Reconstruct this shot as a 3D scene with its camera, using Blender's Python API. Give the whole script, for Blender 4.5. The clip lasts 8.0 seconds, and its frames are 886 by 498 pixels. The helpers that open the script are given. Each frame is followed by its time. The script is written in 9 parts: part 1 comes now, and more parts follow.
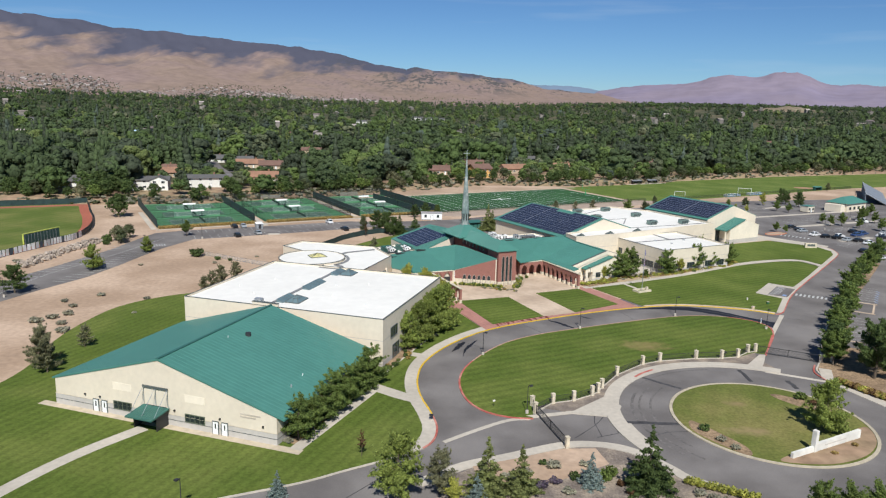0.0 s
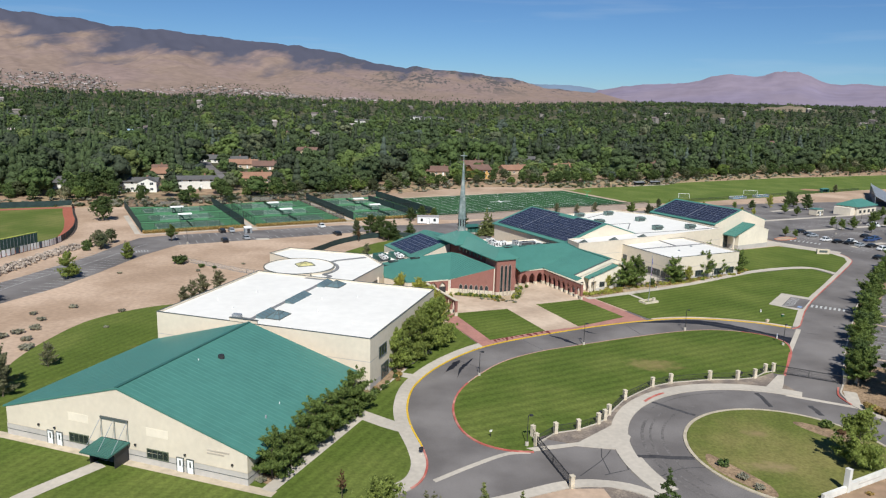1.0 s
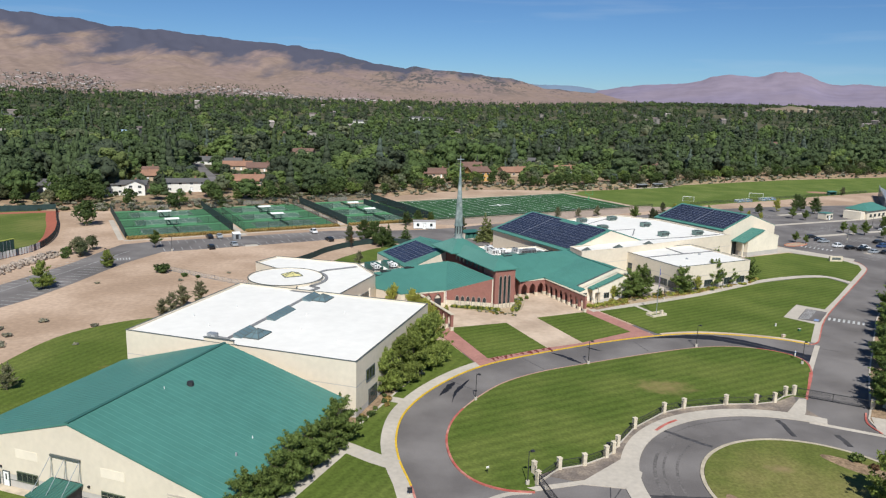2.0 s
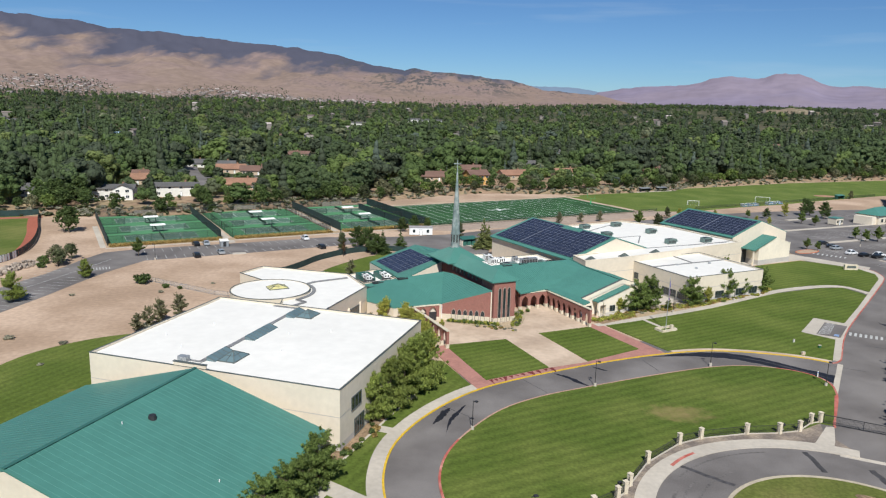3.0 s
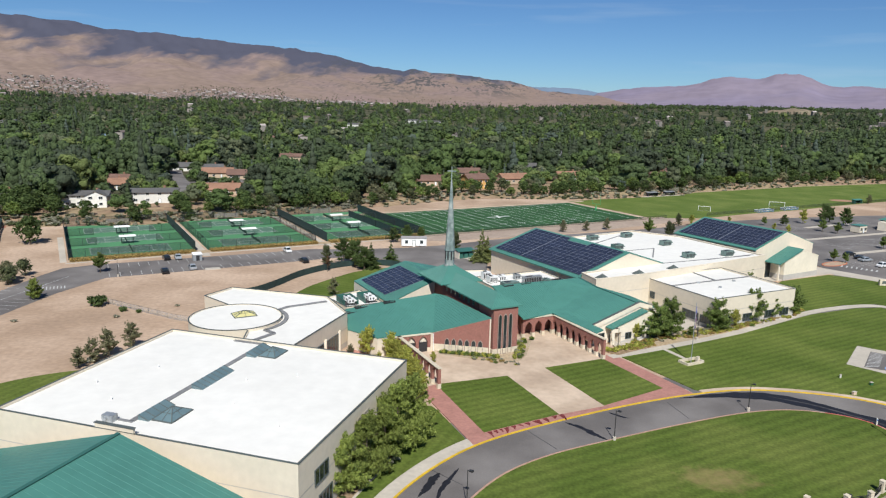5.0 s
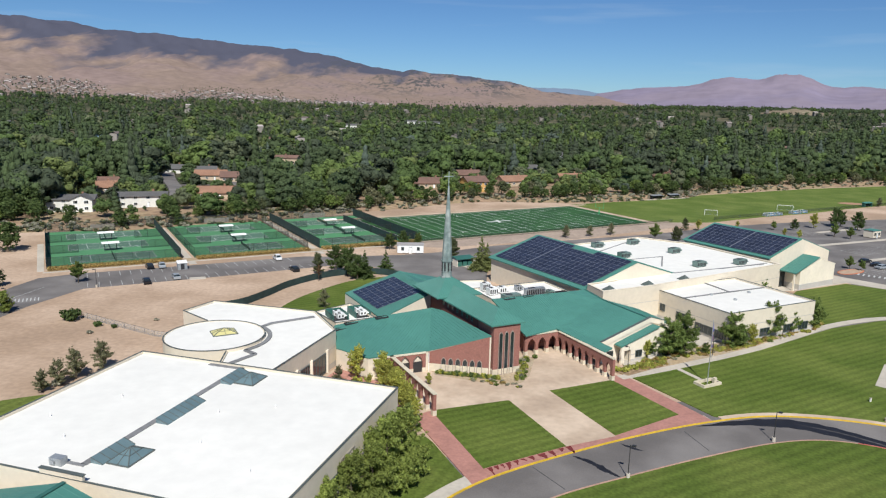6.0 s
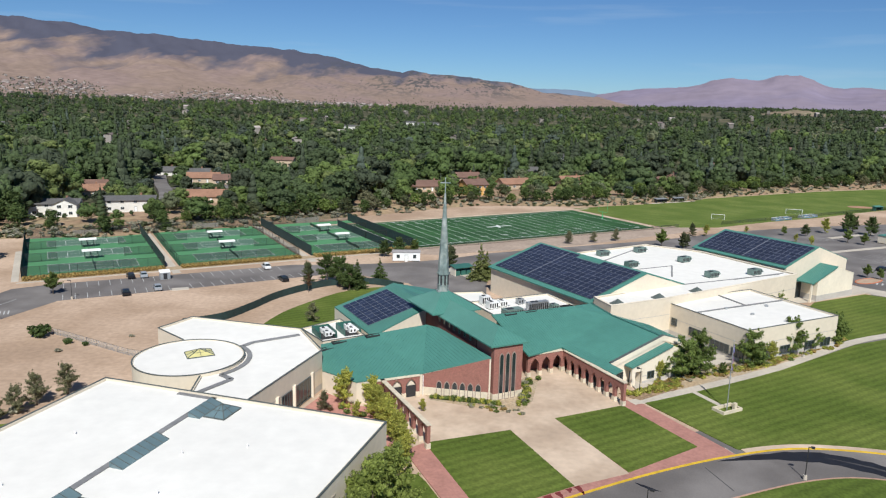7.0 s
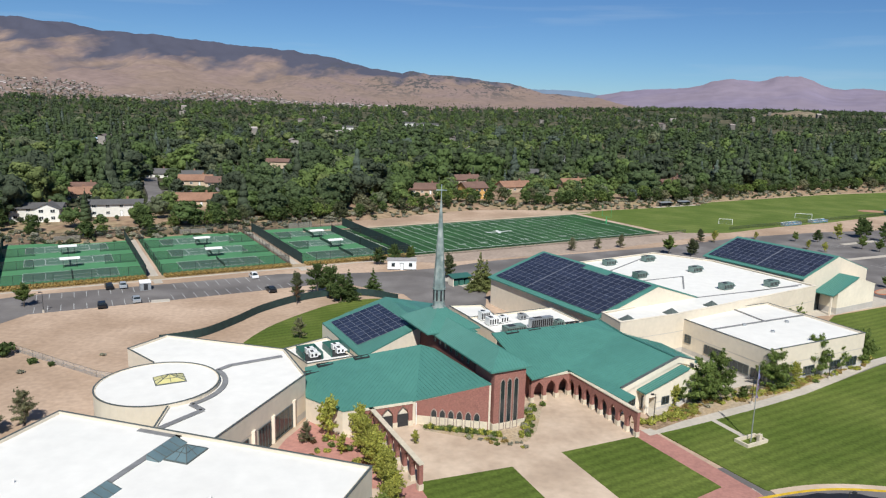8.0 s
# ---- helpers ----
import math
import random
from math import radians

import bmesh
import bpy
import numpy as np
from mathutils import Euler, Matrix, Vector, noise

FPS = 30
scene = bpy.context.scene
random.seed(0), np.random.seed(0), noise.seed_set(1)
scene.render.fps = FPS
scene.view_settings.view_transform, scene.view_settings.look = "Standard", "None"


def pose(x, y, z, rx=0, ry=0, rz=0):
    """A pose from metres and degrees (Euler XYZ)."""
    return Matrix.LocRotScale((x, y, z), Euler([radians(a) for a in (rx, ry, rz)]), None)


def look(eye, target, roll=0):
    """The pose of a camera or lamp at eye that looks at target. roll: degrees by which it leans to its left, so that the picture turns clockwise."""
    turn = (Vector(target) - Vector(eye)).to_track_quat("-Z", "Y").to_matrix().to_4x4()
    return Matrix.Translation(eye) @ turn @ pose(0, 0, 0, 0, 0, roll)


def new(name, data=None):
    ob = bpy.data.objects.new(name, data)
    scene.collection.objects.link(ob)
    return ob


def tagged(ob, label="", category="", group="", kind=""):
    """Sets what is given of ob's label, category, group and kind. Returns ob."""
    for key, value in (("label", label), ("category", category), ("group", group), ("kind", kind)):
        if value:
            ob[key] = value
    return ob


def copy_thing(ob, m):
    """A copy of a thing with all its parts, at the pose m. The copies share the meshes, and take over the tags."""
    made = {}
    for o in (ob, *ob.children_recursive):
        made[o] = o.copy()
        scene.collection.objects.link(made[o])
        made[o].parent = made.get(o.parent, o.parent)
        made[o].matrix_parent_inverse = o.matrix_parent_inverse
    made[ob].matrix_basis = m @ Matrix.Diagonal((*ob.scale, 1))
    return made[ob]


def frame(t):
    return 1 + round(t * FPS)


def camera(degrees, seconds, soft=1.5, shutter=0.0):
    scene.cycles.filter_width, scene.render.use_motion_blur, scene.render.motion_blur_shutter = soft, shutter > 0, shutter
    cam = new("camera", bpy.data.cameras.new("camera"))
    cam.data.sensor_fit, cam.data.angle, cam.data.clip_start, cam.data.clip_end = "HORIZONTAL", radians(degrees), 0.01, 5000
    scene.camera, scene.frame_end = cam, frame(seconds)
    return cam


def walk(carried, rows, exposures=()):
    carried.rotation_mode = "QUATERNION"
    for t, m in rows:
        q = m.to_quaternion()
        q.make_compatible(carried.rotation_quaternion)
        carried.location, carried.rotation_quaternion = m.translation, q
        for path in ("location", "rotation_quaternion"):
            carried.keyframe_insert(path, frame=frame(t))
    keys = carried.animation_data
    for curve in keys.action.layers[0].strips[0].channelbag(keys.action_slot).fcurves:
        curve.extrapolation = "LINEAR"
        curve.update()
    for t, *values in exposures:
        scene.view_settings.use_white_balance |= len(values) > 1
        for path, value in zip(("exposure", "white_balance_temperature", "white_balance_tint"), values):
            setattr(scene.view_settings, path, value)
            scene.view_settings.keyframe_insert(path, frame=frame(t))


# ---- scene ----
cam = camera(63.0, 8.0, soft=1.2)
ROWS = [
    (0.0, -0.000, 0.000, 49.400, 0.300, -11.650, -1.400),
    (0.5, 0.547, 5.604, 49.518, 0.300, -11.677, -1.443),
    (1.0, 1.132, 11.167, 49.546, 0.292, -11.723, -1.466),
    (1.5, 1.670, 16.518, 49.651, 0.284, -11.736, -1.482),
    (3.0, 3.075, 32.866, 49.370, 0.247, -11.547, -1.468),
    (3.5, 3.478, 38.305, 49.272, 0.218, -11.533, -1.455),
    (4.0, 3.869, 43.699, 49.150, 0.226, -11.535, -1.440),
    (4.5, 4.223, 49.082, 49.022, 0.209, -11.503, -1.401),
    (6.0, 5.189, 65.451, 48.960, 0.163, -11.420, -1.346),
    (6.5, 5.534, 70.926, 48.968, 0.159, -11.386, -1.347),
    (7.0, 5.883, 76.569, 48.901, 0.149, -11.347, -1.355),
    (7.5, 6.168, 82.190, 48.911, 0.132, -11.316, -1.386),
    (8.0, 6.520, 87.890, 48.863, 0.125, -11.287, -1.400),
]
walk(cam, [(t, pose(x, y, z, 90 + pitch, roll, yaw)) for t, x, y, z, yaw, pitch, roll in ROWS], [(0.0, 0.22, 6350, 8), (8.0, 0.22, 6350, 8)])

# ---------------------------------------------------------------- world and sun
SUN_ELEVATION, SUN_SIDE = 47.5, 4.0     # the sun stands behind the camera's start, a little to its right
world = bpy.data.worlds.new("sky")
world.use_nodes = True
scene.world = world
sky = world.node_tree.nodes.new("ShaderNodeTexSky")
sky.sky_type, sky.sun_disc = "NISHITA", False
sky.sun_elevation, sky.sun_rotation = radians(SUN_ELEVATION), radians(180 - SUN_SIDE)
sky.altitude, sky.air_density, sky.dust_density, sky.ozone_density = 1400, 0.9, 0.1, 1.5
sky_back = world.node_tree.nodes["Background"]
sky_back.inputs["Strength"].default_value = 0.058
sky_tint = world.node_tree.nodes.new("ShaderNodeMix")     # clear mountain air: a deeper blue
sky_tint.data_type, sky_tint.blend_type = "RGBA", "MULTIPLY"
sky_tint.inputs["Factor"].default_value, sky_tint.inputs["B"].default_value = 1, (0.59, 0.85, 1.16, 1)
world.node_tree.links.new(sky.outputs[0], sky_tint.inputs["A"])
# thin streaks of high cloud
wisp_at = world.node_tree.nodes.new("ShaderNodeTexCoord")
wisp_map = world.node_tree.nodes.new("ShaderNodeMapping")
wisp_map.inputs["Scale"].default_value, wisp_map.inputs["Rotation"].default_value = (2.2, 2.2, 26), (0, radians(3), 0)
wisp = world.node_tree.nodes.new("ShaderNodeTexNoise")
wisp.inputs["Scale"].default_value, wisp.inputs["Detail"].default_value = 1.6, 6
wisp_fac = world.node_tree.nodes.new("ShaderNodeMapRange")
wisp_fac.inputs[1].default_value, wisp_fac.inputs[2].default_value, wisp_fac.inputs[4].default_value = 0.56, 0.80, 0.22
wisp_mix = world.node_tree.nodes.new("ShaderNodeMix")
wisp_mix.data_type = "RGBA"
wisp_mix.inputs["B"].default_value = (9.0, 10.2, 11.4, 1)
world.node_tree.links.new(wisp_at.outputs["Generated"], wisp_map.inputs["Vector"])
world.node_tree.links.new(wisp_map.outputs[0], wisp.inputs["Vector"])
world.node_tree.links.new(wisp.outputs["Fac"], wisp_fac.inputs[0])
world.node_tree.links.new(wisp_fac.outputs[0], wisp_mix.inputs["Factor"])
world.node_tree.links.new(sky_tint.outputs["Result"], wisp_mix.inputs["A"])
world.node_tree.links.new(wisp_mix.outputs["Result"], sky_back.inputs[0])
sun = new("sun", bpy.data.lights.new("sun", "SUN"))
sun.data.energy, sun.data.angle, sun.data.color = 4.7, radians(0.53), (1.0, 0.965, 0.91)
sun.matrix_world = look((20, -250, 270), (20 - 250 * math.tan(radians(SUN_SIDE)), 0, 270 - 250 * math.tan(radians(SUN_ELEVATION))))


# ---------------------------------------------------------------- materials
def mat(name, color, rough=0.8, metal=0.0, grain=1.0, vary=0.15, broad=0.05, broad_vary=0.12, bump=0.0, tint=None, random_vary=0.0, island_vary=0.0, spec=0.4, deep=0.1):
    """A surface with grain (fine) and stains (broad), sizes in 1/metres."""
    m = bpy.data.materials.new(name)
    m.use_nodes = True
    nt = m.node_tree
    L, b = nt.links.new, nt.nodes["Principled BSDF"]
    b.inputs["Roughness"].default_value, b.inputs["Metallic"].default_value = rough, metal
    b.inputs["Specular IOR Level"].default_value = spec
    geo = nt.nodes.new("ShaderNodeNewGeometry")

    def noise_node(scale, detail):
        n = nt.nodes.new("ShaderNodeTexNoise")
        n.inputs["Scale"].default_value, n.inputs["Detail"].default_value = scale, detail
        L(geo.outputs["Position"], n.inputs["Vector"])
        return n

    def scaled(socket, low, high, lo=0.3, hi=0.7):
        r = nt.nodes.new("ShaderNodeMapRange")
        r.inputs[1].default_value, r.inputs[2].default_value = lo, hi
        r.inputs[3].default_value, r.inputs[4].default_value = low, high
        L(socket, r.inputs[0])
        return r.outputs[0]

    def times(a, c):
        n = nt.nodes.new("ShaderNodeMath")
        n.operation = "MULTIPLY"
        L(a, n.inputs[0]), L(c, n.inputs[1])
        return n.outputs[0]

    fine = noise_node(grain, 4)
    wide = noise_node(broad, 5)
    value = times(scaled(fine.outputs["Fac"], 1 - vary, 1 + vary), scaled(wide.outputs["Fac"], 1 - broad_vary, 1 + broad_vary))
    if random_vary:
        info = nt.nodes.new("ShaderNodeObjectInfo")
        value = times(value, scaled(info.outputs["Random"], 1 - random_vary, 1 + random_vary, 0, 1))
    if island_vary:
        value = times(value, scaled(geo.outputs["Random Per Island"], 1 - island_vary, 1 + island_vary, 0, 1))
    base = nt.nodes.new("ShaderNodeMix")
    base.data_type = "RGBA"
    base.inputs["A"].default_value = (*color, 1)
    base.inputs["B"].default_value = (*(tint or color), 1)
    if island_vary and tint:
        L(geo.outputs["Random Per Island"], base.inputs["Factor"])
    else:
        L(scaled(wide.outputs["Fac"], 0, 1, 0.42, 0.62), base.inputs["Factor"])
    mul = nt.nodes.new("ShaderNodeMix")
    mul.data_type, mul.blend_type = "RGBA", "MULTIPLY"
    mul.inputs["Factor"].default_value = 1
    L(base.outputs["Result"], mul.inputs["A"])
    L(value, mul.inputs["B"])
    L(mul.outputs["Result"], b.inputs["Base Color"])
    if bump:
        bn = nt.nodes.new("ShaderNodeBump")
        bn.inputs["Strength"].default_value, bn.inputs["Distance"].default_value = bump, deep
        L(fine.outputs["Fac"], bn.inputs["Height"])
        L(bn.outputs[0], b.inputs["Normal"])
    return m


def turf(name, color, other, angle, width, depth):
    """Mown grass with stripes of that width, running at that angle."""
    m = mat(name, color, 0.9, grain=2.2, vary=0.22, broad=0.07, broad_vary=0.12, tint=other, bump=0.6, spec=0.15)
    nt = m.node_tree
    L, b = nt.links.new, nt.nodes["Principled BSDF"]
    geo = nt.nodes.new("ShaderNodeNewGeometry")
    turn = nt.nodes.new("ShaderNodeMapping")
    turn.inputs["Rotation"].default_value = (0, 0, radians(angle))
    wave = nt.nodes.new("ShaderNodeTexWave")
    wave.wave_profile = "SIN"
    wave.inputs["Scale"].default_value = 0.314 / width
    wave.inputs["Distortion"].default_value, wave.inputs["Detail"].default_value, wave.inputs["Detail Scale"].default_value = 0.35, 3, 0.3
    L(geo.outputs["Position"], turn.inputs["Vector"]), L(turn.outputs[0], wave.inputs["Vector"])
    r = nt.nodes.new("ShaderNodeMapRange")
    r.inputs[3].default_value, r.inputs[4].default_value = 1 - depth, 1 + depth
    L(wave.outputs["Fac"], r.inputs[0])
    mul = nt.nodes.new("ShaderNodeMix")
    mul.data_type, mul.blend_type = "RGBA", "MULTIPLY"
    mul.inputs["Factor"].default_value = 1
    L(b.inputs["Base Color"].links[0].from_socket, mul.inputs["A"])
    L(r.outputs[0], mul.inputs["B"])
    L(mul.outputs["Result"], b.inputs["Base Color"])
    return m


def glass(name, color, rough=0.08):
    m = mat(name, color, rough, grain=0.4, vary=0.1, broad=0.1, spec=0.8)
    return m


def see_through(name, color, cover):
    m = mat(name, color, 0.7, grain=3.0)
    m.node_tree.nodes["Principled BSDF"].inputs["Alpha"].default_value = cover
    return m


DIRT = mat("dirt", (0.40, 0.285, 0.20), 0.95, grain=0.9, vary=0.12, broad=0.045, broad_vary=0.14, tint=(0.46, 0.34, 0.25), bump=0.5, spec=0.1)
BERM = mat("berm_soil", (0.33, 0.225, 0.15), 0.95, grain=0.35, vary=0.3, broad=0.06, broad_vary=0.2, tint=(0.26, 0.20, 0.12), bump=0.8, spec=0.1)
GRAVEL = mat("gravel", (0.20, 0.165, 0.14), 0.95, grain=4.0, vary=0.3, broad=0.3, broad_vary=0.2, tint=(0.27, 0.22, 0.17), bump=0.8, spec=0.2)
MULCH = mat("mulch_bed", (0.27, 0.19, 0.12), 0.95, grain=3.0, vary=0.35, broad=0.3, broad_vary=0.25, bump=0.8, spec=0.1)
BLUE_MARK = mat("blue_marking", (0.20, 0.29, 0.46), 0.8, grain=3.0, vary=0.25)
ASPHALT = mat("asphalt", (0.144, 0.130, 0.122), 0.88, grain=6.0, vary=0.12, broad=0.08, broad_vary=0.18, tint=(0.178, 0.163, 0.153), bump=0.1)
WET = mat("wet_asphalt", (0.014, 0.014, 0.018), 0.6, grain=1.0, vary=0.2, broad=0.3)
CONCRETE = mat("concrete", (0.475, 0.425, 0.355), 0.85, grain=1.4, vary=0.08, broad=0.15, broad_vary=0.1, bump=0.1)
TAN_CONCRETE = mat("tan_concrete", (0.475, 0.36, 0.262), 0.85, grain=0.8, vary=0.08, broad=0.12, broad_vary=0.13, tint=(0.53, 0.415, 0.31), bump=0.1)
RED_PAVING = mat("red_paving", (0.42, 0.205, 0.165), 0.85, grain=2.0, vary=0.12, broad=0.4, broad_vary=0.1, bump=0.15, random_vary=0.12)
LAWN = turf("lawn", (0.087, 0.124, 0.021), (0.107, 0.137, 0.028), 60, 1.8, 0.125)
FRONT_LAWN = turf("front_lawn_grass", (0.090, 0.126, 0.022), (0.112, 0.138, 0.030), 22, 1.8, 0.09)
ISLAND_LAWN = turf("island_lawn", (0.085, 0.122, 0.021), (0.112, 0.138, 0.030), 62, 2.2, 0.12)


def dry_patch(m, x, y, rx, ry, color):
    """Worn dry grass of ragged outline round one spot."""
    nt = m.node_tree
    L, b = nt.links.new, nt.nodes["Principled BSDF"]
    geo = nt.nodes.new("ShaderNodeNewGeometry")
    mp = nt.nodes.new("ShaderNodeMapping")
    mp.vector_type = "TEXTURE"
    mp.inputs["Location"].default_value, mp.inputs["Scale"].default_value = (x, y, 0), (rx, ry, 1)
    far = nt.nodes.new("ShaderNodeVectorMath")
    far.operation = "LENGTH"
    ns = nt.nodes.new("ShaderNodeTexNoise")
    ns.inputs["Scale"].default_value, ns.inputs["Detail"].default_value = 0.6, 6
    add = nt.nodes.new("ShaderNodeMath")
    add.operation = "MULTIPLY_ADD"
    add.inputs[1].default_value = 1.6
    r = nt.nodes.new("ShaderNodeMapRange")
    r.inputs[1].default_value, r.inputs[2].default_value, r.inputs[3].default_value, r.inputs[4].default_value = 0.9, 1.9, 0.75, 0.0
    mix = nt.nodes.new("ShaderNodeMix")
    mix.data_type = "RGBA"
    mix.inputs["B"].default_value = (*color, 1)
    L(geo.outputs["Position"], mp.inputs["Vector"]), L(mp.outputs[0], far.inputs[0])
    L(geo.outputs["Position"], ns.inputs["Vector"]), L(ns.outputs["Fac"], add.inputs[0]), L(far.outputs["Value"], add.inputs[2])
    L(add.outputs[0], r.inputs[0]), L(r.outputs[0], mix.inputs["Factor"])
    L(b.inputs["Base Color"].links[0].from_socket, mix.inputs["A"])
    L(mix.outputs["Result"], b.inputs["Base Color"])


dry_patch(ISLAND_LAWN, 42.5, 144.0, 5.6, 3.6, (0.27, 0.20, 0.09))
dry_patch(FRONT_LAWN, -55.0, 146.0, 5.0, 2.2, (0.30, 0.23, 0.08))
FIELD_LAWN = turf("field_lawn", (0.105, 0.150, 0.030), (0.13, 0.165, 0.04), 60, 4.0, 0.05)
PALE_LAWN = turf("ball_lawn", (0.105, 0.140, 0.030), (0.145, 0.155, 0.045), 20, 4.0, 0.05)
ROUND_LAWN = turf("patchy_lawn", (0.125, 0.145, 0.034), (0.180, 0.165, 0.056), 20, 4.0, 0.04)
dry_patch(ROUND_LAWN, 48.2, 104.6, 4.4, 1.7, (0.30, 0.22, 0.12))
dry_patch(ROUND_LAWN, 50.1, 115.0, 2.6, 1.4, (0.27, 0.20, 0.10))
FIELD_TURF = turf("playing_turf", (0.028, 0.085, 0.030), (0.034, 0.098, 0.034), -61.5, 4.57, 0.16)
COURT_GREEN = mat("court_green", (0.075, 0.225, 0.10), 0.8, grain=1.0, vary=0.06, broad=0.1, broad_vary=0.1)
COURT_GREY = mat("court_grey", (0.080, 0.150, 0.105), 0.8, grain=1.0, vary=0.06, broad=0.1, broad_vary=0.1)
LINE = mat("white_line", (0.72, 0.72, 0.70), 0.8, grain=2.0, vary=0.1, broad=0.5)
FADED_LINE = mat("faded_line", (0.46, 0.46, 0.445), 0.8, grain=2.0, vary=0.25, broad=0.5)
YELLOW = mat("yellow_kerb_paint", (0.62, 0.40, 0.03), 0.7, grain=1.5, vary=0.15, broad=0.3)
RED = mat("red_kerb_paint", (0.44, 0.105, 0.08), 0.75, grain=1.5, vary=0.2, broad=0.3, broad_vary=0.2, tint=(0.44, 0.19, 0.15))
CREAM = mat("cream_stucco", (0.66, 0.585, 0.465), 0.9, grain=1.2, vary=0.04, broad=0.12, broad_vary=0.06, bump=0.15, spec=0.2)
GREY_BAND = mat("grey_block", (0.47, 0.44, 0.40), 0.9, grain=1.5, vary=0.06, broad=0.2, broad_vary=0.06, bump=0.15)
CREAM_LIGHT = mat("pale_stucco", (0.74, 0.66, 0.53), 0.9, grain=1.2, vary=0.04, broad=0.12, bump=0.1)
MEMBRANE = mat("white_roof_membrane", (0.745, 0.725, 0.675), 0.75, grain=0.5, vary=0.04, broad=0.05, broad_vary=0.035, spec=0.3)
TEAL = mat("green_metal_roof", (0.068, 0.200, 0.164), 0.5, grain=0.6, vary=0.05, broad=0.06, broad_vary=0.08, spec=0.35)
# Slightly darker than the roof: the ribs' own shade is put into the colour.
SEAM = mat("roof_seam", (0.062, 0.190, 0.155), 0.45, grain=0.6, vary=0.06, broad=0.1)
TEAL_TRIM = mat("green_metal_trim", (0.040, 0.130, 0.105), 0.45, grain=0.6, vary=0.06, broad=0.1)
DARK_TRIM = mat("dark_trim", (0.09, 0.105, 0.10), 0.6, grain=1.0, vary=0.1)
DARK_METAL = mat("dark_metal", (0.03, 0.03, 0.032), 0.5, grain=2.0, vary=0.15)
BRICK = mat("red_brick", (0.290, 0.132, 0.104), 0.9, grain=5.0, vary=0.22, broad=0.3, broad_vary=0.12, bump=0.3, tint=(0.25, 0.108, 0.086))
# Darker copy of the brick: the shade under the eave is in the colour.
SHADED_BRICK = mat("shaded_brick", (0.13, 0.05, 0.042), 0.9, grain=5.0, vary=0.2, broad=0.3, bump=0.3)
STONE = mat("pale_stone", (0.60, 0.525, 0.40), 0.9, grain=2.0, vary=0.1, broad=0.4, bump=0.3, random_vary=0.06)
ROCK = mat("boulder", (0.27, 0.225, 0.185), 0.95, grain=1.5, vary=0.25, broad=0.5, bump=0.8, random_vary=0.3, island_vary=0.3)
GLASS = glass("dark_glass", (0.02, 0.028, 0.032))
BLUE_GLASS = glass("skylight_glass", (0.125, 0.185, 0.200), 0.2)
YELLOW_GLASS = glass("yellow_skylight", (0.55, 0.50, 0.22), 0.3)
PANEL = mat("solar_cell", (0.026, 0.031, 0.052), 0.22, grain=0.8, vary=0.15, broad=0.1, random_vary=0.18, spec=0.5)
PANEL_RIM = mat("panel_rim", (0.17, 0.18, 0.21), 0.5, 0.2)
GALVANISED = mat("galvanised", (0.42, 0.44, 0.45), 0.5, 0.6, grain=2.0, vary=0.12, broad=0.5)
STEEPLE = mat("grey_green_cladding", (0.235, 0.300, 0.285), 0.45, 0.2, grain=1.0, vary=0.2, broad=0.5, broad_vary=0.2, tint=(0.30, 0.33, 0.31))
WHITE_PAINT = mat("white_paint", (0.78, 0.78, 0.76), 0.6, grain=1.0, vary=0.04, broad=0.3)
SCREEN = mat("windscreen_cloth", (0.022, 0.045, 0.042), 0.85, grain=0.8, vary=0.2, broad=0.2)
CHAIN = see_through("chain_link", (0.02, 0.028, 0.026), 0.22)
GREEN_NET = see_through("green_net", (0.03, 0.07, 0.05), 0.85)
BARK = mat("bark", (0.11, 0.085, 0.06), 0.95, grain=4.0, vary=0.3, bump=0.6)


def lets_light_through(m, share):
    """Thin leaves: part of the light that falls on them goes through."""
    nt = m.node_tree
    b, out = nt.nodes["Principled BSDF"], nt.nodes["Material Output"]
    tr, mix = nt.nodes.new("ShaderNodeBsdfTranslucent"), nt.nodes.new("ShaderNodeMixShader")
    mix.inputs[0].default_value = share
    nt.links.new(b.inputs["Base Color"].links[0].from_socket, tr.inputs["Color"])
    nt.links.new(b.outputs[0], mix.inputs[1]), nt.links.new(tr.outputs[0], mix.inputs[2])
    nt.links.new(mix.outputs[0], out.inputs["Surface"])
    return m


def leaves(name, color, other, vary=0.30):
    return lets_light_through(mat(name, color, 0.7, grain=0.9, vary=0.15, broad=0.3, broad_vary=0.1, tint=other, island_vary=vary, random_vary=0.18, spec=0.25), 0.5)


LEAF = leaves("leaf_mid_green", (0.142, 0.205, 0.050), (0.205, 0.262, 0.074))
LEAF_DARK = leaves("leaf_dark_green", (0.086, 0.134, 0.041), (0.130, 0.178, 0.058))
LEAF_BRIGHT = leaves("leaf_yellow_green", (0.380, 0.410, 0.080), (0.480, 0.460, 0.115))
LEAF_PINE = leaves("pine_needle", (0.100, 0.122, 0.056), (0.152, 0.170, 0.082))
LEAF_BROWN = leaves("brownish_needle", (0.195, 0.205, 0.105), (0.270, 0.255, 0.150))
LEAF_OLIVE = leaves("olive_needle", (0.205, 0.245, 0.082), (0.290, 0.310, 0.118))
LEAF_BLUE = leaves("blue_spruce_needle", (0.21, 0.27, 0.245), (0.28, 0.34, 0.31))
LEAF_LUSH = leaves("leaf_fresh_green", (0.215, 0.272, 0.062), (0.285, 0.332, 0.086))
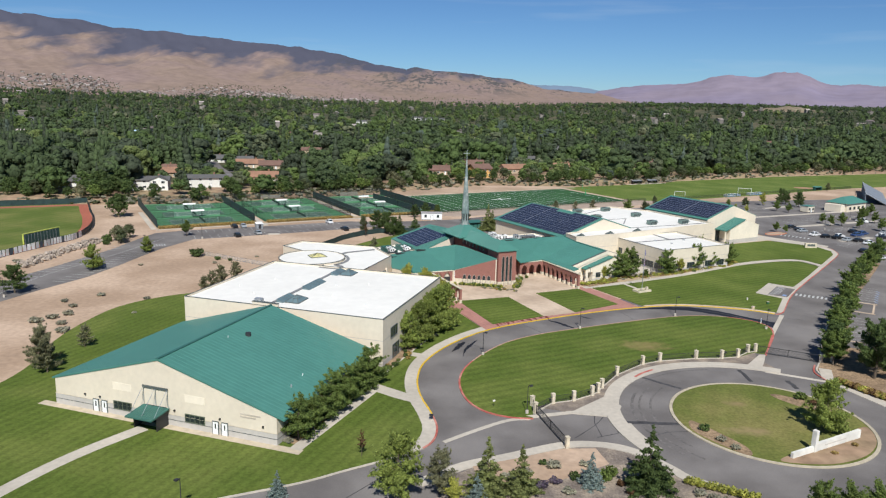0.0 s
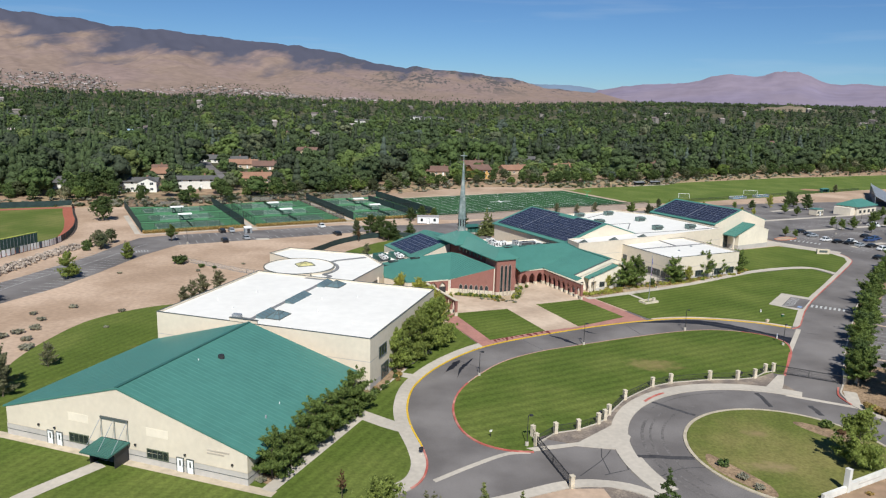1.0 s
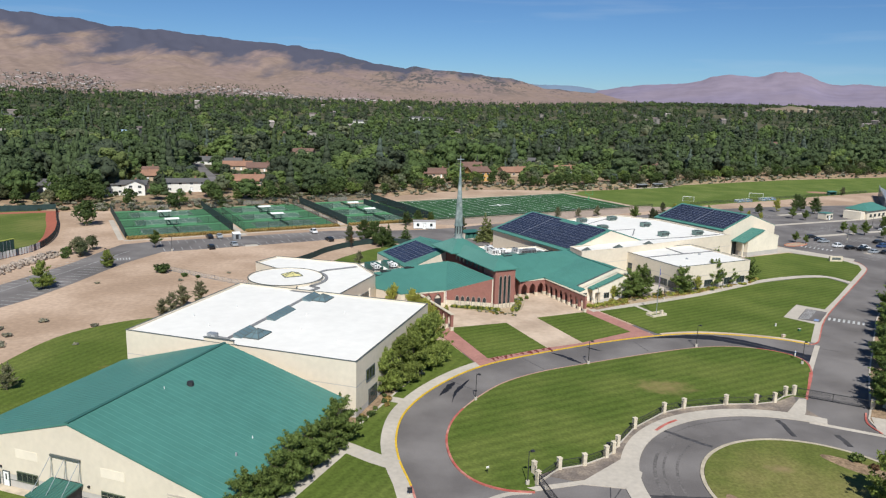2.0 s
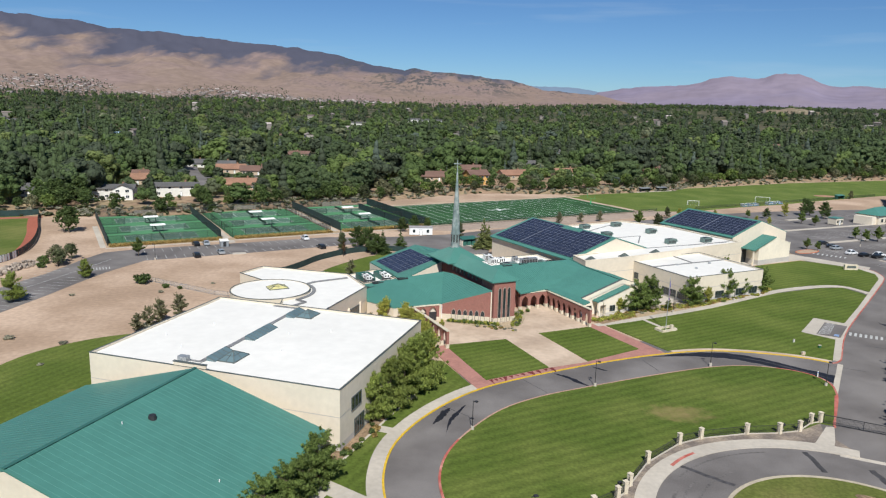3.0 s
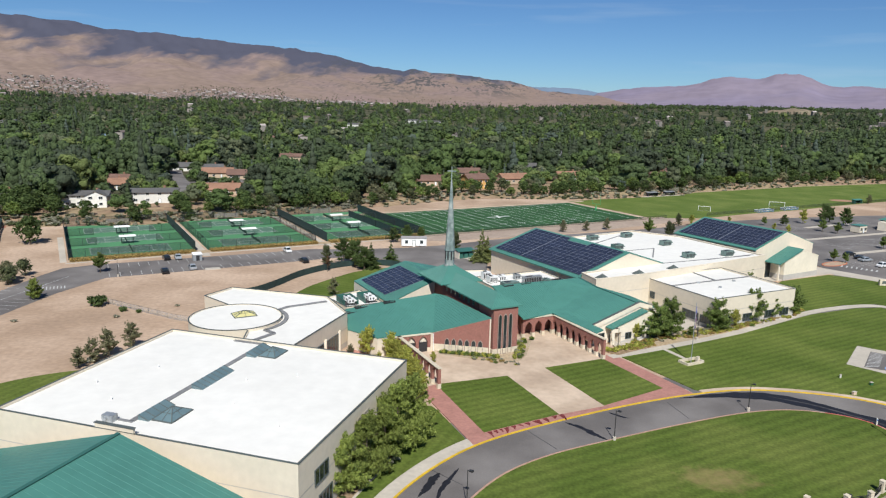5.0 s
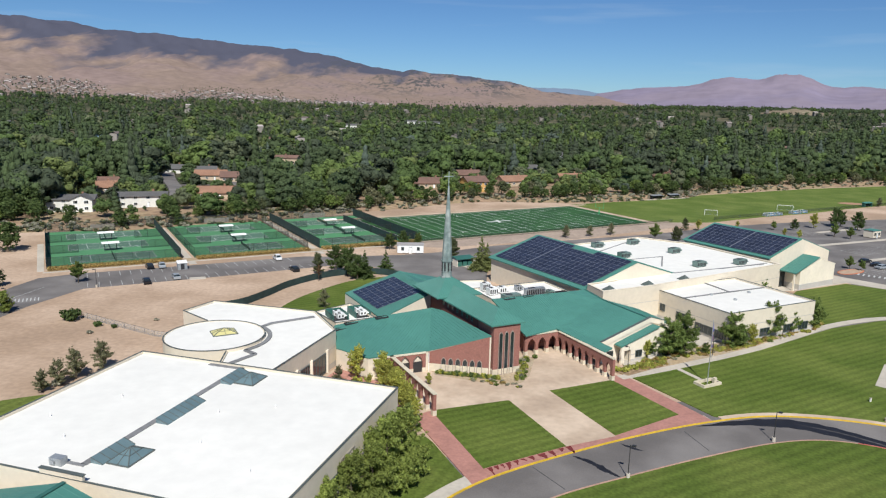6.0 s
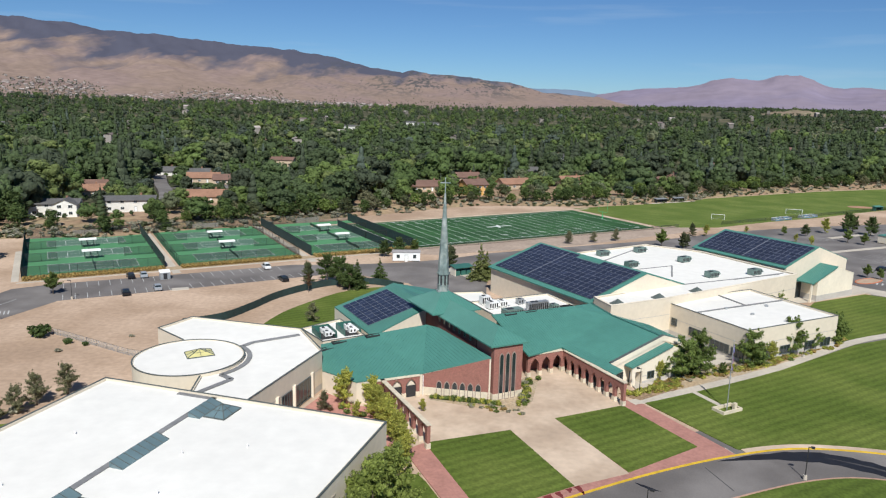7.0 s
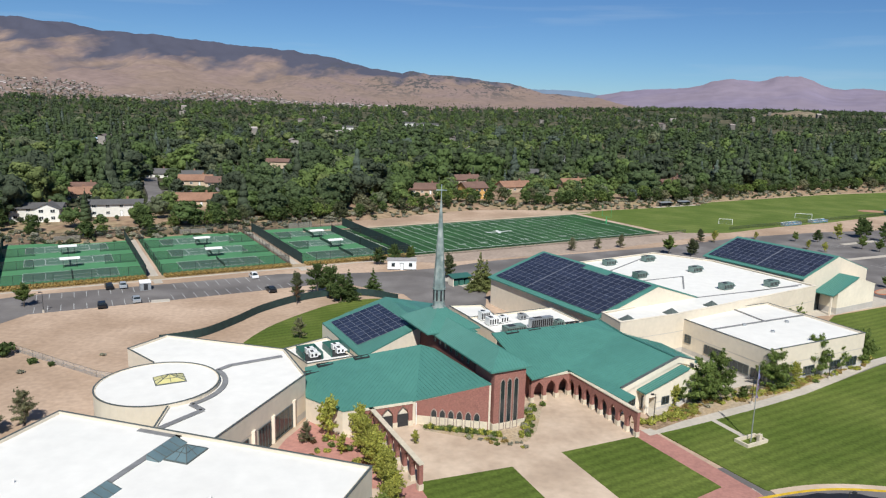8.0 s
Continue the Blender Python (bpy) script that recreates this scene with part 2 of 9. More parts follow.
def wood_leaves(name, color):
    """Foliage of one hue among the many trees of the suburb."""
    return lets_light_through(mat(name, color, 0.75, grain=0.95, vary=0.34, broad=0.05, broad_vary=0.25, bump=1.0, spec=0.2, deep=0.7), 0.25)


WOOD_LEAVES = [wood_leaves("wood_" + n, c) for n, c in (("pine", (0.066, 0.084, 0.050)), ("cedar", (0.070, 0.098, 0.044)), ("elm", (0.096, 0.142, 0.046)), ("oak", (0.084, 0.119, 0.049)), ("maple", (0.128, 0.178, 0.053)), ("ash", (0.155, 0.192, 0.065)), ("willow", (0.180, 0.196, 0.112)), ("poplar", (0.130, 0.150, 0.082)), ("blue_spruce", (0.096, 0.124, 0.094)))]
LEAF_RED = leaves("red_leaf", (0.15, 0.075, 0.04), (0.19, 0.12, 0.06))
LEAF_SAGE = leaves("sage_leaf", (0.34, 0.335, 0.245), (0.42, 0.40, 0.30))
LEAF_GOLD = leaves("golden_grass", (0.36, 0.25, 0.085), (0.43, 0.32, 0.12))
LEAF_VIOLET = leaves("lavender_flower", (0.22, 0.16, 0.25), (0.16, 0.15, 0.14))


# ---------------------------------------------------------------- mesh helpers
class Mesh:
    """Points and faces of one mesh."""

    def __init__(self):
        self.v, self.f = [], []

    def add(self, points, faces):
        n = len(self.v)
        self.v += [tuple(p) for p in points]
        self.f += [tuple(n + i for i in f) for f in faces]
        return self

    def box(self, x0, x1, y0, y1, z0, z1):
        p = [(x, y, z) for z in (z0, z1) for x, y in ((x0, y0), (x1, y0), (x1, y1), (x0, y1))]
        return self.add(p, [(3, 2, 1, 0), (4, 5, 6, 7), (0, 1, 5, 4), (1, 2, 6, 5), (2, 3, 7, 6), (3, 0, 4, 7)])

    def prism(self, outline, z0, z1, cap=True):
        n = len(outline)
        zt = z1 if isinstance(z1, (list, tuple)) else [z1] * n
        p = [(x, y, z0) for x, y in outline] + [(x, y, z) for (x, y), z in zip(outline, zt)]
        f = [(i, (i + 1) % n, n + (i + 1) % n, n + i) for i in range(n)]
        if cap:
            f += [tuple(range(n, 2 * n)), tuple(range(n - 1, -1, -1))]
        return self.add(p, f)

    def slab(self, corners, thick):
        """A plate under the given 3D outline."""
        n = len(corners)
        p = list(corners) + [(x, y, z - thick) for x, y, z in corners]
        f = [tuple(range(n)), tuple(range(2 * n - 1, n - 1, -1))]
        f += [(i, n + i, n + (i + 1) % n, (i + 1) % n) for i in range(n)]
        return self.add(p, f)

    def tube(self, a, b, r0, r1, sides=8, caps=True):
        a, b = Vector(a), Vector(b)
        axis = (b - a).normalized()
        side = axis.orthogonal().normalized()
        other = axis.cross(side)
        p = []
        for c, r in ((a, r0), (b, r1)):
            p += [c + r * (math.cos(k * math.tau / sides) * side + math.sin(k * math.tau / sides) * other) for k in range(sides)]
        f = [(k, (k + 1) % sides, sides + (k + 1) % sides, sides + k) for k in range(sides)]
        if caps:
            f += [tuple(range(sides - 1, -1, -1)), tuple(range(sides, 2 * sides))]
        return self.add(p, f)

    def bar(self, a, b, w, h):
        """A square rod from a to b, w wide and h high, resting on that line."""
        a, b = Vector(a), Vector(b)
        d = (b - a).normalized()
        s = Vector((-d.y, d.x, 0))
        s = (s.normalized() if s.length > 1e-6 else Vector((1, 0, 0))) * w / 2
        u = d.cross(s).normalized() * h
        if u.z < 0 and abs(d.z) < 0.99:
            u = -u
        p = [a - s, a + s, a + s + u, a - s + u, b - s, b + s, b + s + u, b - s + u]
        return self.add(p, [(0, 1, 2, 3), (7, 6, 5, 4), (0, 4, 5, 1), (1, 5, 6, 2), (2, 6, 7, 3), (3, 7, 4, 0)])

    def data(self, name, material=None, smooth=False):
        me = bpy.data.meshes.new(name)
        me.from_pydata(self.v, [], self.f)
        bm = bmesh.new()
        bm.from_mesh(me)
        bmesh.ops.recalc_face_normals(bm, faces=bm.faces)
        bm.to_mesh(me)
        bm.free()
        if material:
            me.materials.append(material)
        if smooth:
            me.polygons.foreach_set("use_smooth", [True] * len(me.polygons))
        return me


def part(name, mesh, material, parent=None, label="", smooth=False):
    ob = new(name, mesh.data(name, material, smooth) if isinstance(mesh, Mesh) else mesh)
    ob.parent = parent
    if label:
        tagged(ob, label)
    return ob


def thing(name, x=0.0, y=0.0, z=0.0, turn=0.0, label="", category="", group="", kind=""):
    ob = new(name)
    ob.empty_display_size = 0.5
    ob.matrix_basis = pose(x, y, z, 0, 0, turn)
    return tagged(ob, label, category, group, kind)


def smooth_line(points, steps=6, closed=False):
    """A Catmull-Rom curve through the points."""
    n, out = len(points), []
    for i in range(n if closed else n - 1):
        def at(k):
            return Vector(points[k % n]) if closed else Vector(points[max(0, min(n - 1, k))])
        a, b, c, d = at(i - 1), at(i), at(i + 1), at(i + 2)
        for s in range(steps):
            t = s / steps
            out.append(0.5 * ((2 * b) + (c - a) * t + (2 * a - 5 * b + 4 * c - d) * t * t + (3 * b - a - 3 * c + d) * t ** 3))
    if not closed:
        out.append(Vector(points[-1]))
    return [tuple(p) for p in out]


def arc(cx, cy, r, a0, a1, n=24):
    return [(cx + r * math.cos(radians(a0 + (a1 - a0) * i / n)), cy + r * math.sin(radians(a0 + (a1 - a0) * i / n))) for i in range(n + 1)]


def offset(line, d):
    """The line moved d metres to its left."""
    out = []
    for i, p in enumerate(line):
        a, b = Vector(line[max(0, i - 1)]), Vector(line[min(len(line) - 1, i + 1)])
        t = (b - a).normalized()
        out.append((p[0] - t.y * d, p[1] + t.x * d))
    return out


def sheet(name, outline, z0, z1, material, label, category="ground", kind="structure"):
    """A flat area of ground with real thickness."""
    me = Mesh().prism(outline, z0, z1)
    ob = part(name, me, material)
    bm = bmesh.new()
    bm.from_mesh(ob.data)
    bmesh.ops.triangulate(bm, faces=[f for f in bm.faces if len(f.verts) > 4])
    bm.to_mesh(ob.data)
    bm.free()
    return tagged(ob, label, category, kind=kind)


def ribbon(name, line, width, z0, z1, material, label, category="kerb", kind="structure"):
    """A strip of that width along a line, standing from z0 to z1."""
    a, b = offset(line, width / 2), offset(line, -width / 2)
    n, me = len(line), Mesh()
    p = [(x, y, z) for z in (z0, z1) for s in (a, b) for x, y in s]
    f = []
    for i in range(n - 1):
        f += [(2 * n + i, 2 * n + i + 1, 3 * n + i + 1, 3 * n + i), (i, i + 1, 2 * n + i + 1, 2 * n + i), (n + i, 3 * n + i, 3 * n + i + 1, n + i + 1)]
    f += [(0, 2 * n, 3 * n, n), (n - 1, 2 * n - 1, 4 * n - 1, 3 * n - 1)]
    return tagged(part(name, me.add(p, f), material), label, category, kind=kind)


def run(axis_deg, x0, y0):
    """A plan frame: (u, v) to the world, u along axis_deg."""
    c, s = math.cos(radians(axis_deg)), math.sin(radians(axis_deg))
    return lambda u, v: (x0 + c * u - s * v, y0 + s * u + c * v)


# ---------------------------------------------------------------- ground and distance
def ground_mesh():
    radii = [0, 60, 120, 180, 240, 300, 370, 450, 560, 700, 900, 1200, 1600, 2100, 2600, 3100, 3700, 4300, 4900]
    me, n = Mesh(), 96
    me.v = [(0, 200, 0)] + [(r * math.cos(k * math.tau / n), 200 + r * math.sin(k * math.tau / n), 0) for r in radii[1:] for k in range(n)]
    me.f = [(0, 1 + k, 1 + (k + 1) % n) for k in range(n)]
    for i in range(len(radii) - 2):
        a, b = 1 + i * n, 1 + (i + 1) * n
        me.f += [(a + k, b + k, b + (k + 1) % n, a + (k + 1) % n) for k in range(n)]
    return me


tagged(part("ground", ground_mesh(), DIRT), "pale tan bare desert earth with scattered scrub", "ground", kind="structure")

# Distance haze is painted into these purple and blue base colours.
HAZE_PURPLE = mat("far_mountain", (0.252, 0.212, 0.262), 0.95, grain=0.008, vary=0.10, broad=0.003, broad_vary=0.12, tint=(0.205, 0.176, 0.232), spec=0.05)
HAZE_BLUE = mat("blue_ridge", (0.15, 0.20, 0.27), 0.95, grain=0.004, vary=0.08, broad=0.002, spec=0.05)


FOOT = ((-60, 50), (-34, 44), (-20, 36), (-10, 32), (5, 30), (12, 42), (17, 47), (60, 48))


def foot_z(a):
    """Height of the valley's edge in a direction, degrees to the right of north."""
    return float(np.interp(a, [f[0] for f in FOOT], [f[1] for f in FOOT]))


def valley_z(x, y):
    """The valley floor climbs slowly towards the mountains."""
    r, a = math.hypot(x, y), math.degrees(math.atan2(x, y))
    return foot_z(a) * max(0.0, (r - 900) / 1550) ** 1.2 if r < 2450 else foot_z(a) + (r - 2450) * 0.004


def ridge_mesh(crest, near, far, a0, a1, rough, columns=260, rows=26, seed=0.0):
    """A range seen from the valley: crest gives (degrees to the right of north, height), rising from near to far metres."""
    me = Mesh()
    angles, heights = [c[0] for c in crest], [c[1] for c in crest]
    for j in range(rows + 1):
        s = j / rows
        r = near + (far - near) * s
        for i in range(columns + 1):
            a = a0 + (a1 - a0) * i / columns
            h = float(np.interp(a, angles, heights))
            x, y = r * math.sin(radians(a)), r * math.cos(radians(a))
            q = Vector((radians(a) * near / 260 + seed, r / 900, seed))      # spurs and gullies run down the slope
            gully = noise.fractal(q, 0.75, 2.0, 7) * rough
            rise = s ** 1.25 if s < 0.99 else 1.0
            low_ = min(foot_z(a) * (1.0 if near < 3000 else 1.1), h)
            z = low_ + (h - low_) * rise * (1 + 0.55 * gully * (1 - s * 0.75)) + gully * 18 * s * (1 - s) * 2 + (noise.noise(q * 6) * 4 + noise.noise(q * 15) * 3) * s
            me.v.append((x, y, max(z, -2)))
    w = columns + 1
    me.f = [(j * w + i, j * w + i + 1, (j + 1) * w + i + 1, (j + 1) * w + i) for j in range(rows) for i in range(columns)]
    return me


def hill(name, me, material, label):
    return tagged(part(name, me, material, smooth=True), label, "mountain", kind="structure")


def hillside():
    """Dry grass slopes that turn to dark scrub towards the crest."""
    m = mat("dry_hillside", (0.262, 0.194, 0.158), 0.95, grain=0.03, vary=0.12, broad=0.005, broad_vary=0.12, tint=(0.225, 0.166, 0.148), spec=0.05)
    nt = m.node_tree
    L, b = nt.links.new, nt.nodes["Principled BSDF"]
    geo = nt.nodes.new("ShaderNodeNewGeometry")
    n = nt.nodes.new("ShaderNodeTexNoise")
    n.inputs["Scale"].default_value, n.inputs["Detail"].default_value = 0.0085, 14
    flat = nt.nodes.new("ShaderNodeMapping")
    flat.inputs["Scale"].default_value = (1.0, 0.18, 1.0)
    L(geo.outputs["Position"], flat.inputs["Vector"]), L(flat.outputs[0], n.inputs["Vector"])
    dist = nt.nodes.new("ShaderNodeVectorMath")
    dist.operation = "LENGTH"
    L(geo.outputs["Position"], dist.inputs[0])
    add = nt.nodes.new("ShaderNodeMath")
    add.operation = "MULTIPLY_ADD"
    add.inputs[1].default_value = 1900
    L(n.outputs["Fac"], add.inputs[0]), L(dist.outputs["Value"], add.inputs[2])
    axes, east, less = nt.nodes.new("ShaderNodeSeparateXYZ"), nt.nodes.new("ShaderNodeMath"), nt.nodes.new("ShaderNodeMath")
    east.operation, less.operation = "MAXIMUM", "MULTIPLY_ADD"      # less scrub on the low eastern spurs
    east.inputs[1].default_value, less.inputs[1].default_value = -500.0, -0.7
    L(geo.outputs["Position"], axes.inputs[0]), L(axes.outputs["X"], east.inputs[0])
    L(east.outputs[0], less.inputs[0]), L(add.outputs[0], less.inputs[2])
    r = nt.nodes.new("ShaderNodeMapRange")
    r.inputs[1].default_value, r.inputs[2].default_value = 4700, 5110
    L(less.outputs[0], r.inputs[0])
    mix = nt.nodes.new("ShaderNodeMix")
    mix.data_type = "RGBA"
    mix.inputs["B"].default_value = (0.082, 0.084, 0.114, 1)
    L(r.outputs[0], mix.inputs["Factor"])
    L(b.inputs["Base Color"].links[0].from_socket, mix.inputs["A"])
    # dots of juniper that thicken into belts on the eastern spurs
    dots, belt, spot, both = nt.nodes.new("ShaderNodeTexNoise"), nt.nodes.new("ShaderNodeTexNoise"), nt.nodes.new("ShaderNodeMath"), nt.nodes.new("ShaderNodeMapRange")
    dots.inputs["Scale"].default_value, dots.inputs["Detail"].default_value = 0.06, 3
    belt.inputs["Scale"].default_value, belt.inputs["Detail"].default_value = 0.006, 4
    L(flat.outputs[0], dots.inputs["Vector"]), L(flat.outputs[0], belt.inputs["Vector"])
    spot.operation = "ADD"
    L(dots.outputs["Fac"], spot.inputs[0]), L(belt.outputs["Fac"], spot.inputs[1])
    both.inputs[1].default_value, both.inputs[2].default_value, both.inputs[4].default_value = 1.02, 1.12, 0.85
    L(spot.outputs[0], both.inputs[0])
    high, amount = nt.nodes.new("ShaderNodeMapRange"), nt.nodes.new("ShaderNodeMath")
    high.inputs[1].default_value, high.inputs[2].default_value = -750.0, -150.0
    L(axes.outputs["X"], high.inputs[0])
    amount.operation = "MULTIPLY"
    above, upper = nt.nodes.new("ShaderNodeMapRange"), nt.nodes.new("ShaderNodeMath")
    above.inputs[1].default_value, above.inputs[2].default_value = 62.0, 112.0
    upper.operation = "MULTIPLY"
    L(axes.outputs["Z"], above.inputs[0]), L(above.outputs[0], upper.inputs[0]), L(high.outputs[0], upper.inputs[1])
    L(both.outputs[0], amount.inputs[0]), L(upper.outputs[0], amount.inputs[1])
    scrub = nt.nodes.new("ShaderNodeMix")
    scrub.data_type = "RGBA"
    scrub.inputs["B"].default_value = (0.070, 0.074, 0.076, 1)
    L(amount.outputs[0], scrub.inputs["Factor"]), L(mix.outputs["Result"], scrub.inputs["A"])
    L(scrub.outputs["Result"], b.inputs["Base Color"])
    return m


LEFT_CREST = [(-60, 470), (-45, 440), (-30.8, 408), (-27.5, 389), (-24.1, 367), (-20.8, 358), (-19, 346), (-16, 330), (-14.5, 328), (-13, 326), (-10.4, 296), (-7.9, 280), (-6.2, 248), (-4.5, 231), (-3.2, 219), (-2.6, 234), (-1.1, 220), (-0.1, 215), (1.9, 200), (3.6, 177), (4.9, 172), (6.4, 147), (7.4, 125), (11.6, 106), (14.5, 60), (16.6, 36), (20, 8), (24, 0)]
FAR_CREST = [(8, 20), (10.8, 88), (11.6, 129), (13.2, 149), (16.0, 169), (17.6, 178), (18.7, 193), (19.6, 216), (20.6, 227), (22.1, 225), (23.0, 229), (23.7, 245), (24.5, 242), (25.2, 249), (26.1, 225), (26.8, 196), (27.8, 182), (28.9, 183), (30.4, 176), (45, 150), (60, 140)]
BLUE_CREST = [(3, 90), (4.7, 119), (6.4, 157), (8.2, 157), (10.3, 147), (11.6, 132), (12.9, 100), (16, 60)]
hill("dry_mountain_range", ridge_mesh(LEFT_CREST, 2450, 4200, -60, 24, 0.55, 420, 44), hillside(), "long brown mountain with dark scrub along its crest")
hill("far_mountain", ridge_mesh(FAR_CREST, 3500, 4600, 9, 60, 0.45, 240, 20, 7.3), HAZE_PURPLE, "hazy purple mountain beyond the valley")
hill("blue_ridge", ridge_mesh(BLUE_CREST, 4400, 4720, 3, 16, 0.2, 60, 6, 3.1), HAZE_BLUE, "distant blue ridge behind the hills")


def valley_floor():
    me, cols = Mesh(), 90
    radii = [880, 1100, 1300, 1500, 1750, 2000, 2250, 2500, 2800, 3150, 3560]
    for r in radii:
        for i in range(cols + 1):
            a = radians(-60 + 120 * i / cols)
            x, y = r * math.sin(a), r * math.cos(a)
            me.v.append((x, y, valley_z(x, y) - (0.6 if r < 1000 else -0.1)))
    w = cols + 1
    me.f = [(j * w + i, j * w + i + 1, (j + 1) * w + i + 1, (j + 1) * w + i) for j in range(len(radii) - 1) for i in range(cols)]
    return me


KNOLL = (965.0, 2090.0, 100.0, 70.0, 13.0)     # a dry knoll above the far woods


def knoll_mesh():
    me, n = Mesh(), 40
    x0, y0, rx, ry, h = KNOLL
    for j in range(n + 1):
        for i in range(n + 1):
            u, v = 2 * i / n - 1, 2 * j / n - 1
            x, y = x0 + rx * u, y0 + ry * v
            lift = max(0.0, 1 - u * u - v * v) ** 0.8 * (1 + 0.5 * noise.fractal(Vector((x / 60, y / 60, 4)), 0.8, 2.0, 4))
            me.v.append((x, y, valley_z(x, y) - 2 + h * lift))
    w = n + 1
    me.f = [(j * w + i, j * w + i + 1, (j + 1) * w + i + 1, (j + 1) * w + i) for j in range(n) for i in range(n)]
    return me


hill("dry_knoll", knoll_mesh(), mat("dry_grass", (0.21, 0.165, 0.12), 0.95, grain=0.1, vary=0.25, broad=0.03, broad_vary=0.2, tint=(0.19, 0.16, 0.11), spec=0.05), "low dry ochre knoll above the far woods")

# ---------------------------------------------------------------- lawns, roads and paths
KERB = 0.15
OUTER = smooth_line([(-60, 62), (-45, 73.2), (-28, 81.2), (-18, 85.8), (-12, 89.6), (-5, 94), (-1.2, 97.6), (-0.1, 102.5), (-1.0, 108), (-3.0, 115), (-3.9, 122), (-3.2, 130), (-0.2, 138), (4.5, 145.6), (10, 151.8), (17, 157), (27.2, 163), (37.2, 168.2), (47.5, 172.6), (58, 175.6), (67.3, 175.4), (75.8, 173.4), (81.5, 170.4)])
ISLAND_KERB = smooth_line([(15, 107.4), (11, 107.8), (7.2, 110), (4.6, 114.5), (3.6, 121.5), (4.8, 128.8), (8.4, 136.4), (13.8, 144), (21.1, 149.8), (31, 155), (43.5, 161), (55.8, 166), (64.5, 167.3), (72, 165), (75.2, 160.5), (74, 154.5), (70, 147), (66.4, 141)])
FENCE_LINE = smooth_line([(64.6, 141.6), (59.8, 138.6), (56.2, 137.6), (50.9, 137), (43.1, 135), (39.2, 133), (32.8, 126.8), (28.6, 120.4), (26.3, 117.3), (22.7, 114.8), (19, 113.4), (15.4, 111.4)])
RX, RY, R_IN, R_OUT = 53.4, 109.0, 15.6, 23.7
ROAD_LEFT = [(61.8, 131.2), (66.4, 140.2), (73.4, 153.3), (81.4, 168.3), (90.3, 182.6), (98.7, 195), (116.9, 219.8), (139.5, 250.3)]

sheet("road", [(-70, 48), (20, 45), (120, 60), (200, 160), (330, 300), (330, 430), (210, 402), (165, 388), (128, 372), (120, 300), (128, 276), (120, 262), (84, 222), (70, 190), (30, 175), (-8, 150), (-8, 115), (-30, 84)], -0.3, 0.02, ASPHALT, "grey asphalt drive, roundabout and car park", "road")
sheet("rear_road", [(-118, 120), (-106, 160), (-101.4, 176), (-96.4, 190), (-94.2, 204), (-92.8, 217), (-91.2, 229), (-86.6, 245.3), (-61, 259.2), (-29, 277.8), (-20, 281.5), (-10, 274), (-3, 271), (4, 255), (18, 262), (20, 290), (36, 302), (70, 316), (100, 306), (121, 300), (129, 373), (89, 347.5), (40, 324), (21, 314.2), (7, 303.4), (-8, 296.6), (-27, 291.3), (-38.9, 290.6), (-70, 274), (-95.5, 261.3), (-103.5, 255), (-104.8, 246), (-106, 226.5), (-111.8, 198), (-113.4, 192), (-117, 170), (-135, 120)], -0.3, 0.024, ASPHALT, "grey asphalt access road with parking bays", "road")

sheet("front_lawn", [(-140, 40)] + smooth_line([(-80, 104), (-75.4, 115.3), (-75.2, 126.3), (-77.6, 138), (-77.8, 150), (-75.6, 163), (-68, 173.0), (-58, 178.4), (-46, 181)], 6) + [(-36, 178), (-1, 166.4), (3.5, 165.6), (4.6, 163.7), (9.0, 153.4)] + [p for p in offset(OUTER, 0.3)[::-1] if p[1] < 153] + [(-100, 40)], -0.3, KERB, FRONT_LAWN, "mown green lawn round the school hall", "lawn")
ribbon("pavement", [p for p in offset(OUTER, 1.35)[29:] if p[0] < 50], 2.1, -0.2, KERB + 0.004, CONCRETE, "pale concrete footway beside the drive", "pavement")
ribbon("pavement", [p for p in offset(OUTER, 0.85) if p[0] > 49.4], 1.1, -0.2, KERB + 0.003, TAN_CONCRETE, "narrow tan concrete strip beside the drive", "pavement")
N_OUT = len(OUTER)
for a, b, m, what in ((0, 34, CONCRETE, "concrete kerb"), (34, 48, RED, "red painted kerb"), (48, N_OUT - 1, YELLOW, "yellow painted kerb")):
    ribbon("kerb", offset(OUTER, 0.14)[a:b + 1], 0.30, -0.2, KERB + 0.012, m, what + " along the curving drive")
sheet("island_lawn", ISLAND_KERB + FENCE_LINE, -0.3, KERB, ISLAND_LAWN, "mown green oval lawn inside the drive", "lawn")
ribbon("kerb", offset(ISLAND_KERB, 0.1)[:34], 0.34, -0.2, KERB + 0.012, RED, "red painted kerb round the oval lawn")
ribbon("kerb", offset(ISLAND_KERB, 0.1)[33:76], 0.30, -0.2, KERB + 0.012, mat("pink_kerb", (0.42, 0.26, 0.19), 0.85), "faded pink kerb round the oval lawn")
ribbon("kerb", offset(ISLAND_KERB, 0.1)[75:], 0.34, -0.2, KERB + 0.012, RED, "red painted kerb round the oval lawn")
RING = arc(RX, RY, 26.2, 172, 64, 30)
sheet("gravel_strip", FENCE_LINE[::-1][2:] + [(63.5, 138)] + RING[::-1] + [(21, 110.3)], -0.3, KERB - 0.01, GRAVEL, "grey gravel strip below the fence", "gravel")
ribbon("pavement", arc(RX, RY, 25.0, 208, 62, 44), 2.6, -0.2, KERB + 0.004, CONCRETE, "pale concrete footway round the roundabout", "pavement")
sheet("pavement", [(61.6, 131.8), (63.6, 135), (66.2, 140.2), (65.0, 140.4), (62.0, 136.6), (59.4, 133.4)], -0.2, KERB + 0.008, CONCRETE, "pale concrete footway at the gate", "pavement")
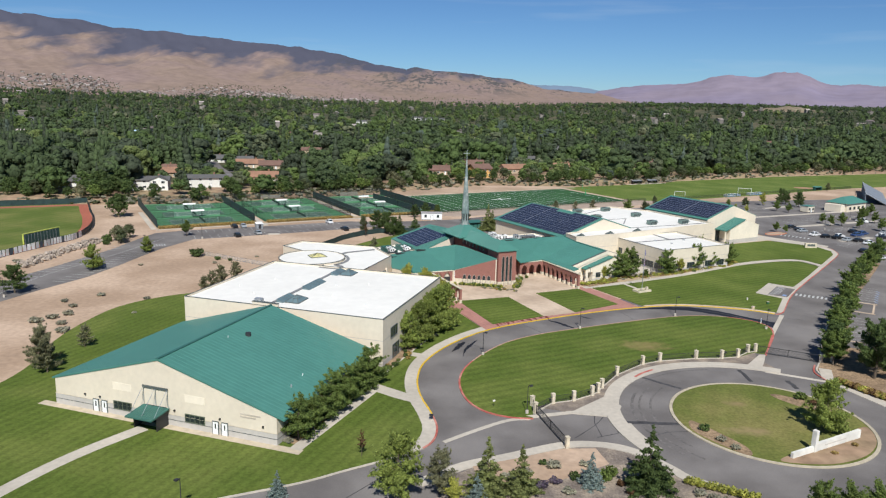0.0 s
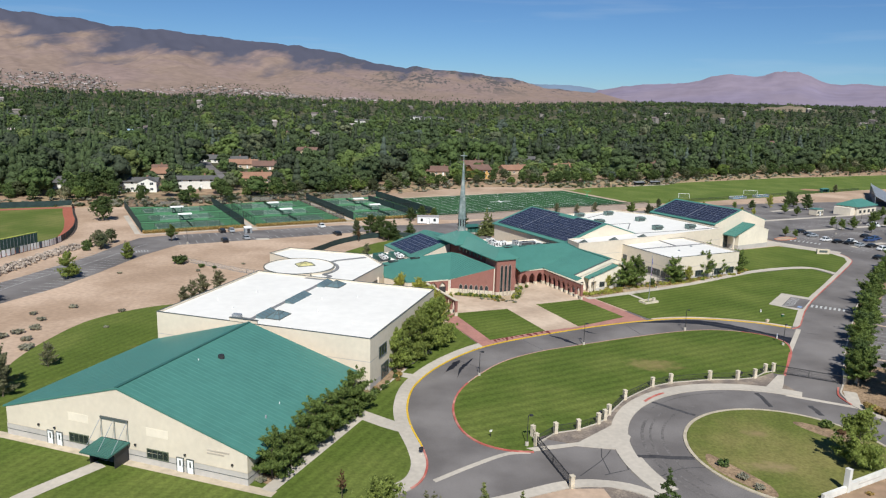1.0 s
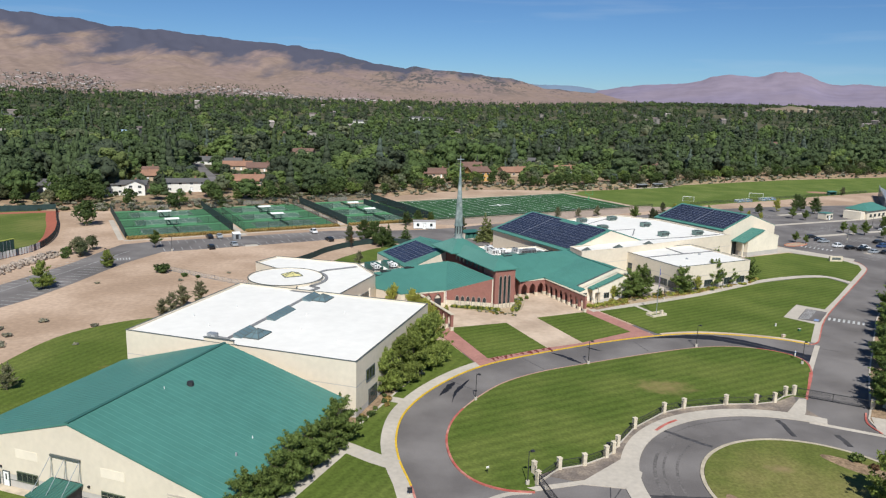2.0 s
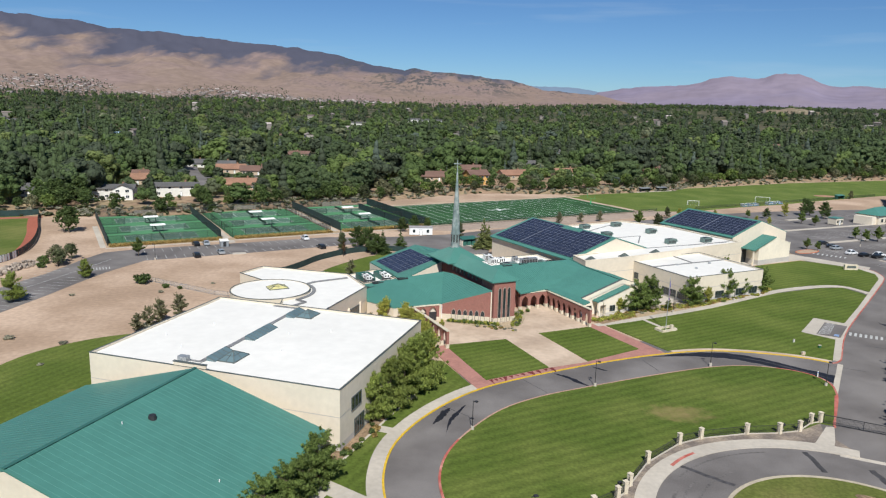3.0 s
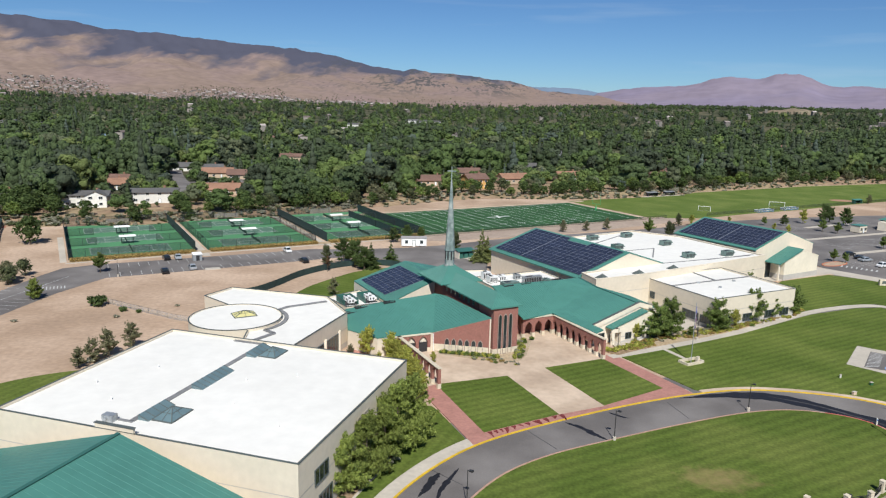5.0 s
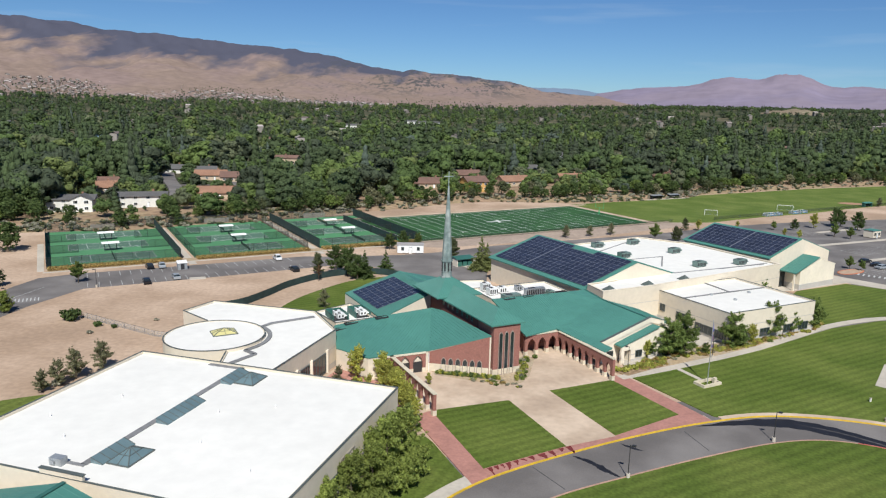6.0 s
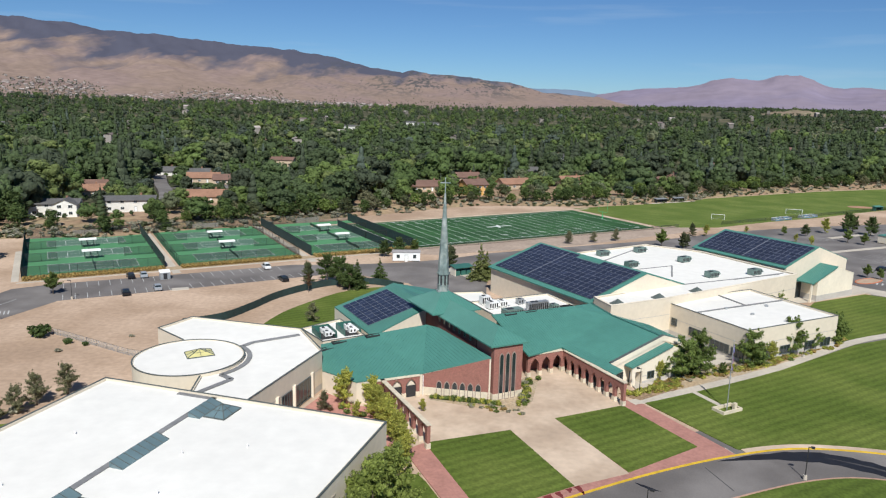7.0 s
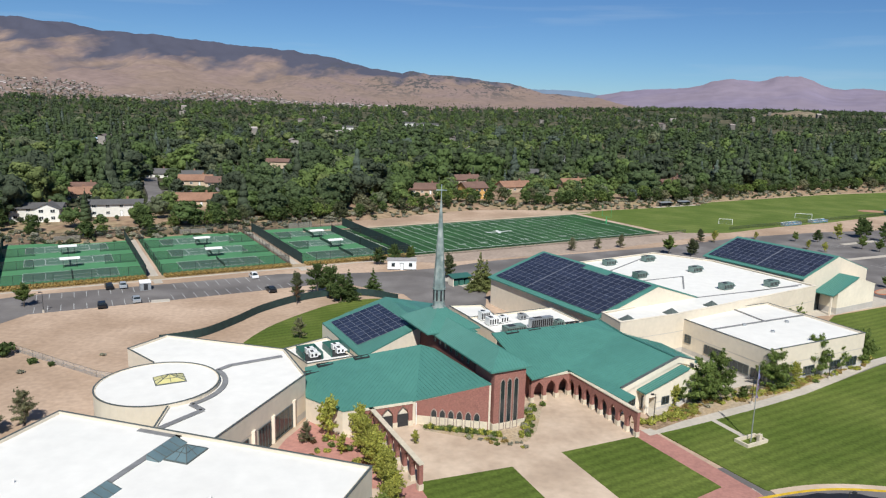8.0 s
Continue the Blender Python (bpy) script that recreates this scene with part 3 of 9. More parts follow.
sheet("pavement", [(14, 108.3), (22, 110.6), (28.6, 117), (30.4, 113), (28.6, 108.6), (21.5, 109.6), (15, 107.6)], -0.2, KERB + 0.008, CONCRETE, "pale concrete footway at the gate", "pavement")
ribbon("pavement", arc(RX, RY, R_OUT + 0.1, 208, 186, 10), 1.4, -0.2, 0.05, CONCRETE, "concrete crossing apron", "pavement")
ribbon("gutter", smooth_line([(0.8, 98.6), (6, 103), (11, 106.6), (14.5, 107.3)]), 0.8, -0.2, 0.04, CONCRETE, "concrete gutter across the drive", "gutter")
ribbon("gutter", [(62.2, 131), (72.5, 126.2)], 1.0, -0.2, 0.04, CONCRETE, "concrete gutter across the drive", "gutter")
sheet("roundabout_lawn", arc(RX, RY, R_IN - 0.6, 0, 354, 59), -0.3, KERB, ROUND_LAWN, "patchy round lawn inside the roundabout", "lawn")
ribbon("kerb", arc(RX, RY, R_IN - 0.3, 0, 360, 72), 0.5, -0.2, KERB + 0.012, mat("sandy_kerb", (0.44, 0.38, 0.28), 0.85), "sandy concrete kerb round the island")
sheet("planting_bed", smooth_line([(49.4, 94.9), (56, 94.6), (62.4, 97.4), (66.6, 102.0), (68.0, 107), (64.6, 105.4), (57, 99.6), (50.4, 96.6)], 5, True), 0, KERB + 0.02, BERM, "bare tan earth below the sign wall", "flower bed")
sheet("planting_bed", smooth_line([(39.6, 104), (43.4, 98), (45.4, 96.6), (45.6, 99.5), (42.5, 105), (40.2, 108)], 5, True), 0, KERB + 0.02, MULCH, "brown planting bed on the roundabout", "flower bed")
sheet("planting_bed", smooth_line([(59.5, 119.5), (64, 116.2), (65.6, 113), (64, 112.6), (60.5, 115), (58, 119)], 5, True), 0, KERB + 0.02, MULCH, "brown planting bed on the roundabout", "flower bed")

# the gravel garden and pavement in front
sheet("garden_bed", [(-4, 72), (1.8, 88.6), (4.3, 90.6), (10.4, 93.7), (18.4, 97.4), (24, 98), (27.5, 96.4), (31, 92), (33.4, 88.6), (38, 85.6), (43, 81), (48, 70)], -0.3, KERB, GRAVEL, "gravel garden with shrubs beside the drive", "flower bed")
ribbon("pavement", smooth_line([(-2.5, 86.6), (3.6, 91.6), (10.2, 94.6), (18.2, 98.4), (23.5, 98.9), (28, 97.4), (31.8, 93), (34.2, 89.4), (39, 86.4)]), 1.8, -0.2, KERB + 0.004, CONCRETE, "pale concrete footway along the garden", "pavement")
sheet("bare_bed", [(4.8, 91.4), (10.2, 93.6), (18, 97.2), (23, 97.6), (24, 93), (16, 88), (6, 86)], -0.2, KERB + 0.006, DIRT, "bare tan earth beside the footway", "ground")
# right of the drive
ROAD_RIGHT = [(72.2, 126.6), (72.6, 132), (75.3, 136.6), (83.9, 152), (93.5, 167.6), (101.6, 180.6), (109.5, 193), (127.2, 217), (141, 236)]
ribbon("kerb", smooth_line(ROAD_RIGHT, 4), 0.3, -0.2, KERB, CONCRETE, "concrete kerb of the tree strip")
sheet("tree_strip", smooth_line(ROAD_RIGHT, 4) + offset(smooth_line(ROAD_RIGHT, 4), -4.2)[::-1], -0.3, KERB - 0.01, MULCH, "brown earth strip with a row of trees", "verge")
ribbon("pavement", [(76.8, 116), (73.6, 124), (72.6, 128), (74.6, 133)], 2.2, -0.2, KERB + 0.004, CONCRETE, "pale concrete footway at the gate", "pavement")
ribbon("kerb", smooth_line([(71.8, 127.2), (71.6, 131), (73.6, 135)]), 0.3, -0.2, KERB + 0.014, RED, "red painted kerb at the gate")
sheet("planting_bed", [(76.6, 117), (73.4, 128), (76, 135.5), (84, 148), (92, 143), (95, 128), (88, 110)], -0.3, KERB - 0.02, MULCH, "brown earth beside the gate", "flower bed")

# forecourt of the chapel
sheet("red_walk", [(1.2, 172.4)] + [p for p in OUTER if 9 < p[0] < 51][::1] + [(48.6, 174.8), (39.6, 192.6), (20, 190), (3, 178)], -0.3, KERB + 0.006, RED_PAVING, "pinkish red paved walks between the lawns", "pavement")
sheet("plaza", [(-1, 163), (1.5, 172.6), (3.6, 174.6), (17.0, 179.5), (24.0, 163.4), (32.2, 167.2), (24.8, 184.2), (36.8, 189.9), (37.6, 191.4), (29.6, 207), (21.6, 204), (19, 200), (15.2, 190.2), (3.4, 194), (-2, 190), (-14, 193), (-22, 171)], -0.3, KERB + 0.012, TAN_CONCRETE, "pale tan concrete forecourt before the chapel", "pavement")
for pts in ([(4.1, 174.9), (17.1, 179.8), (24.1, 163.5), (11.6, 156.3)], [(24.6, 184.4), (36.8, 190.1), (44.4, 175.6), (32.2, 167.4)]):
    sheet("lawn_panel", pts, -0.2, KERB + 0.03, LAWN, "square mown lawn panel in the forecourt", "lawn")
sheet("east_lawn", [(41.0, 191.5), (50.0, 175.4)] + [p for p in offset(OUTER, 1.3) if p[0] > 50.5] + [(82.7, 172.1), (90.2, 185.3), (85.1, 190.4), (93.7, 202.0), (99, 198), (110.3, 212.5), (119.9, 225.3), (119.9, 227.4), (117.6, 233.6), (110, 232.2), (95.4, 225.4), (71.4, 208.4), (51.4, 197.4)], -0.3, KERB, LAWN, "broad mown lawn striped by the mower", "lawn")
sheet("upper_lawn", [(63, 206), (71, 211), (95.5, 228.6), (109, 235.4), (118, 237), (123.2, 229.8), (135.2, 245.7), (137.8, 252.1), (136.5, 259.2), (131, 264.5), (123, 270), (104, 260), (92, 245), (84, 226)], -0.3, KERB - 0.005, LAWN, "mown lawn beside the classroom wing", "lawn")
ribbon("pavement", smooth_line([(38.6, 191.4), (51, 197.8), (71.2, 209.6), (95.4, 227), (111, 234.2), (118.4, 234.6), (121.2, 229.4), (121.6, 227.6)]), 2.0, -0.2, KERB + 0.01, CONCRETE, "pale concrete path between the lawns", "pavement")
ribbon("pavement", [(50.6, 197.6), (53.6, 191)], 1.0, -0.2, KERB + 0.014, CONCRETE, "narrow concrete path to the flagpole", "pavement")
DRIVE_KERB = smooth_line([(75.2, 170.5), (78.5, 170), (81.6, 170.2), (83.6, 171.4), (85.5, 174), (91.8, 184.9), (98.8, 195.3), (113.7, 214.9), (124.7, 229.3), (136.4, 245), (138.9, 250.8), (140, 256.7), (137.7, 261.5)], 4)
LAWN_EDGE = [(82.7, 172.1), (90.2, 185.3), (85.1, 190.4), (93.7, 202.0), (99, 198), (110.3, 212.5), (119.9, 225.3), (135.2, 245.7), (137.8, 252.1), (136.5, 259.2)]
sheet("pavement", DRIVE_KERB[12:] + LAWN_EDGE[::-1], -0.2, KERB + 0.008, CONCRETE, "concrete pad and footway beside the drive", "pavement")
sheet("parking_bay", [(87.8, 189), (94.5, 198.4), (98.4, 195.6), (92.0, 186.6)], -0.1, KERB + 0.02, ASPHALT, "small asphalt bay with painted lines", "road")
ribbon("gutter", [(73.4, 153.8), (83, 169.8)], 1.0, -0.1, 0.045, CONCRETE, "pale concrete gutter of the drive", "gutter")
ribbon("kerb", offset(ROAD_LEFT, 0.1)[1:3], 0.3, -0.2, KERB + 0.014, RED, "red painted kerb of the drive")
ribbon("kerb", DRIVE_KERB[8:], 0.26, -0.2, KERB + 0.014, RED, "red painted kerb of the drive")
sheet("pavement", [(96, 258), (104, 261), (124, 271.5), (131, 265), (138.4, 257), (142, 262), (128, 277), (122, 284), (100, 272)], -0.2, KERB + 0.01, CONCRETE, "concrete apron of the theatre block", "pavement")
# paths round the hall
HALL = run(-18.3, -61.5, 108.7)
ribbon("pavement", [HALL(-2.6, -0.6), HALL(44.6, -0.6)], 1.5, -0.2, KERB + 0.006, mat("sandy_path", (0.50, 0.42, 0.31), 0.85), "pale sandy concrete path along the hall", "pavement")
ribbon("pavement", smooth_line([(-44.2, 100.6), (-50.2, 91.6), (-54.5, 82), (-60, 66)]), 2.3, -0.2, KERB + 0.01, CONCRETE, "concrete path across the lawn", "pavement")
ribbon("pavement", [(-20.4, 94.9), (-11.0, 118.2)], 1.9, -0.2, KERB + 0.01, CONCRETE, "concrete path beside the hall", "pavement")
ribbon("mow_strip", [(-12.6, 118.2), (-8.6, 129.4), (-4.8, 139.6), (0.4, 152.6)], 0.4, -0.2, KERB + 0.012, CONCRETE, "thin concrete edging of the bed", "edging")
ribbon("pavement", [(-11.6, 118.6), (-6.8, 115.2), (-3.6, 113.4)], 2.8, -0.2, KERB + 0.014, CONCRETE, "concrete link path to the drive", "pavement")
ribbon("pavement", [(-6.4, 135.8), (-2.6, 134.4)], 2.0, -0.2, KERB + 0.014, CONCRETE, "concrete link path to the drive", "pavement")
step_lines = Mesh()
for i in range(7):                       # ribs of the link path
    q = (-10.2 + 0.8 * i, 117.7 - 0.57 * i)
    step_lines.bar((q[0] - 0.7, q[1] - 1.0, KERB + 0.008), (q[0] + 0.7, q[1] + 1.0, KERB + 0.008), 0.08, 0.012)
tagged(part("paving_joint", step_lines, GREY_BAND), "grey joints across the link path", "joint", kind="structure")
sheet("planting_bed", [(-22.6, 97.6), (-20.6, 96.4), (-13.2, 117), (-5.2, 139), (0.0, 152), (-1, 160), (-3.6, 159), (-13.6, 127)], -0.2, KERB + 0.008, MULCH, "brown mulch bed with trees beside the hall", "flower bed")
PALE_GRAVEL = mat("pale_gravel", (0.43, 0.35, 0.25), 0.95, grain=3.0, vary=0.28, broad=0.3, broad_vary=0.2, tint=(0.36, 0.27, 0.17), bump=0.6, spec=0.1)
sheet("planting_bed", [(43, 197.4), (51.4, 198.6), (71, 210.2), (95, 226.4), (92.4, 229), (66, 213.6), (52, 207)], -0.2, KERB + 0.006, PALE_GRAVEL, "planting bed before the classroom wing", "flower bed")

sheet("pavement", [(41, 197.5), (52, 203.6), (68, 212.6), (56.6, 232), (46, 224), (50, 212), (40, 203)], -0.2, KERB + 0.004, CONCRETE, "pale concrete yard between chapel and classrooms", "pavement")
sheet("planting_bed", [(4.6, 190.6), (12.0, 187.9), (16.4, 186.3), (20.0, 187.6), (21.8, 191.0), (24.0, 200.6), (21.6, 202), (18.4, 194), (14.6, 191), (3.6, 193)], -0.2, KERB + 0.018, PALE_GRAVEL, "pale gravel bed along the chapel wall", "flower bed")
sheet("planting_bed", [(37.4, 195.4), (40.4, 192.4), (48, 197.6), (47, 200.4)], -0.2, KERB + 0.012, MULCH, "planting bed before the gable", "flower bed")

# fields
BERM_TOP = 2.4
COURT = run(28.7, -107.0, 265.5)
FIELD = run(29.5, -6.0, 321.0)
sheet("football_field", [FIELD(-3, -2), FIELD(115, -2), FIELD(115, 52), FIELD(-3, 52)], -0.2, 0.10, FIELD_TURF, "dark green striped artificial turf football field", "sports field")
for pts in ([FIELD(-16, -4.6), FIELD(126, -4.6), FIELD(126, -2), FIELD(-16, -2)], [FIELD(-16, 52), FIELD(126, 52), FIELD(126, 54.4), FIELD(-16, 54.4)], [FIELD(115, -2), FIELD(118, -2), FIELD(118, 52), FIELD(115, 52)]):
    sheet("field_border", pts, -0.2, 0.09, TAN_CONCRETE, "pale concrete border of the football field", "pavement")
sheet("grass_field", [FIELD(119, -3), FIELD(119, 56), (89, 440), (103, 447), (117, 454), (140, 467), (154, 482), (191, 503), (243, 533), (310, 562), (420, 612), (430, 545), (263, 466), (213, 436), (186.5, 418), (152.5, 399.5), (124, 381)], -0.2, 0.08, FIELD_LAWN, "wide mown grass playing field", "sports field")
BALL_FENCE = smooth_line([(-134, 200), (-132, 211), (-127.6, 230), (-125, 243), (-129.7, 261.8), (-140, 284), (-149.2, 300.5), (-160, 321)])
sheet("ball_field", offset(BALL_FENCE, 3.5) + [(-260, 290), (-260, 190)], -0.2, 0.08, PALE_LAWN, "mown outfield grass of a ball field", "sports field")
ribbon("warning_track", offset(BALL_FENCE, 1.9), 3.6, -0.2, 0.09, mat("red_cinder", (0.34, 0.105, 0.065), 0.95, grain=1.0), "red cinder track inside the fence", "track")
ribbon("warning_track", [(-157, 318), (-210, 292), (-270, 262)], 4.5, -0.2, 0.095, mat("brown_cinder", (0.34, 0.115, 0.075), 0.95, grain=1.0), "red cinder track inside the fence", "track")


BANK_FOOT = smooth_line([(-300, 318), (-165, 317), (-135, 323), (-112, 327), (-91, 343), (-67, 357), (-43, 378), (-16, 399), (20, 428), (64, 435), (89, 441.5), (118, 456.5), (141, 469), (156, 485), (193, 506), (244, 535.5), (312, 565), (420, 615)], 10)


def bank_foot_y(x):
    return float(np.interp(x, [-700, -300] + [p[0] for p in BANK_FOOT[1:]] + [900], [300, 318] + [p[1] for p in BANK_FOOT[1:]] + [830]))


def bank_z(x, y):
    """Height of the bank over the fields."""
    return max(0.0, float(np.interp((y - bank_foot_y(x)) * 0.88, [0, 4, 9, 14, 20, 34, 60, 90], [0, 0.7, 1.7, 2.1, 2.3, 2.3, 1.6, 0.1])))


def berm_mesh():
    """An earth bank between the fields and the houses."""
    foot = BANK_FOOT
    me = Mesh()
    cross = [(0, 0.0), (4, 0.8), (9, 1.9), (14, 2.3), (20, BERM_TOP), (34, BERM_TOP), (60, 1.8), (90, -0.2)]
    n = len(cross)
    for k, (d, z) in enumerate(cross):
        for i, (x, y) in enumerate(offset(foot, d)):
            me.v.append((x, y, z * (0.8 + 0.35 * noise.noise(Vector((x / 30, y / 30, 1)))) + (0.25 * noise.noise(Vector((x / 5, y / 5, 2))) if 0 < k < n - 1 else 0) - 0.05))
    w = len(foot)
    me.f = [(k * w + i, k * w + i + 1, (k + 1) * w + i + 1, (k + 1) * w + i) for k in range(n - 1) for i in range(w - 1)]
    return me


tagged(part("bank", berm_mesh(), BERM, smooth=True), "brown earth bank with dry scrub behind the fields", "embankment", kind="structure")

SUBURB = mat("suburb_ground", (0.055, 0.066, 0.034), 0.95, grain=0.05, vary=0.35, broad=0.012, broad_vary=0.3, tint=(0.105, 0.092, 0.058), spec=0.1)
tagged(part("valley_slope", valley_floor(), SUBURB, smooth=True), "dull green ground of the wide valley", "ground", kind="structure")
sheet("suburb_ground", smooth_line([(-1500, 330), (-600, 330), (-260, 350), (-165, 340), (-135, 346), (-112, 350), (-91, 366), (-67, 380), (-43, 400), (-16, 420), (20, 450), (64, 457), (106, 474), (150, 504), (193, 530), (286, 576), (420, 637), (700, 760), (1500, 1000)], 3) + [(3000, 2000), (2600, 2700), (1200, 2750), (0, 2800), (-1200, 2700), (-2600, 2200)], -0.4, 0.05, SUBURB, "dull green and brown ground of the suburb", "ground")
sheet("rear_lawn", smooth_line([(-34, 226), (-31, 240), (-24.5, 253), (-18.5, 261), (-8, 266), (3, 258), (-2, 240), (-14, 222), (-20, 212), (-34, 218)], 5, True), -0.2, 0.07, LAWN, "mown lawn behind the library", "lawn")
sheet("court_paving", [(-15.6, 186.4), (-13.4, 192.8), (-7.6, 187.8), (-3.6, 186.4), (1.6, 174), (-6, 172), (-17, 178)], -0.2, KERB + 0.02, RED_PAVING, "pinkish red paving of a small court", "pavement")


# ---------------------------------------------------------------- building helpers
def flat_block(name, outline, height, label, parent=None, wall=CREAM, roof=MEMBRANE, base=1.1, drop=0.35, band=True, cope=None):
    """A flat-roofed block: walls, grey base course, roof membrane behind a low parapet with a dark coping."""
    ob = parent or thing(name, *outline[0], label=label, category="building")
    o = ob.matrix_basis.inverted()
    pts = [tuple((o @ Vector((x, y, 0)))[:2]) for x, y in outline]
    area = sum(a[0] * b[1] - b[0] * a[1] for a, b in zip(pts, pts[1:] + pts[:1]))
    if area < 0:
        pts = pts[::-1]
    n = len(pts)

    def inset(d):
        out = []
        for i in range(n):
            a, b, c = Vector(pts[i - 1]), Vector(pts[i]), Vector(pts[(i + 1) % n])
            d0, d1 = (b - a).normalized(), (c - b).normalized()
            n0, n1 = Vector((-d0.y, d0.x)), Vector((-d1.y, d1.x))
            m = n0 + n1
            out.append(tuple(b + m * (d / max(0.3, m.dot(n0)))))
        return out

    inner = inset(0.3)
    me = Mesh()
    p = [(x, y, z) for s, z in ((pts, -0.3), (pts, height), (inner, height), (inner, height - drop)) for x, y in s]
    f = [(k * n + i, k * n + (i + 1) % n, (k + 1) * n + (i + 1) % n, (k + 1) * n + i) for k in range(3) for i in range(n)]
    part("wall", me.add(p, f), wall, ob)
    part("roof", Mesh().prism(inner, height - drop - 0.3, height - drop + 0.02), roof, ob, "white roof membrane")
    cop, q = Mesh(), [inset(-0.06), inset(0.16 if cope is None else 0.45)]
    for i in range(n):
        j = (i + 1) % n
        ring = [(*q[0][i],), (*q[0][j],), (*q[1][j],), (*q[1][i],)]
        cop.prism(ring, height + 0.004, height + 0.09)
    part("coping", cop, cope or DARK_TRIM, ob, "pale coping" if cope else "dark metal coping")
    if base:
        low = inset(-0.04)
        part("base_course", Mesh().prism(low, -0.3, base, cap=False), GREY_BAND, ob, "grey block base")
    if band:
        for z in (height * 0.55,):
            part("wall_band", Mesh().prism(inset(-0.025), z, z + 0.12, cap=False), GREY_BAND, ob)
    return ob


def seams(poly, along, step=0.5, rib=0.06, up=0.05):
    """Standing ribs of a metal roof: on the plane of the 3D outline, running in the direction along."""
    P = [Vector(p) for p in poly]
    nrm = Vector((0, 0, 0))
    for a, b in zip(P, P[1:] + P[:1]):
        nrm += a.cross(b)
    nrm.normalize()
    if nrm.z < 0:
        nrm = -nrm
    d = Vector(along)
    d = (d - nrm * d.dot(nrm)).normalized()
    s = nrm.cross(d)
    o = P[0]
    uv = [((p - o).dot(s), (p - o).dot(d)) for p in P]
    me = Mesh()
    u = min(a for a, b in uv) + step / 2
    while u < max(a for a, b in uv):
        hits = []
        for (a0, b0), (a1, b1) in zip(uv, uv[1:] + uv[:1]):
            if (a0 - u) * (a1 - u) < 0:
                hits.append(b0 + (b1 - b0) * (u - a0) / (a1 - a0))
        hits.sort()
        for b0, b1 in zip(hits[::2], hits[1::2]):
            if b1 - b0 > 0.3:
                a, b = o + s * u + d * (b0 + 0.02), o + s * u + d * (b1 - 0.02)
                w, h = s * rib / 2, nrm * up
                me.add([a - w, a + w, a + h, b - w, b + w, b + h], [(0, 1, 4, 3), (1, 2, 5, 4), (2, 0, 3, 5), (0, 2, 1), (3, 4, 5)])
        u += step
    return me


def roof_plane(parent, poly, along, name="roof", thick=0.25, step=0.55, material=TEAL, up=0.05):
    """One slope of a standing-seam roof with its ribs and edge trim."""
    ob = part(name, Mesh().slab(poly, thick), material, parent, "green standing-seam metal roof")
    part("seam", seams(poly, along, step, up=up), SEAM, ob)
    return ob


def local(ob, pts):
    m = ob.matrix_basis.inverted()
    return [tuple(m @ Vector(p)) for p in pts]


def window(parent, x, y, z, w, h, turn, frame_mat=DARK_TRIM, pane_mat=GLASS, bars=1, name="window", depth=0.10, sill=False):
    """A framed window whose middle bottom is at (x, y, z); turn is the wall's outward heading plus 90."""
    win = thing(name, x, y, z, turn)
    win.parent = parent
    me = Mesh()
    t = 0.09
    me.box(-w / 2, w / 2, -depth, 0.02, 0, t).box(-w / 2, w / 2, -depth, 0.02, h - t, h)
    me.box(-w / 2, -w / 2 + t, -depth, 0.02, t, h - t).box(w / 2 - t, w / 2, -depth, 0.02, t, h - t)
    for k in range(bars):
        c = -w / 2 + w * (k + 1) / (bars + 1)
        me.box(c - 0.03, c + 0.03, -depth * 0.8, 0.02, t, h - t)
    part("window_frame", me, frame_mat, win)
    part("pane", Mesh().box(-w / 2 + t, w / 2 - t, -0.03, 0.02, t, h - t), pane_mat, win)
    return win


# ---------------------------------------------------------------- the hall with the big green roof
HX, HY, HW, HD, HE, HR = -61.5, 108.7, 40.4, 31.6, 4.45, 10.2
hall = thing("school_hall", HX, HY, 0, -18.3, "cream stucco school hall under a wide green metal gable roof", "building")
mid = HW / 2
me = Mesh()
front = [(0, 0), (HW, 0), (HW, HE), (mid, HR), (0, HE)]
p = [(u, 0, z) for u, z in front] + [(u, HD, z) for u, z in front]
me.add(p, [(0, 1, 2, 3, 4), (9, 8, 7, 6, 5), (1, 6, 7, 2), (0, 4, 9, 5)])
part("wall", me, CREAM, hall)
part("base_course", Mesh().prism([(-0.05, -0.05), (HW + 0.05, -0.05), (HW + 0.05, HD), (-0.05, HD)], -0.3, 1.9, cap=False), GREY_BAND, hall, "grey block base")
part("base_band", Mesh().prism([(-0.09, -0.09), (HW + 0.09, -0.09), (HW + 0.09, HD), (-0.09, HD)], 1.05, 1.13, cap=False), DARK_TRIM, hall)
part("base_band", Mesh().prism([(-0.09, -0.09), (HW + 0.09, -0.09), (HW + 0.09, HD), (-0.09, HD)], 1.88, 1.96, cap=False), STONE, hall)
k = (HR - HE) / mid
roof_plane(hall, [(mid, -0.12, HR + 0.25), (HW + 1.3, -0.12, HE + 0.25 - 1.3 * k), (HW + 1.3, HD, HE + 0.25 - 1.3 * k), (mid, HD, HR + 0.25)], (1, 0, -k), step=0.9, up=0.022)
roof_plane(hall, [(mid, -0.12, HR + 0.25), (mid, HD, HR + 0.25), (-0.5, HD, HE + 0.25 - 0.5 * k), (-0.5, -0.12, HE + 0.25 - 0.5 * k)], (-1, 0, -k), step=0.9, up=0.022)
part("ridge_cap", Mesh().bar((mid, -0.15, HR + 0.27), (mid, HD, HR + 0.27), 0.5, 0.09), TEAL_TRIM, hall)

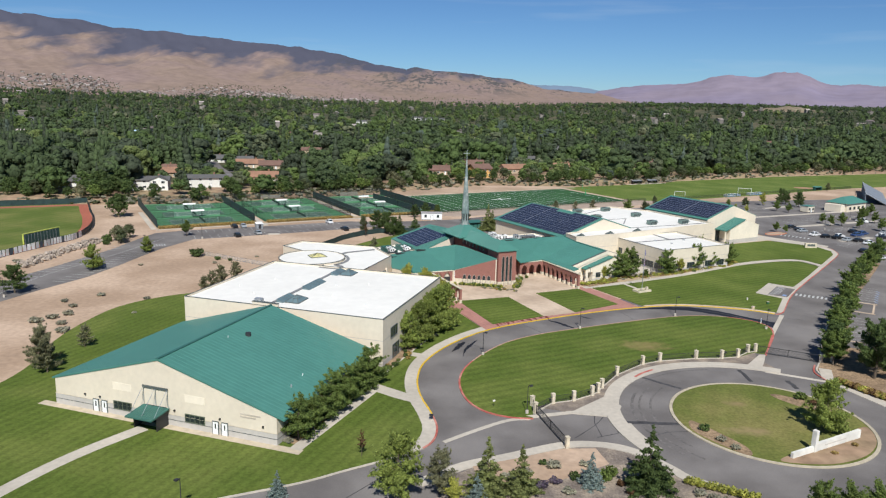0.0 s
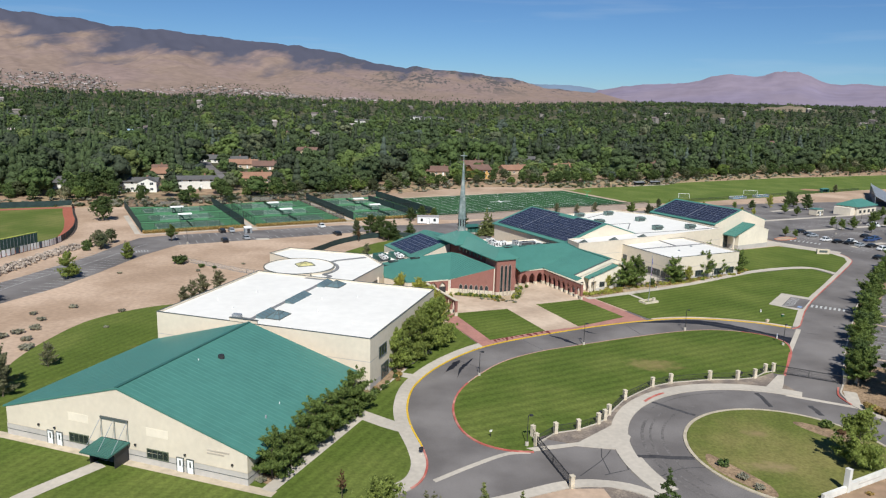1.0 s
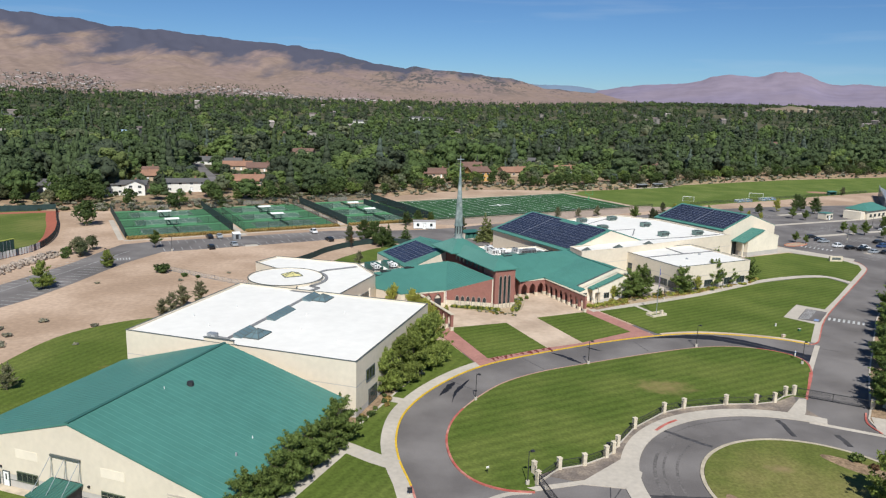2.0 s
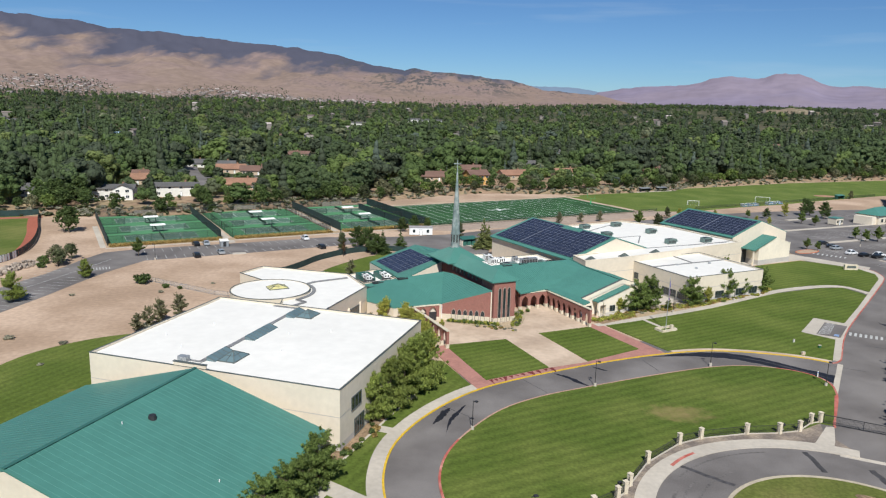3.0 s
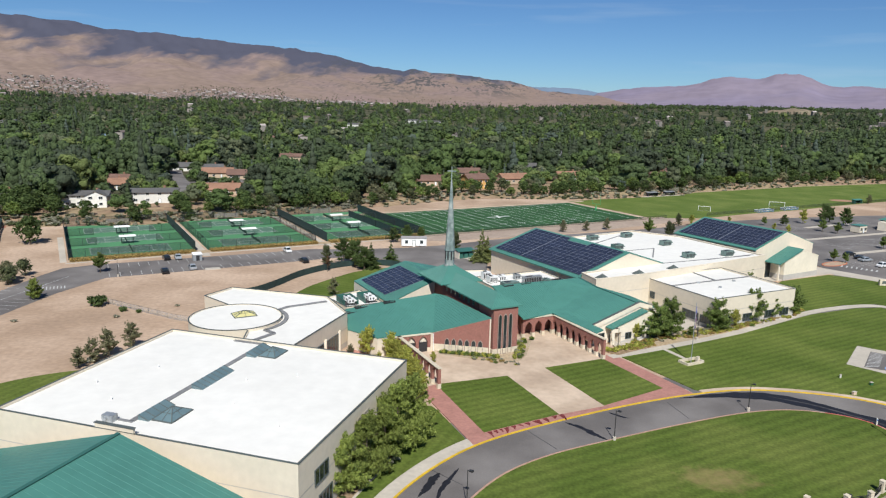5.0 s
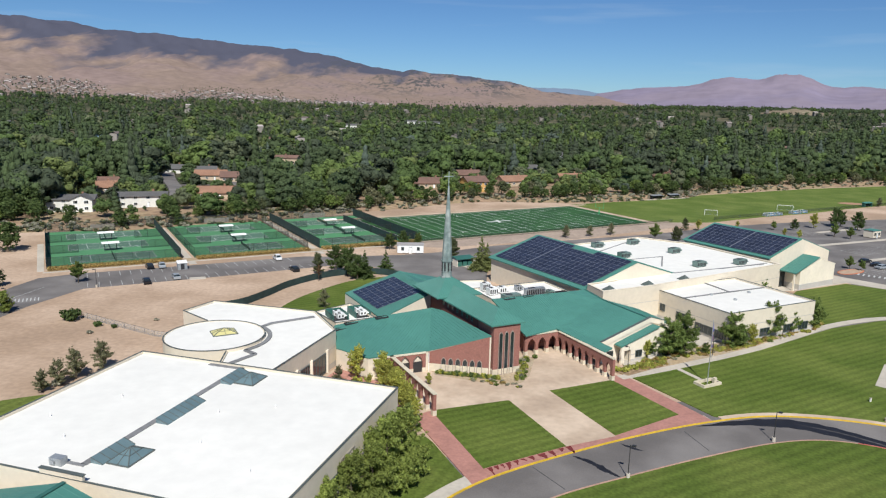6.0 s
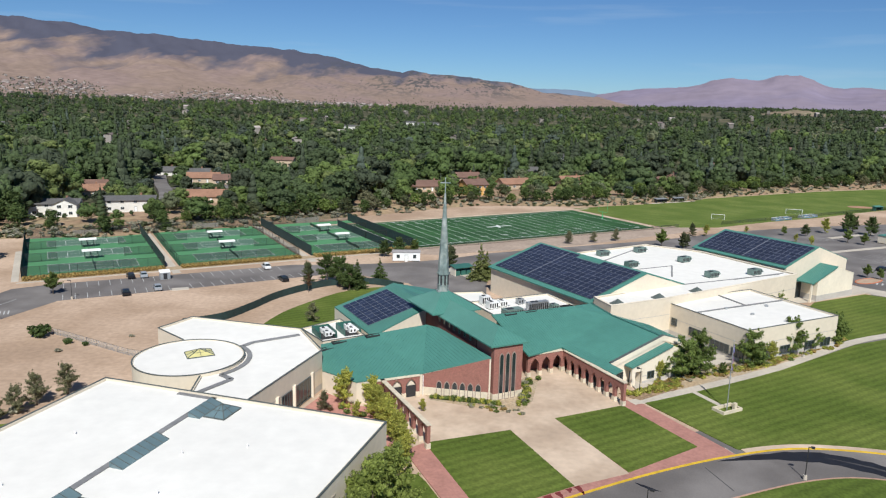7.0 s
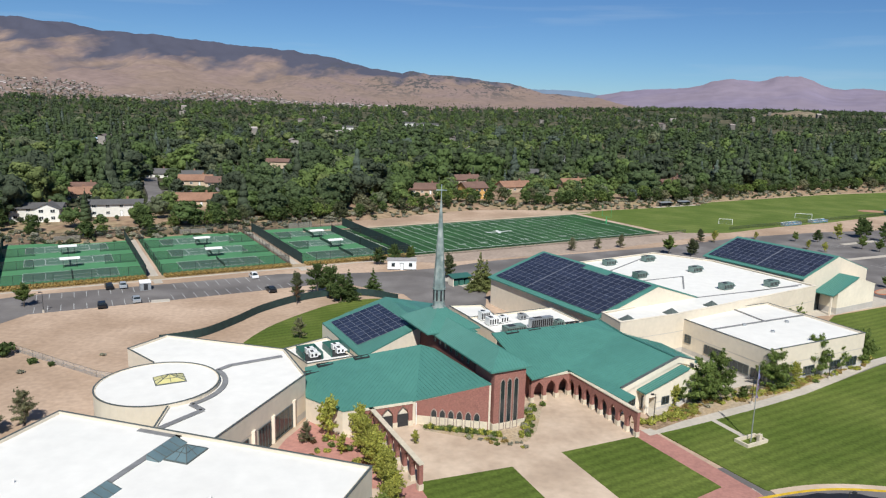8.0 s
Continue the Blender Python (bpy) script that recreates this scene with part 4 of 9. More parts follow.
# ---------------------------------------------------------------- the flat white classroom block
BX, BY, BW, BD, BH = -51.9, 140.5, 43.0, 35.2, 9.4
flat_block("classroom_block", [run(-16.9, BX, BY)(u, v) for u, v in ((0, 0), (BW, 0), (BW, BD), (0, BD))], BH, "cream two-storey classroom block with a white flat roof")
# block with the drum
flat_block("library_block", [(-46.3, 204.8), (-42.5, 212.4), (-20, 206.4), (-14.2, 194.8), (-21.6, 171.5), (-30, 174), (-31, 183), (-39.5, 198.6)], 7.0, "cream library block with a white flat roof")
flat_block("library_drum", arc(-35.1, 189.4, 8.8, 0, 352.5, 47), 7.25, "round cream drum with a white flat roof", drop=0.1)

# ---------------------------------------------------------------- chapel
chapel = thing("chapel", 17.6, 191.9, 0, 0, "red brick chapel with green metal roofs and a slender steeple", "chapel")


def C(*pts):
    return local(chapel, pts)


E1, E2, E3, E4 = (-13.9, 193.1, 4.0), (-7.5, 188.2, 4.0), (3.2, 192.9, 4.0), (14.6, 190.9, 7.8)
T1, T2, T4, T5 = (-15.4, 200.6, 6.0), (-6.3, 204.0, 7.1), (3.4, 207.6, 8.0), (5.8, 205.8, 8.0)
for facet in ((E1, E2, T1), (E2, T2, T1), (E2, E3, T2), (E3, T4, T2)):
    roof_plane(chapel, C(*facet), (0.33, 0.9, 0.2))
for facet in ((E3, E4, T4), (E4, T5, T4)):
    roof_plane(chapel, C(*facet), (-0.46, 0.88, 0.1))
SP = run(116.9, 17.6, 191.9)     # u runs back along the spine, v to its left


def spine(u, v, z):
    return (*SP(u, v), z)


HWID, EZ, RZ = 3.65, 9.9, 12.0
A_, B_, C_, D_ = spine(-0.3, HWID, EZ), spine(-0.3, -HWID, EZ), spine(28, -HWID, EZ), spine(28, HWID, EZ)
R0, R1 = spine(3.6, 0, RZ), spine(28, 0, RZ)
back = Vector((math.cos(radians(116.9)), math.sin(radians(116.9)), 0))
left = Vector((-back.y, back.x, 0))
roof_plane(chapel, C(A_, R0, R1, D_), -left + Vector((0, 0, 0.5)))
roof_plane(chapel, C(B_, C_, R1, R0), left + Vector((0, 0, 0.5)))
roof_plane(chapel, C(A_, B_, R0), back + Vector((0, 0, 0.5)))
# walls of spine and tower
part("tower_wall", Mesh().prism([tuple(p[:2]) for p in C(spine(0.1, 2.8, 0), spine(0.1, -2.8, 0), spine(6, -2.8, 0), spine(6, 2.8, 0))], -0.3, 9.9), BRICK, chapel, "red brick tower front")
part("clerestory_wall", Mesh().prism([tuple(p[:2]) for p in C(spine(6, 2.95, 0), spine(6, -2.95, 0), spine(27.5, -2.95, 0), spine(27.5, 2.95, 0))], 4, 9.96), SHADED_BRICK, chapel, "brick clerestory wall with eave shade in its colour")
# pyramid under the steeple
AP = spine(24.6, 0, 13.6)
Q = [spine(24.6 + a, b, 10.4) for a, b in ((-6, 5.2), (-6, -5.2), (6, -5.2), (6, 5.2))]
for i in range(4):
    roof_plane(chapel, C(Q[i], Q[(i + 1) % 4], AP), Vector(AP) - (Vector(Q[i]) + Vector(Q[(i + 1) % 4])) / 2)
# steeple
sx, sy = C((6.35, 214.0, 0))[0][:2]
part("steeple_base", Mesh().tube((sx, sy, 12.6), (sx, sy, 16.6), 1.08, 1.08, 8), STEEPLE, chapel, "grey-green octagonal steeple base")
part("steeple", Mesh().tube((sx, sy, 16.6), (sx, sy, 32.2), 1.12, 0.16, 8), STEEPLE, chapel, "slender grey-green steeple")
part("cross", Mesh().bar((sx, sy, 32.0), (sx, sy, 35.2), 0.17, 0.17).box(sx - 0.95, sx + 0.95, sy - 0.09, sy + 0.09, 34.1, 34.3), STEEPLE, chapel)
# lower walls of the west wing
part("wing_wall", Mesh().prism([p[:2] for p in C(E1, E2, E3, E4, T5, T4, T2, T1)], -0.3, [3.85, 3.85, 3.85, 7.5, 7.4, 7.4, 6.5, 5.5], cap=False), CREAM, chapel, "cream stucco wing wall")

# side chapel with solar roof
W0, W1 = (-16.6, 225.1, 6.0), (-6.7, 205.9, 6.0)
V0, V1 = (-4.6, 232.6, 9.6), (3.6, 214.4, 9.6)
U0, U1 = (7.4, 240.4, 6.0), (14, 222, 6.0)
roof_plane(chapel, C(W0, W1, V1, V0), (0.86, 0.5, 0.3))
roof_plane(chapel, C(V0, V1, U1, U0), (-0.86, -0.5, 0.3))
part("side_wall", Mesh().prism([p[:2] for p in C(W0, W1, V1, U1, U0, V0)], -0.3, [5.8, 5.8, 9.3, 5.8, 5.8, 9.3], cap=False), CREAM_LIGHT, chapel, "pale stucco side chapel wall")

# east wing
K = [(22.1, 201.1, 4.6), (28.9, 206.3, 4.6), (36.3, 198.7, 4.2), (47.25, 204.96, 7.55), (40.4, 216.3, 8.1), (37.6, 223.4, 8.55), (32.6, 220.5, 8.6), (16.0, 213.2, 8.6)]
for i, j, k_ in ((0, 1, 6), (0, 6, 7)):
    roof_plane(chapel, C(K[i], K[j], K[k_]), (-0.45, 0.89, 0.3))
for i, j, k_ in ((1, 2, 3), (1, 3, 4), (1, 4, 6), (4, 5, 6)):
    roof_plane(chapel, C(K[i], K[j], K[k_]), (0.86, 0.5, 0.2))
roof_plane(chapel, C(K[3], (52.8, 208.8, 5.5), (48.2, 217.6, 6.0), K[4]), (0.86, 0.5, -0.35))
part("ridge_cap", Mesh().bar(*C(K[3], K[4]), 0.4, 0.12).bar(*C(K[4], K[5]), 0.4, 0.12), TEAL_TRIM, chapel)
part("wing_wall", Mesh().prism([p[:2] for p in C((20.4, 204.6, 0), (30.2, 209.8, 0), (37.0, 200.4, 0), (37.3, 200.6, 0), (30.5, 210.2, 0), (20.2, 205, 0))], -0.3, [4.7, 4.9, 4.2, 4.2, 4.9, 4.7], cap=False), BRICK, chapel, "red brick wall behind the cloister")
part("back_wall", Mesh().prism([p[:2] for p in C((37.4, 201, 0), (46.9, 206.2, 0), (51.8, 209.4, 0), (47.6, 216.8, 0), (37.4, 222.6, 0), (32.6, 219.9, 0), (17, 213, 0), (31, 210.6, 0))], -0.3, [4.2, 7.0, 5.2, 5.7, 7.9, 8.0, 8.0, 5.0], cap=False), CREAM, chapel, "cream stucco wing wall")

# ---------------------------------------------------------------- gymnasium with solar roof
GYM = run(30.2, 19.2, 263.5)     # u across the roof, v = away; eave runs along -v
gym = thing("gymnasium", 19.2, 263.5, 0, 30.2, "cream gymnasium with solar panels on its green roof", "building")
GL, GW = 39.4, 16.2
me = Mesh()
me.add([(u, v, z) for v in (0, -GL) for u, z in ((0, -0.3), (2 * GW, -0.3), (2 * GW, 6.9), (GW, 11.9), (0, 6.9))], [(4, 3, 2, 1, 0), (5, 6, 7, 8, 9), (0, 5, 9, 4), (1, 2, 7, 6)])
part("wall", me, CREAM, gym)
roof_plane(gym, [(-0.7, 0.5, 7.0), (-0.7, -GL - 0.1, 7.0), (GW, -GL - 0.1, 12.2), (GW, 0.5, 12.2)], (1, 0, 0.32))
roof_plane(gym, [(GW, 0.5, 12.2), (GW, -GL - 0.1, 12.2), (2 * GW + 0.4, -GL - 0.1, 7.0), (2 * GW + 0.4, 0.5, 7.0)], (-1, 0, 0.32))
# flat classrooms beside it
flat_block("middle_block", [(47, 234), (39.4, 229.2), (41.6, 222.4), (54.6, 229), (97, 256.8), (82, 284), (68, 293), (40, 275)], 8.4, "cream middle block with a white flat roof", cope=CREAM_LIGHT)
flat_block("classroom_wing", [(66.2, 211.8), (90.2, 224.0), (80.2, 245.0), (55.6, 232.4)], 7.0, "cream classroom wing with a white flat roof")
# theatre block
theatre = thing("theatre_block", 96.6, 262.0, 0, 30.5, "cream theatre block with solar panels on its green roof", "building")
SL, SW = 30.2, 13.6
me = Mesh()
me.add([(u, v, z) for v in (0, SL) for u, z in ((0, -0.3), (2 * SW, -0.3), (2 * SW, 8.8), (SW, 13.2), (0, 8.8))], [(0, 1, 2, 3, 4), (9, 8, 7, 6, 5), (5, 0, 4, 9), (1, 6, 7, 2)])
part("wall", me, CREAM, theatre)
roof_plane(theatre, [(-0.6, 0.02, 8.85), (SW, 0.02, 13.4), (SW, SL + 0.5, 13.4), (-0.6, SL + 0.5, 8.85)], (1, 0, 0.33))
roof_plane(theatre, [(SW, 0.02, 13.4), (2 * SW + 0.3, 0.02, 8.85), (2 * SW + 0.3, SL + 0.5, 8.85), (SW, SL + 0.5, 13.4)], (-1, 0, 0.33))


# ---------------------------------------------------------------- details of the hall
def door(parent, u, v, w=0.95, h=2.1, turn=0.0, material=WHITE_PAINT, lite=True):
    d = thing("door", u, v, 0, turn)
    d.parent = parent
    me = Mesh().box(-w / 2 - 0.08, -w / 2, -0.14, 0.02, 0, h + 0.08).box(w / 2, w / 2 + 0.08, -0.14, 0.02, 0, h + 0.08).box(-w / 2, w / 2, -0.14, 0.02, h, h + 0.08)
    part("door_frame", me, DARK_TRIM, d)
    part("leaf", Mesh().box(-w / 2, w / 2, -0.09, 0.02, 0.02, h), material, d, "white painted door leaf")
    if lite:
        part("pane", Mesh().box(-0.1, 0.1, -0.12, -0.08, 1.0, 1.8), GLASS, d)
    part("handle", Mesh().box(w / 2 - 0.14, w / 2 - 0.08, -0.15, -0.09, 0.95, 1.1), GALVANISED, d)
    return d


for u in (8.05, 9.7, 30.1, 31.7):
    door(hall, u, -0.06)
for u, w in ((13.2, 3.4), (26.5, 3.5)):
    window(hall, u, -0.06, 1.15, w, 1.35, 0, bars=3, frame_mat=mat("olive_frame", (0.13, 0.15, 0.10), 0.6))
canopy = thing("entrance_canopy", 19.6, -0.1, 0, 0)
canopy.parent = hall
cp = [(-2.4, 0, 2.85), (2.4, 0, 2.85), (2.4, -4.0, 2.5), (-2.4, -4.0, 2.5)]
part("canopy_roof", Mesh().slab(cp, 0.2), TEAL_TRIM, canopy, "dull green metal canopy")
part("seam", seams(cp, (0, 1, 0.09), 0.45, 0.06, 0.06), TEAL, canopy)
part("hanging_frame", Mesh().box(-2.3, 2.3, -0.22, -0.02, 5.75, 6.0), DARK_TRIM, canopy)
for a in (-2.2, 0.0, 2.2):
    part("tie_rod", Mesh().tube((a, -0.12, 5.8), (a, -3.3, 2.45), 0.04, 0.04, 6), GALVANISED, canopy)
    part("tie_rod", Mesh().tube((a, -0.12, 5.8), (a, -0.12, 3.1), 0.04, 0.04, 6), GALVANISED, canopy)
part("porch_floor", Mesh().box(-2.0, 2.0, -2.6, 0, 0, 0.06), DARK_METAL, canopy, "dark porch floor")
part("porch_door", Mesh().box(-1.9, 1.9, -0.08, 0.0, 0.06, 2.9), GLASS, canopy, "dark glazed doors")
part("porch_screen", Mesh().box(-2.1, -2.0, -2.6, 0, 0, 2.4), DARK_METAL, canopy, "dark side screen")
part("porch_screen", Mesh().box(2.0, 2.1, -2.6, 0, 0, 2.4), DARK_METAL, canopy, "dark side screen")
for u in (13.2, 26.5):
    part("wall_panel", Mesh().box(u - 1.75, u + 1.75, -0.03, 0.01, 4.3, 5.5), CREAM_LIGHT, hall, "paler cream wall panel")
for r, z in ((34.35, 3.95), (34.35, 3.55)):
    part("sign_bar", Mesh().box(r, r + (3.4 if z > 3.7 else 2.6), -0.05, 0.01, z, z + 0.22), mat("sign_grey", (0.50, 0.44, 0.36), 0.7), hall, "faded lettering bar")
for u in (6.0, 8.9, 22.9, 30.9, 38.2):
    part("wall_light", Mesh().box(u - 0.12, u + 0.12, -0.25, -0.05, 2.55, 2.8), DARK_METAL, hall)


def on_hall(u, v):      # height of the hall roof
    return HR + 0.25 - abs(u - mid) * k


for x, y, r, h_, m in ((-32.9, 117.7, 0.55, 0.5, DARK_METAL), (-35.5, 115.0, 0.07, 0.3, WHITE_PAINT), (-22.9, 104.9, 0.16, 0.4, GALVANISED), (-22.0, 109.3, 0.08, 0.35, WHITE_PAINT)):
    u, v, _ = hall.matrix_basis.inverted() @ Vector((x, y, 0))
    z = on_hall(u, v)
    part("roof_vent", Mesh().tube((u, v, z - 0.2), (u, v, z + h_), r, r * 0.8, 10), m, hall, "small roof vent")

# ---------------------------------------------------------------- details of the classroom block
block = bpy.data.objects["classroom_block"]
BF = run(-16.9, BX, BY)


def on_block(u, v):
    return tuple(block.matrix_basis.inverted() @ Vector((*BF(u, v), 0)))[:2]


def in_block(me):
    """Turns a mesh laid out along the block's walls into the block's frame."""
    out = Mesh()
    out.f = me.f
    for x, y, z in me.v:
        a, b = on_block(x, y)
        out.v.append((a, b, z))
    return out


zr = BH - 0.35
part("roof_joint", in_block(Mesh().box(17.7, 18.5, 3.4, 35.0, zr, zr + 0.13).box(12.6, 18.5, 34.2, 34.9, zr, zr + 0.13).box(15.4, 18.4, 3.0, 3.5, zr, zr + 0.13)), mat("grey_flashing", (0.20, 0.20, 0.20), 0.7), block, "grey flashing strip")
part("raised_parapet", in_block(Mesh().box(15.6, 21.2, -0.02, 0.32, BH - 0.2, BH + 0.62)), CREAM, block)
part("coping", in_block(Mesh().box(15.5, 21.3, -0.1, 0.4, BH + 0.624, BH + 0.72)), DARK_TRIM, block)


def skylight(parent, x0, x1, y0, y1, z, hgt, glassy, conv):
    s = Mesh()
    s.box(x0, x1, y0, y1, z, z + 0.18)
    frame_ = part("skylight_kerb", conv(s), DARK_TRIM, parent, "dark skylight kerb")
    cx, cy = (x0 + x1) / 2, (y0 + y1) / 2
    p = [(x0 + .1, y0 + .1, z + .18), (x1 - .1, y0 + .1, z + .18), (x1 - .1, y1 - .1, z + .18), (x0 + .1, y1 - .1, z + .18), (cx, cy, z + .18 + hgt)]
    part("skylight_glass", conv(Mesh().add(p, [(0, 1, 4), (1, 2, 4), (2, 3, 4), (3, 0, 4)])), glassy, frame_)
    rods = Mesh()
    for q in p[:4]:
        rods.bar(q, p[4], 0.1, 0.06)
    for a, b in zip(p[:4], p[1:4] + p[:1]):       # bars up each face and round its middle
        m_ = [(a[i] + b[i]) / 2 for i in range(3)]
        rods.bar(m_, p[4], 0.07, 0.05)
        rods.bar([(a[i] + p[4][i]) / 2 for i in range(3)], [(b[i] + p[4][i]) / 2 for i in range(3)], 0.07, 0.05)
    part("glazing_bar", conv(rods), DARK_TRIM, frame_)


def sloped_glass(parent, x0, x1, y0, y1, z, conv):
    s = Mesh().add([(x0, y0, z + 0.7), (x1, y0, z + 0.1), (x1, y1, z + 0.1), (x0, y1, z + 0.7), (x0, y0, z), (x1, y0, z), (x1, y1, z), (x0, y1, z)], [(0, 1, 2, 3), (0, 4, 5, 1), (3, 2, 6, 7), (0, 3, 7, 4), (1, 5, 6, 2)])
    g = part("skylight_glass", conv(s), BLUE_GLASS, parent, "blue sloping skylight glass")
    rods = Mesh()
    n = int((y1 - y0) / 1.1)
    for i in range(n + 1):
        y = y0 + (y1 - y0) * i / n
        rods.bar((x0, y, z + 0.7), (x1, y, z + 0.1), 0.07, 0.05)
    part("glazing_bar", conv(rods), DARK_TRIM, g)


skylight(block, 20.3, 23.4, 29.2, 33.2, zr, 1.1, BLUE_GLASS, in_block)
sloped_glass(block, 18.55, 20.2, 28.6, 33.6, zr, in_block)
sloped_glass(block, 18.55, 20.3, 14.8, 22.6, zr, in_block)
skylight(block, 20.2, 23.2, 4.4, 8.8, zr, 1.1, BLUE_GLASS, in_block)
sloped_glass(block, 18.55, 20.1, 4.0, 9.2, zr, in_block)
part("roof_unit", in_block(Mesh().box(14.6, 16.2, 2.2, 3.2, zr, zr + 0.9).box(14.8, 15.4, 2.0, 2.2, zr + 0.2, zr + 0.7)), GALVANISED, block, "small roof unit")
for u, v in ((5, 12), (9, 20), (27, 12), (30, 24), (36, 8), (24, 20), (11, 8)):
    part("vent_pipe", in_block(Mesh().tube((u, v, zr), (u, v, zr + 0.45), 0.09, 0.09, 8)), WHITE_PAINT, block)
for v, z, h_ in ((5.6, 4.6, 2.1), (24.6, 4.6, 2.0), (14.5, 4.6, 2.0)):
    a, b = on_block(BW + 0.04, v)
    window(block, a, b, z, 3.6, h_, 90 - 16.9, bars=2)
for v in (6.6, 14.5, 24.6, 31):
    a, b = on_block(BW + 0.06, v)
    window(block, a, b, 0.3, 3.6, 2.7, 90 - 16.9, bars=3)
for v, s in ((16.2, 4.0), (16.6, 3.2)):
    a0 = Mesh().box(BW + 0.01, BW + 0.06, v, v + s, 7.5 if s == 4.0 else 7.0, 7.75 if s == 4.0 else 7.2)
    part("sign_bar", in_block(a0), mat("sign_grey_b", (0.45, 0.40, 0.33), 0.7), block, "grey lettering bar")

# ---------------------------------------------------------------- library block and drum
def turned(me, x, y, a):
    out, c, s = Mesh(), math.cos(radians(a)), math.sin(radians(a))
    out.f, out.v = me.f, [(x + c * p[0] - s * p[1], y + s * p[0] + c * p[1], p[2]) for p in me.v]
    return out


lib = bpy.data.objects["library_block"]
LM = lib.matrix_basis.inverted()


def in_lib(me):
    out = Mesh()
    out.f, out.v = me.f, [tuple(LM @ Vector(p)) for p in me.v]
    return out


skylight(lib, -2.2, 2.2, -1.7, 1.7, 7.16, 0.8, YELLOW_GLASS, lambda me: in_lib(turned(me, -33.9, 190.8, 28)))
strip = Mesh()
path_ = smooth_line([(-19.8, 203.4), (-27.0, 198.6)], 2) + arc(-35.1, 189.4, 9.6, 46, -42, 14) + [(-25.8, 181.2), (-29.4, 175.4)]
for a, b in zip(path_, path_[1:]):
    strip.bar((*a, 6.72), (*b, 6.72), 0.8, 0.16)
part("roof_joint", in_lib(strip), bpy.data.materials["grey_flashing"], lib, "grey flashing strip")
d = Vector((7.4, 23.3)).normalized()
for s, w, z, h_ in ((12.3, 3.2, 0.2, 3.6), (17.6, 5.0, 0.2, 3.7), (6.5, 3.2, 0.2, 3.5)):
    q = LM @ Vector((-21.6 + d.x * s + 0.05, 171.5 + d.y * s, 0))
    window(lib, q.x, q.y, z, w, h_, math.degrees(math.atan2(d.y, d.x)), bars=3)
for s in (9.4, 14.6, 20.6):
    q = LM @ Vector((-21.6 + d.x * s, 171.5 + d.y * s, 0))
    part("pilaster", Mesh().box(q.x - 0.35, q.x + 0.35, q.y - 0.35, q.y + 0.35, -0.2, 4.3), CREAM_LIGHT, lib)


# ---------------------------------------------------------------- solar arrays
def panel_mesh(w, h):
    m = Mesh().box(0.04, w - 0.04, 0.04, h - 0.04, 0, 0.045)
    me = m.data("solar_panel", PANEL)
    rim = Mesh().box(0, w, 0, 0.04, -0.01, 0.05).box(0, w, h - 0.04, h, -0.01, 0.05).box(0, 0.04, 0.04, h - 0.04, -0.01, 0.05).box(w - 0.04, w, 0.04, h - 0.04, -0.01, 0.05)
    bm = bmesh.new()
    bm.from_mesh(me)
    vs = [bm.verts.new(p) for p in rim.v]
    for f in rim.f:
        bm.faces.new([vs[i] for i in f]).material_index = 1
    bm.to_mesh(me)
    bm.free()
    me.materials.append(PANEL_RIM)
    return me


def solar_array(label, origin, along, upslope, cols, rows, w, h, gap_after=None, skip=()):
    """Panels on a roof slope: from origin, cols along the eave, rows up the slope."""
    a, u = Vector(along).normalized(), Vector(upslope).normalized()
    n = a.cross(u)
    m = Matrix((a, u, n)).transposed().to_4x4()
    m.translation = Vector(origin) + n * 0.13
    arr = new("solar_array")
    arr.matrix_basis = m
    tagged(arr, label, "solar panels")
    me = panel_mesh(w - 0.03, h - 0.03)
    x = 0.0
    for i in range(cols):
        for j in range(rows):
            if (i, j) in skip:
                continue
            p = new("panel", me)
            p.parent = arr
            p.location = (x, j * h, 0)
        x += w + (0.3 if gap_after == i else 0)
    rails = Mesh()
    for j in range(rows):
        rails.box(0, x - 0.1, j * h + 0.3, j * h + 0.36, -0.1, -0.012)
    part("rail", rails, GALVANISED, arr)
    if gap_after is not None:
        g_ = (gap_after + 1) * w
        part("cable_tray", Mesh().box(g_ + 0.02, g_ + 0.26, 0, rows * h * 0.95, -0.008, 0.04), PANEL_RIM, arr, "pale cable tray")
    return arr


gx, gy = math.cos(radians(30.2)), math.sin(radians(30.2))
g_along, g_up = Vector((gy, -gx, 0)), Vector((gx, gy, 0.311)).normalized()
solar_array("dark blue solar panels on the gymnasium roof", (*GYM(0.6, -1.2), 7.42), g_along, g_up, 21, 9, 1.76, 1.72, 6, [(i, 8) for i in range(9, 14)])
sxx, syy = math.cos(radians(30.5)), math.sin(radians(30.5))
TH = run(30.5, 96.6, 262.0)
solar_array("dark blue solar panels on the theatre roof", (*TH(0.5, SL - 0.6), 9.25), (syy, -sxx, 0), Vector((sxx, syy, 0.32)).normalized(), 17, 7, 1.7, 1.78, 8)
wv = (Vector(W1) - Vector(W0)).normalized()
up_ = (Vector(V0) + Vector(V1) - Vector(W0) - Vector(W1)) / 2
up_ = (up_ - wv * up_.dot(wv)).normalized()
solar_array("dark blue solar panels on the side chapel roof", Vector(W0) + wv * 1.6 + up_ * 1.3, wv, up_, 9, 7, 1.65, 1.5)


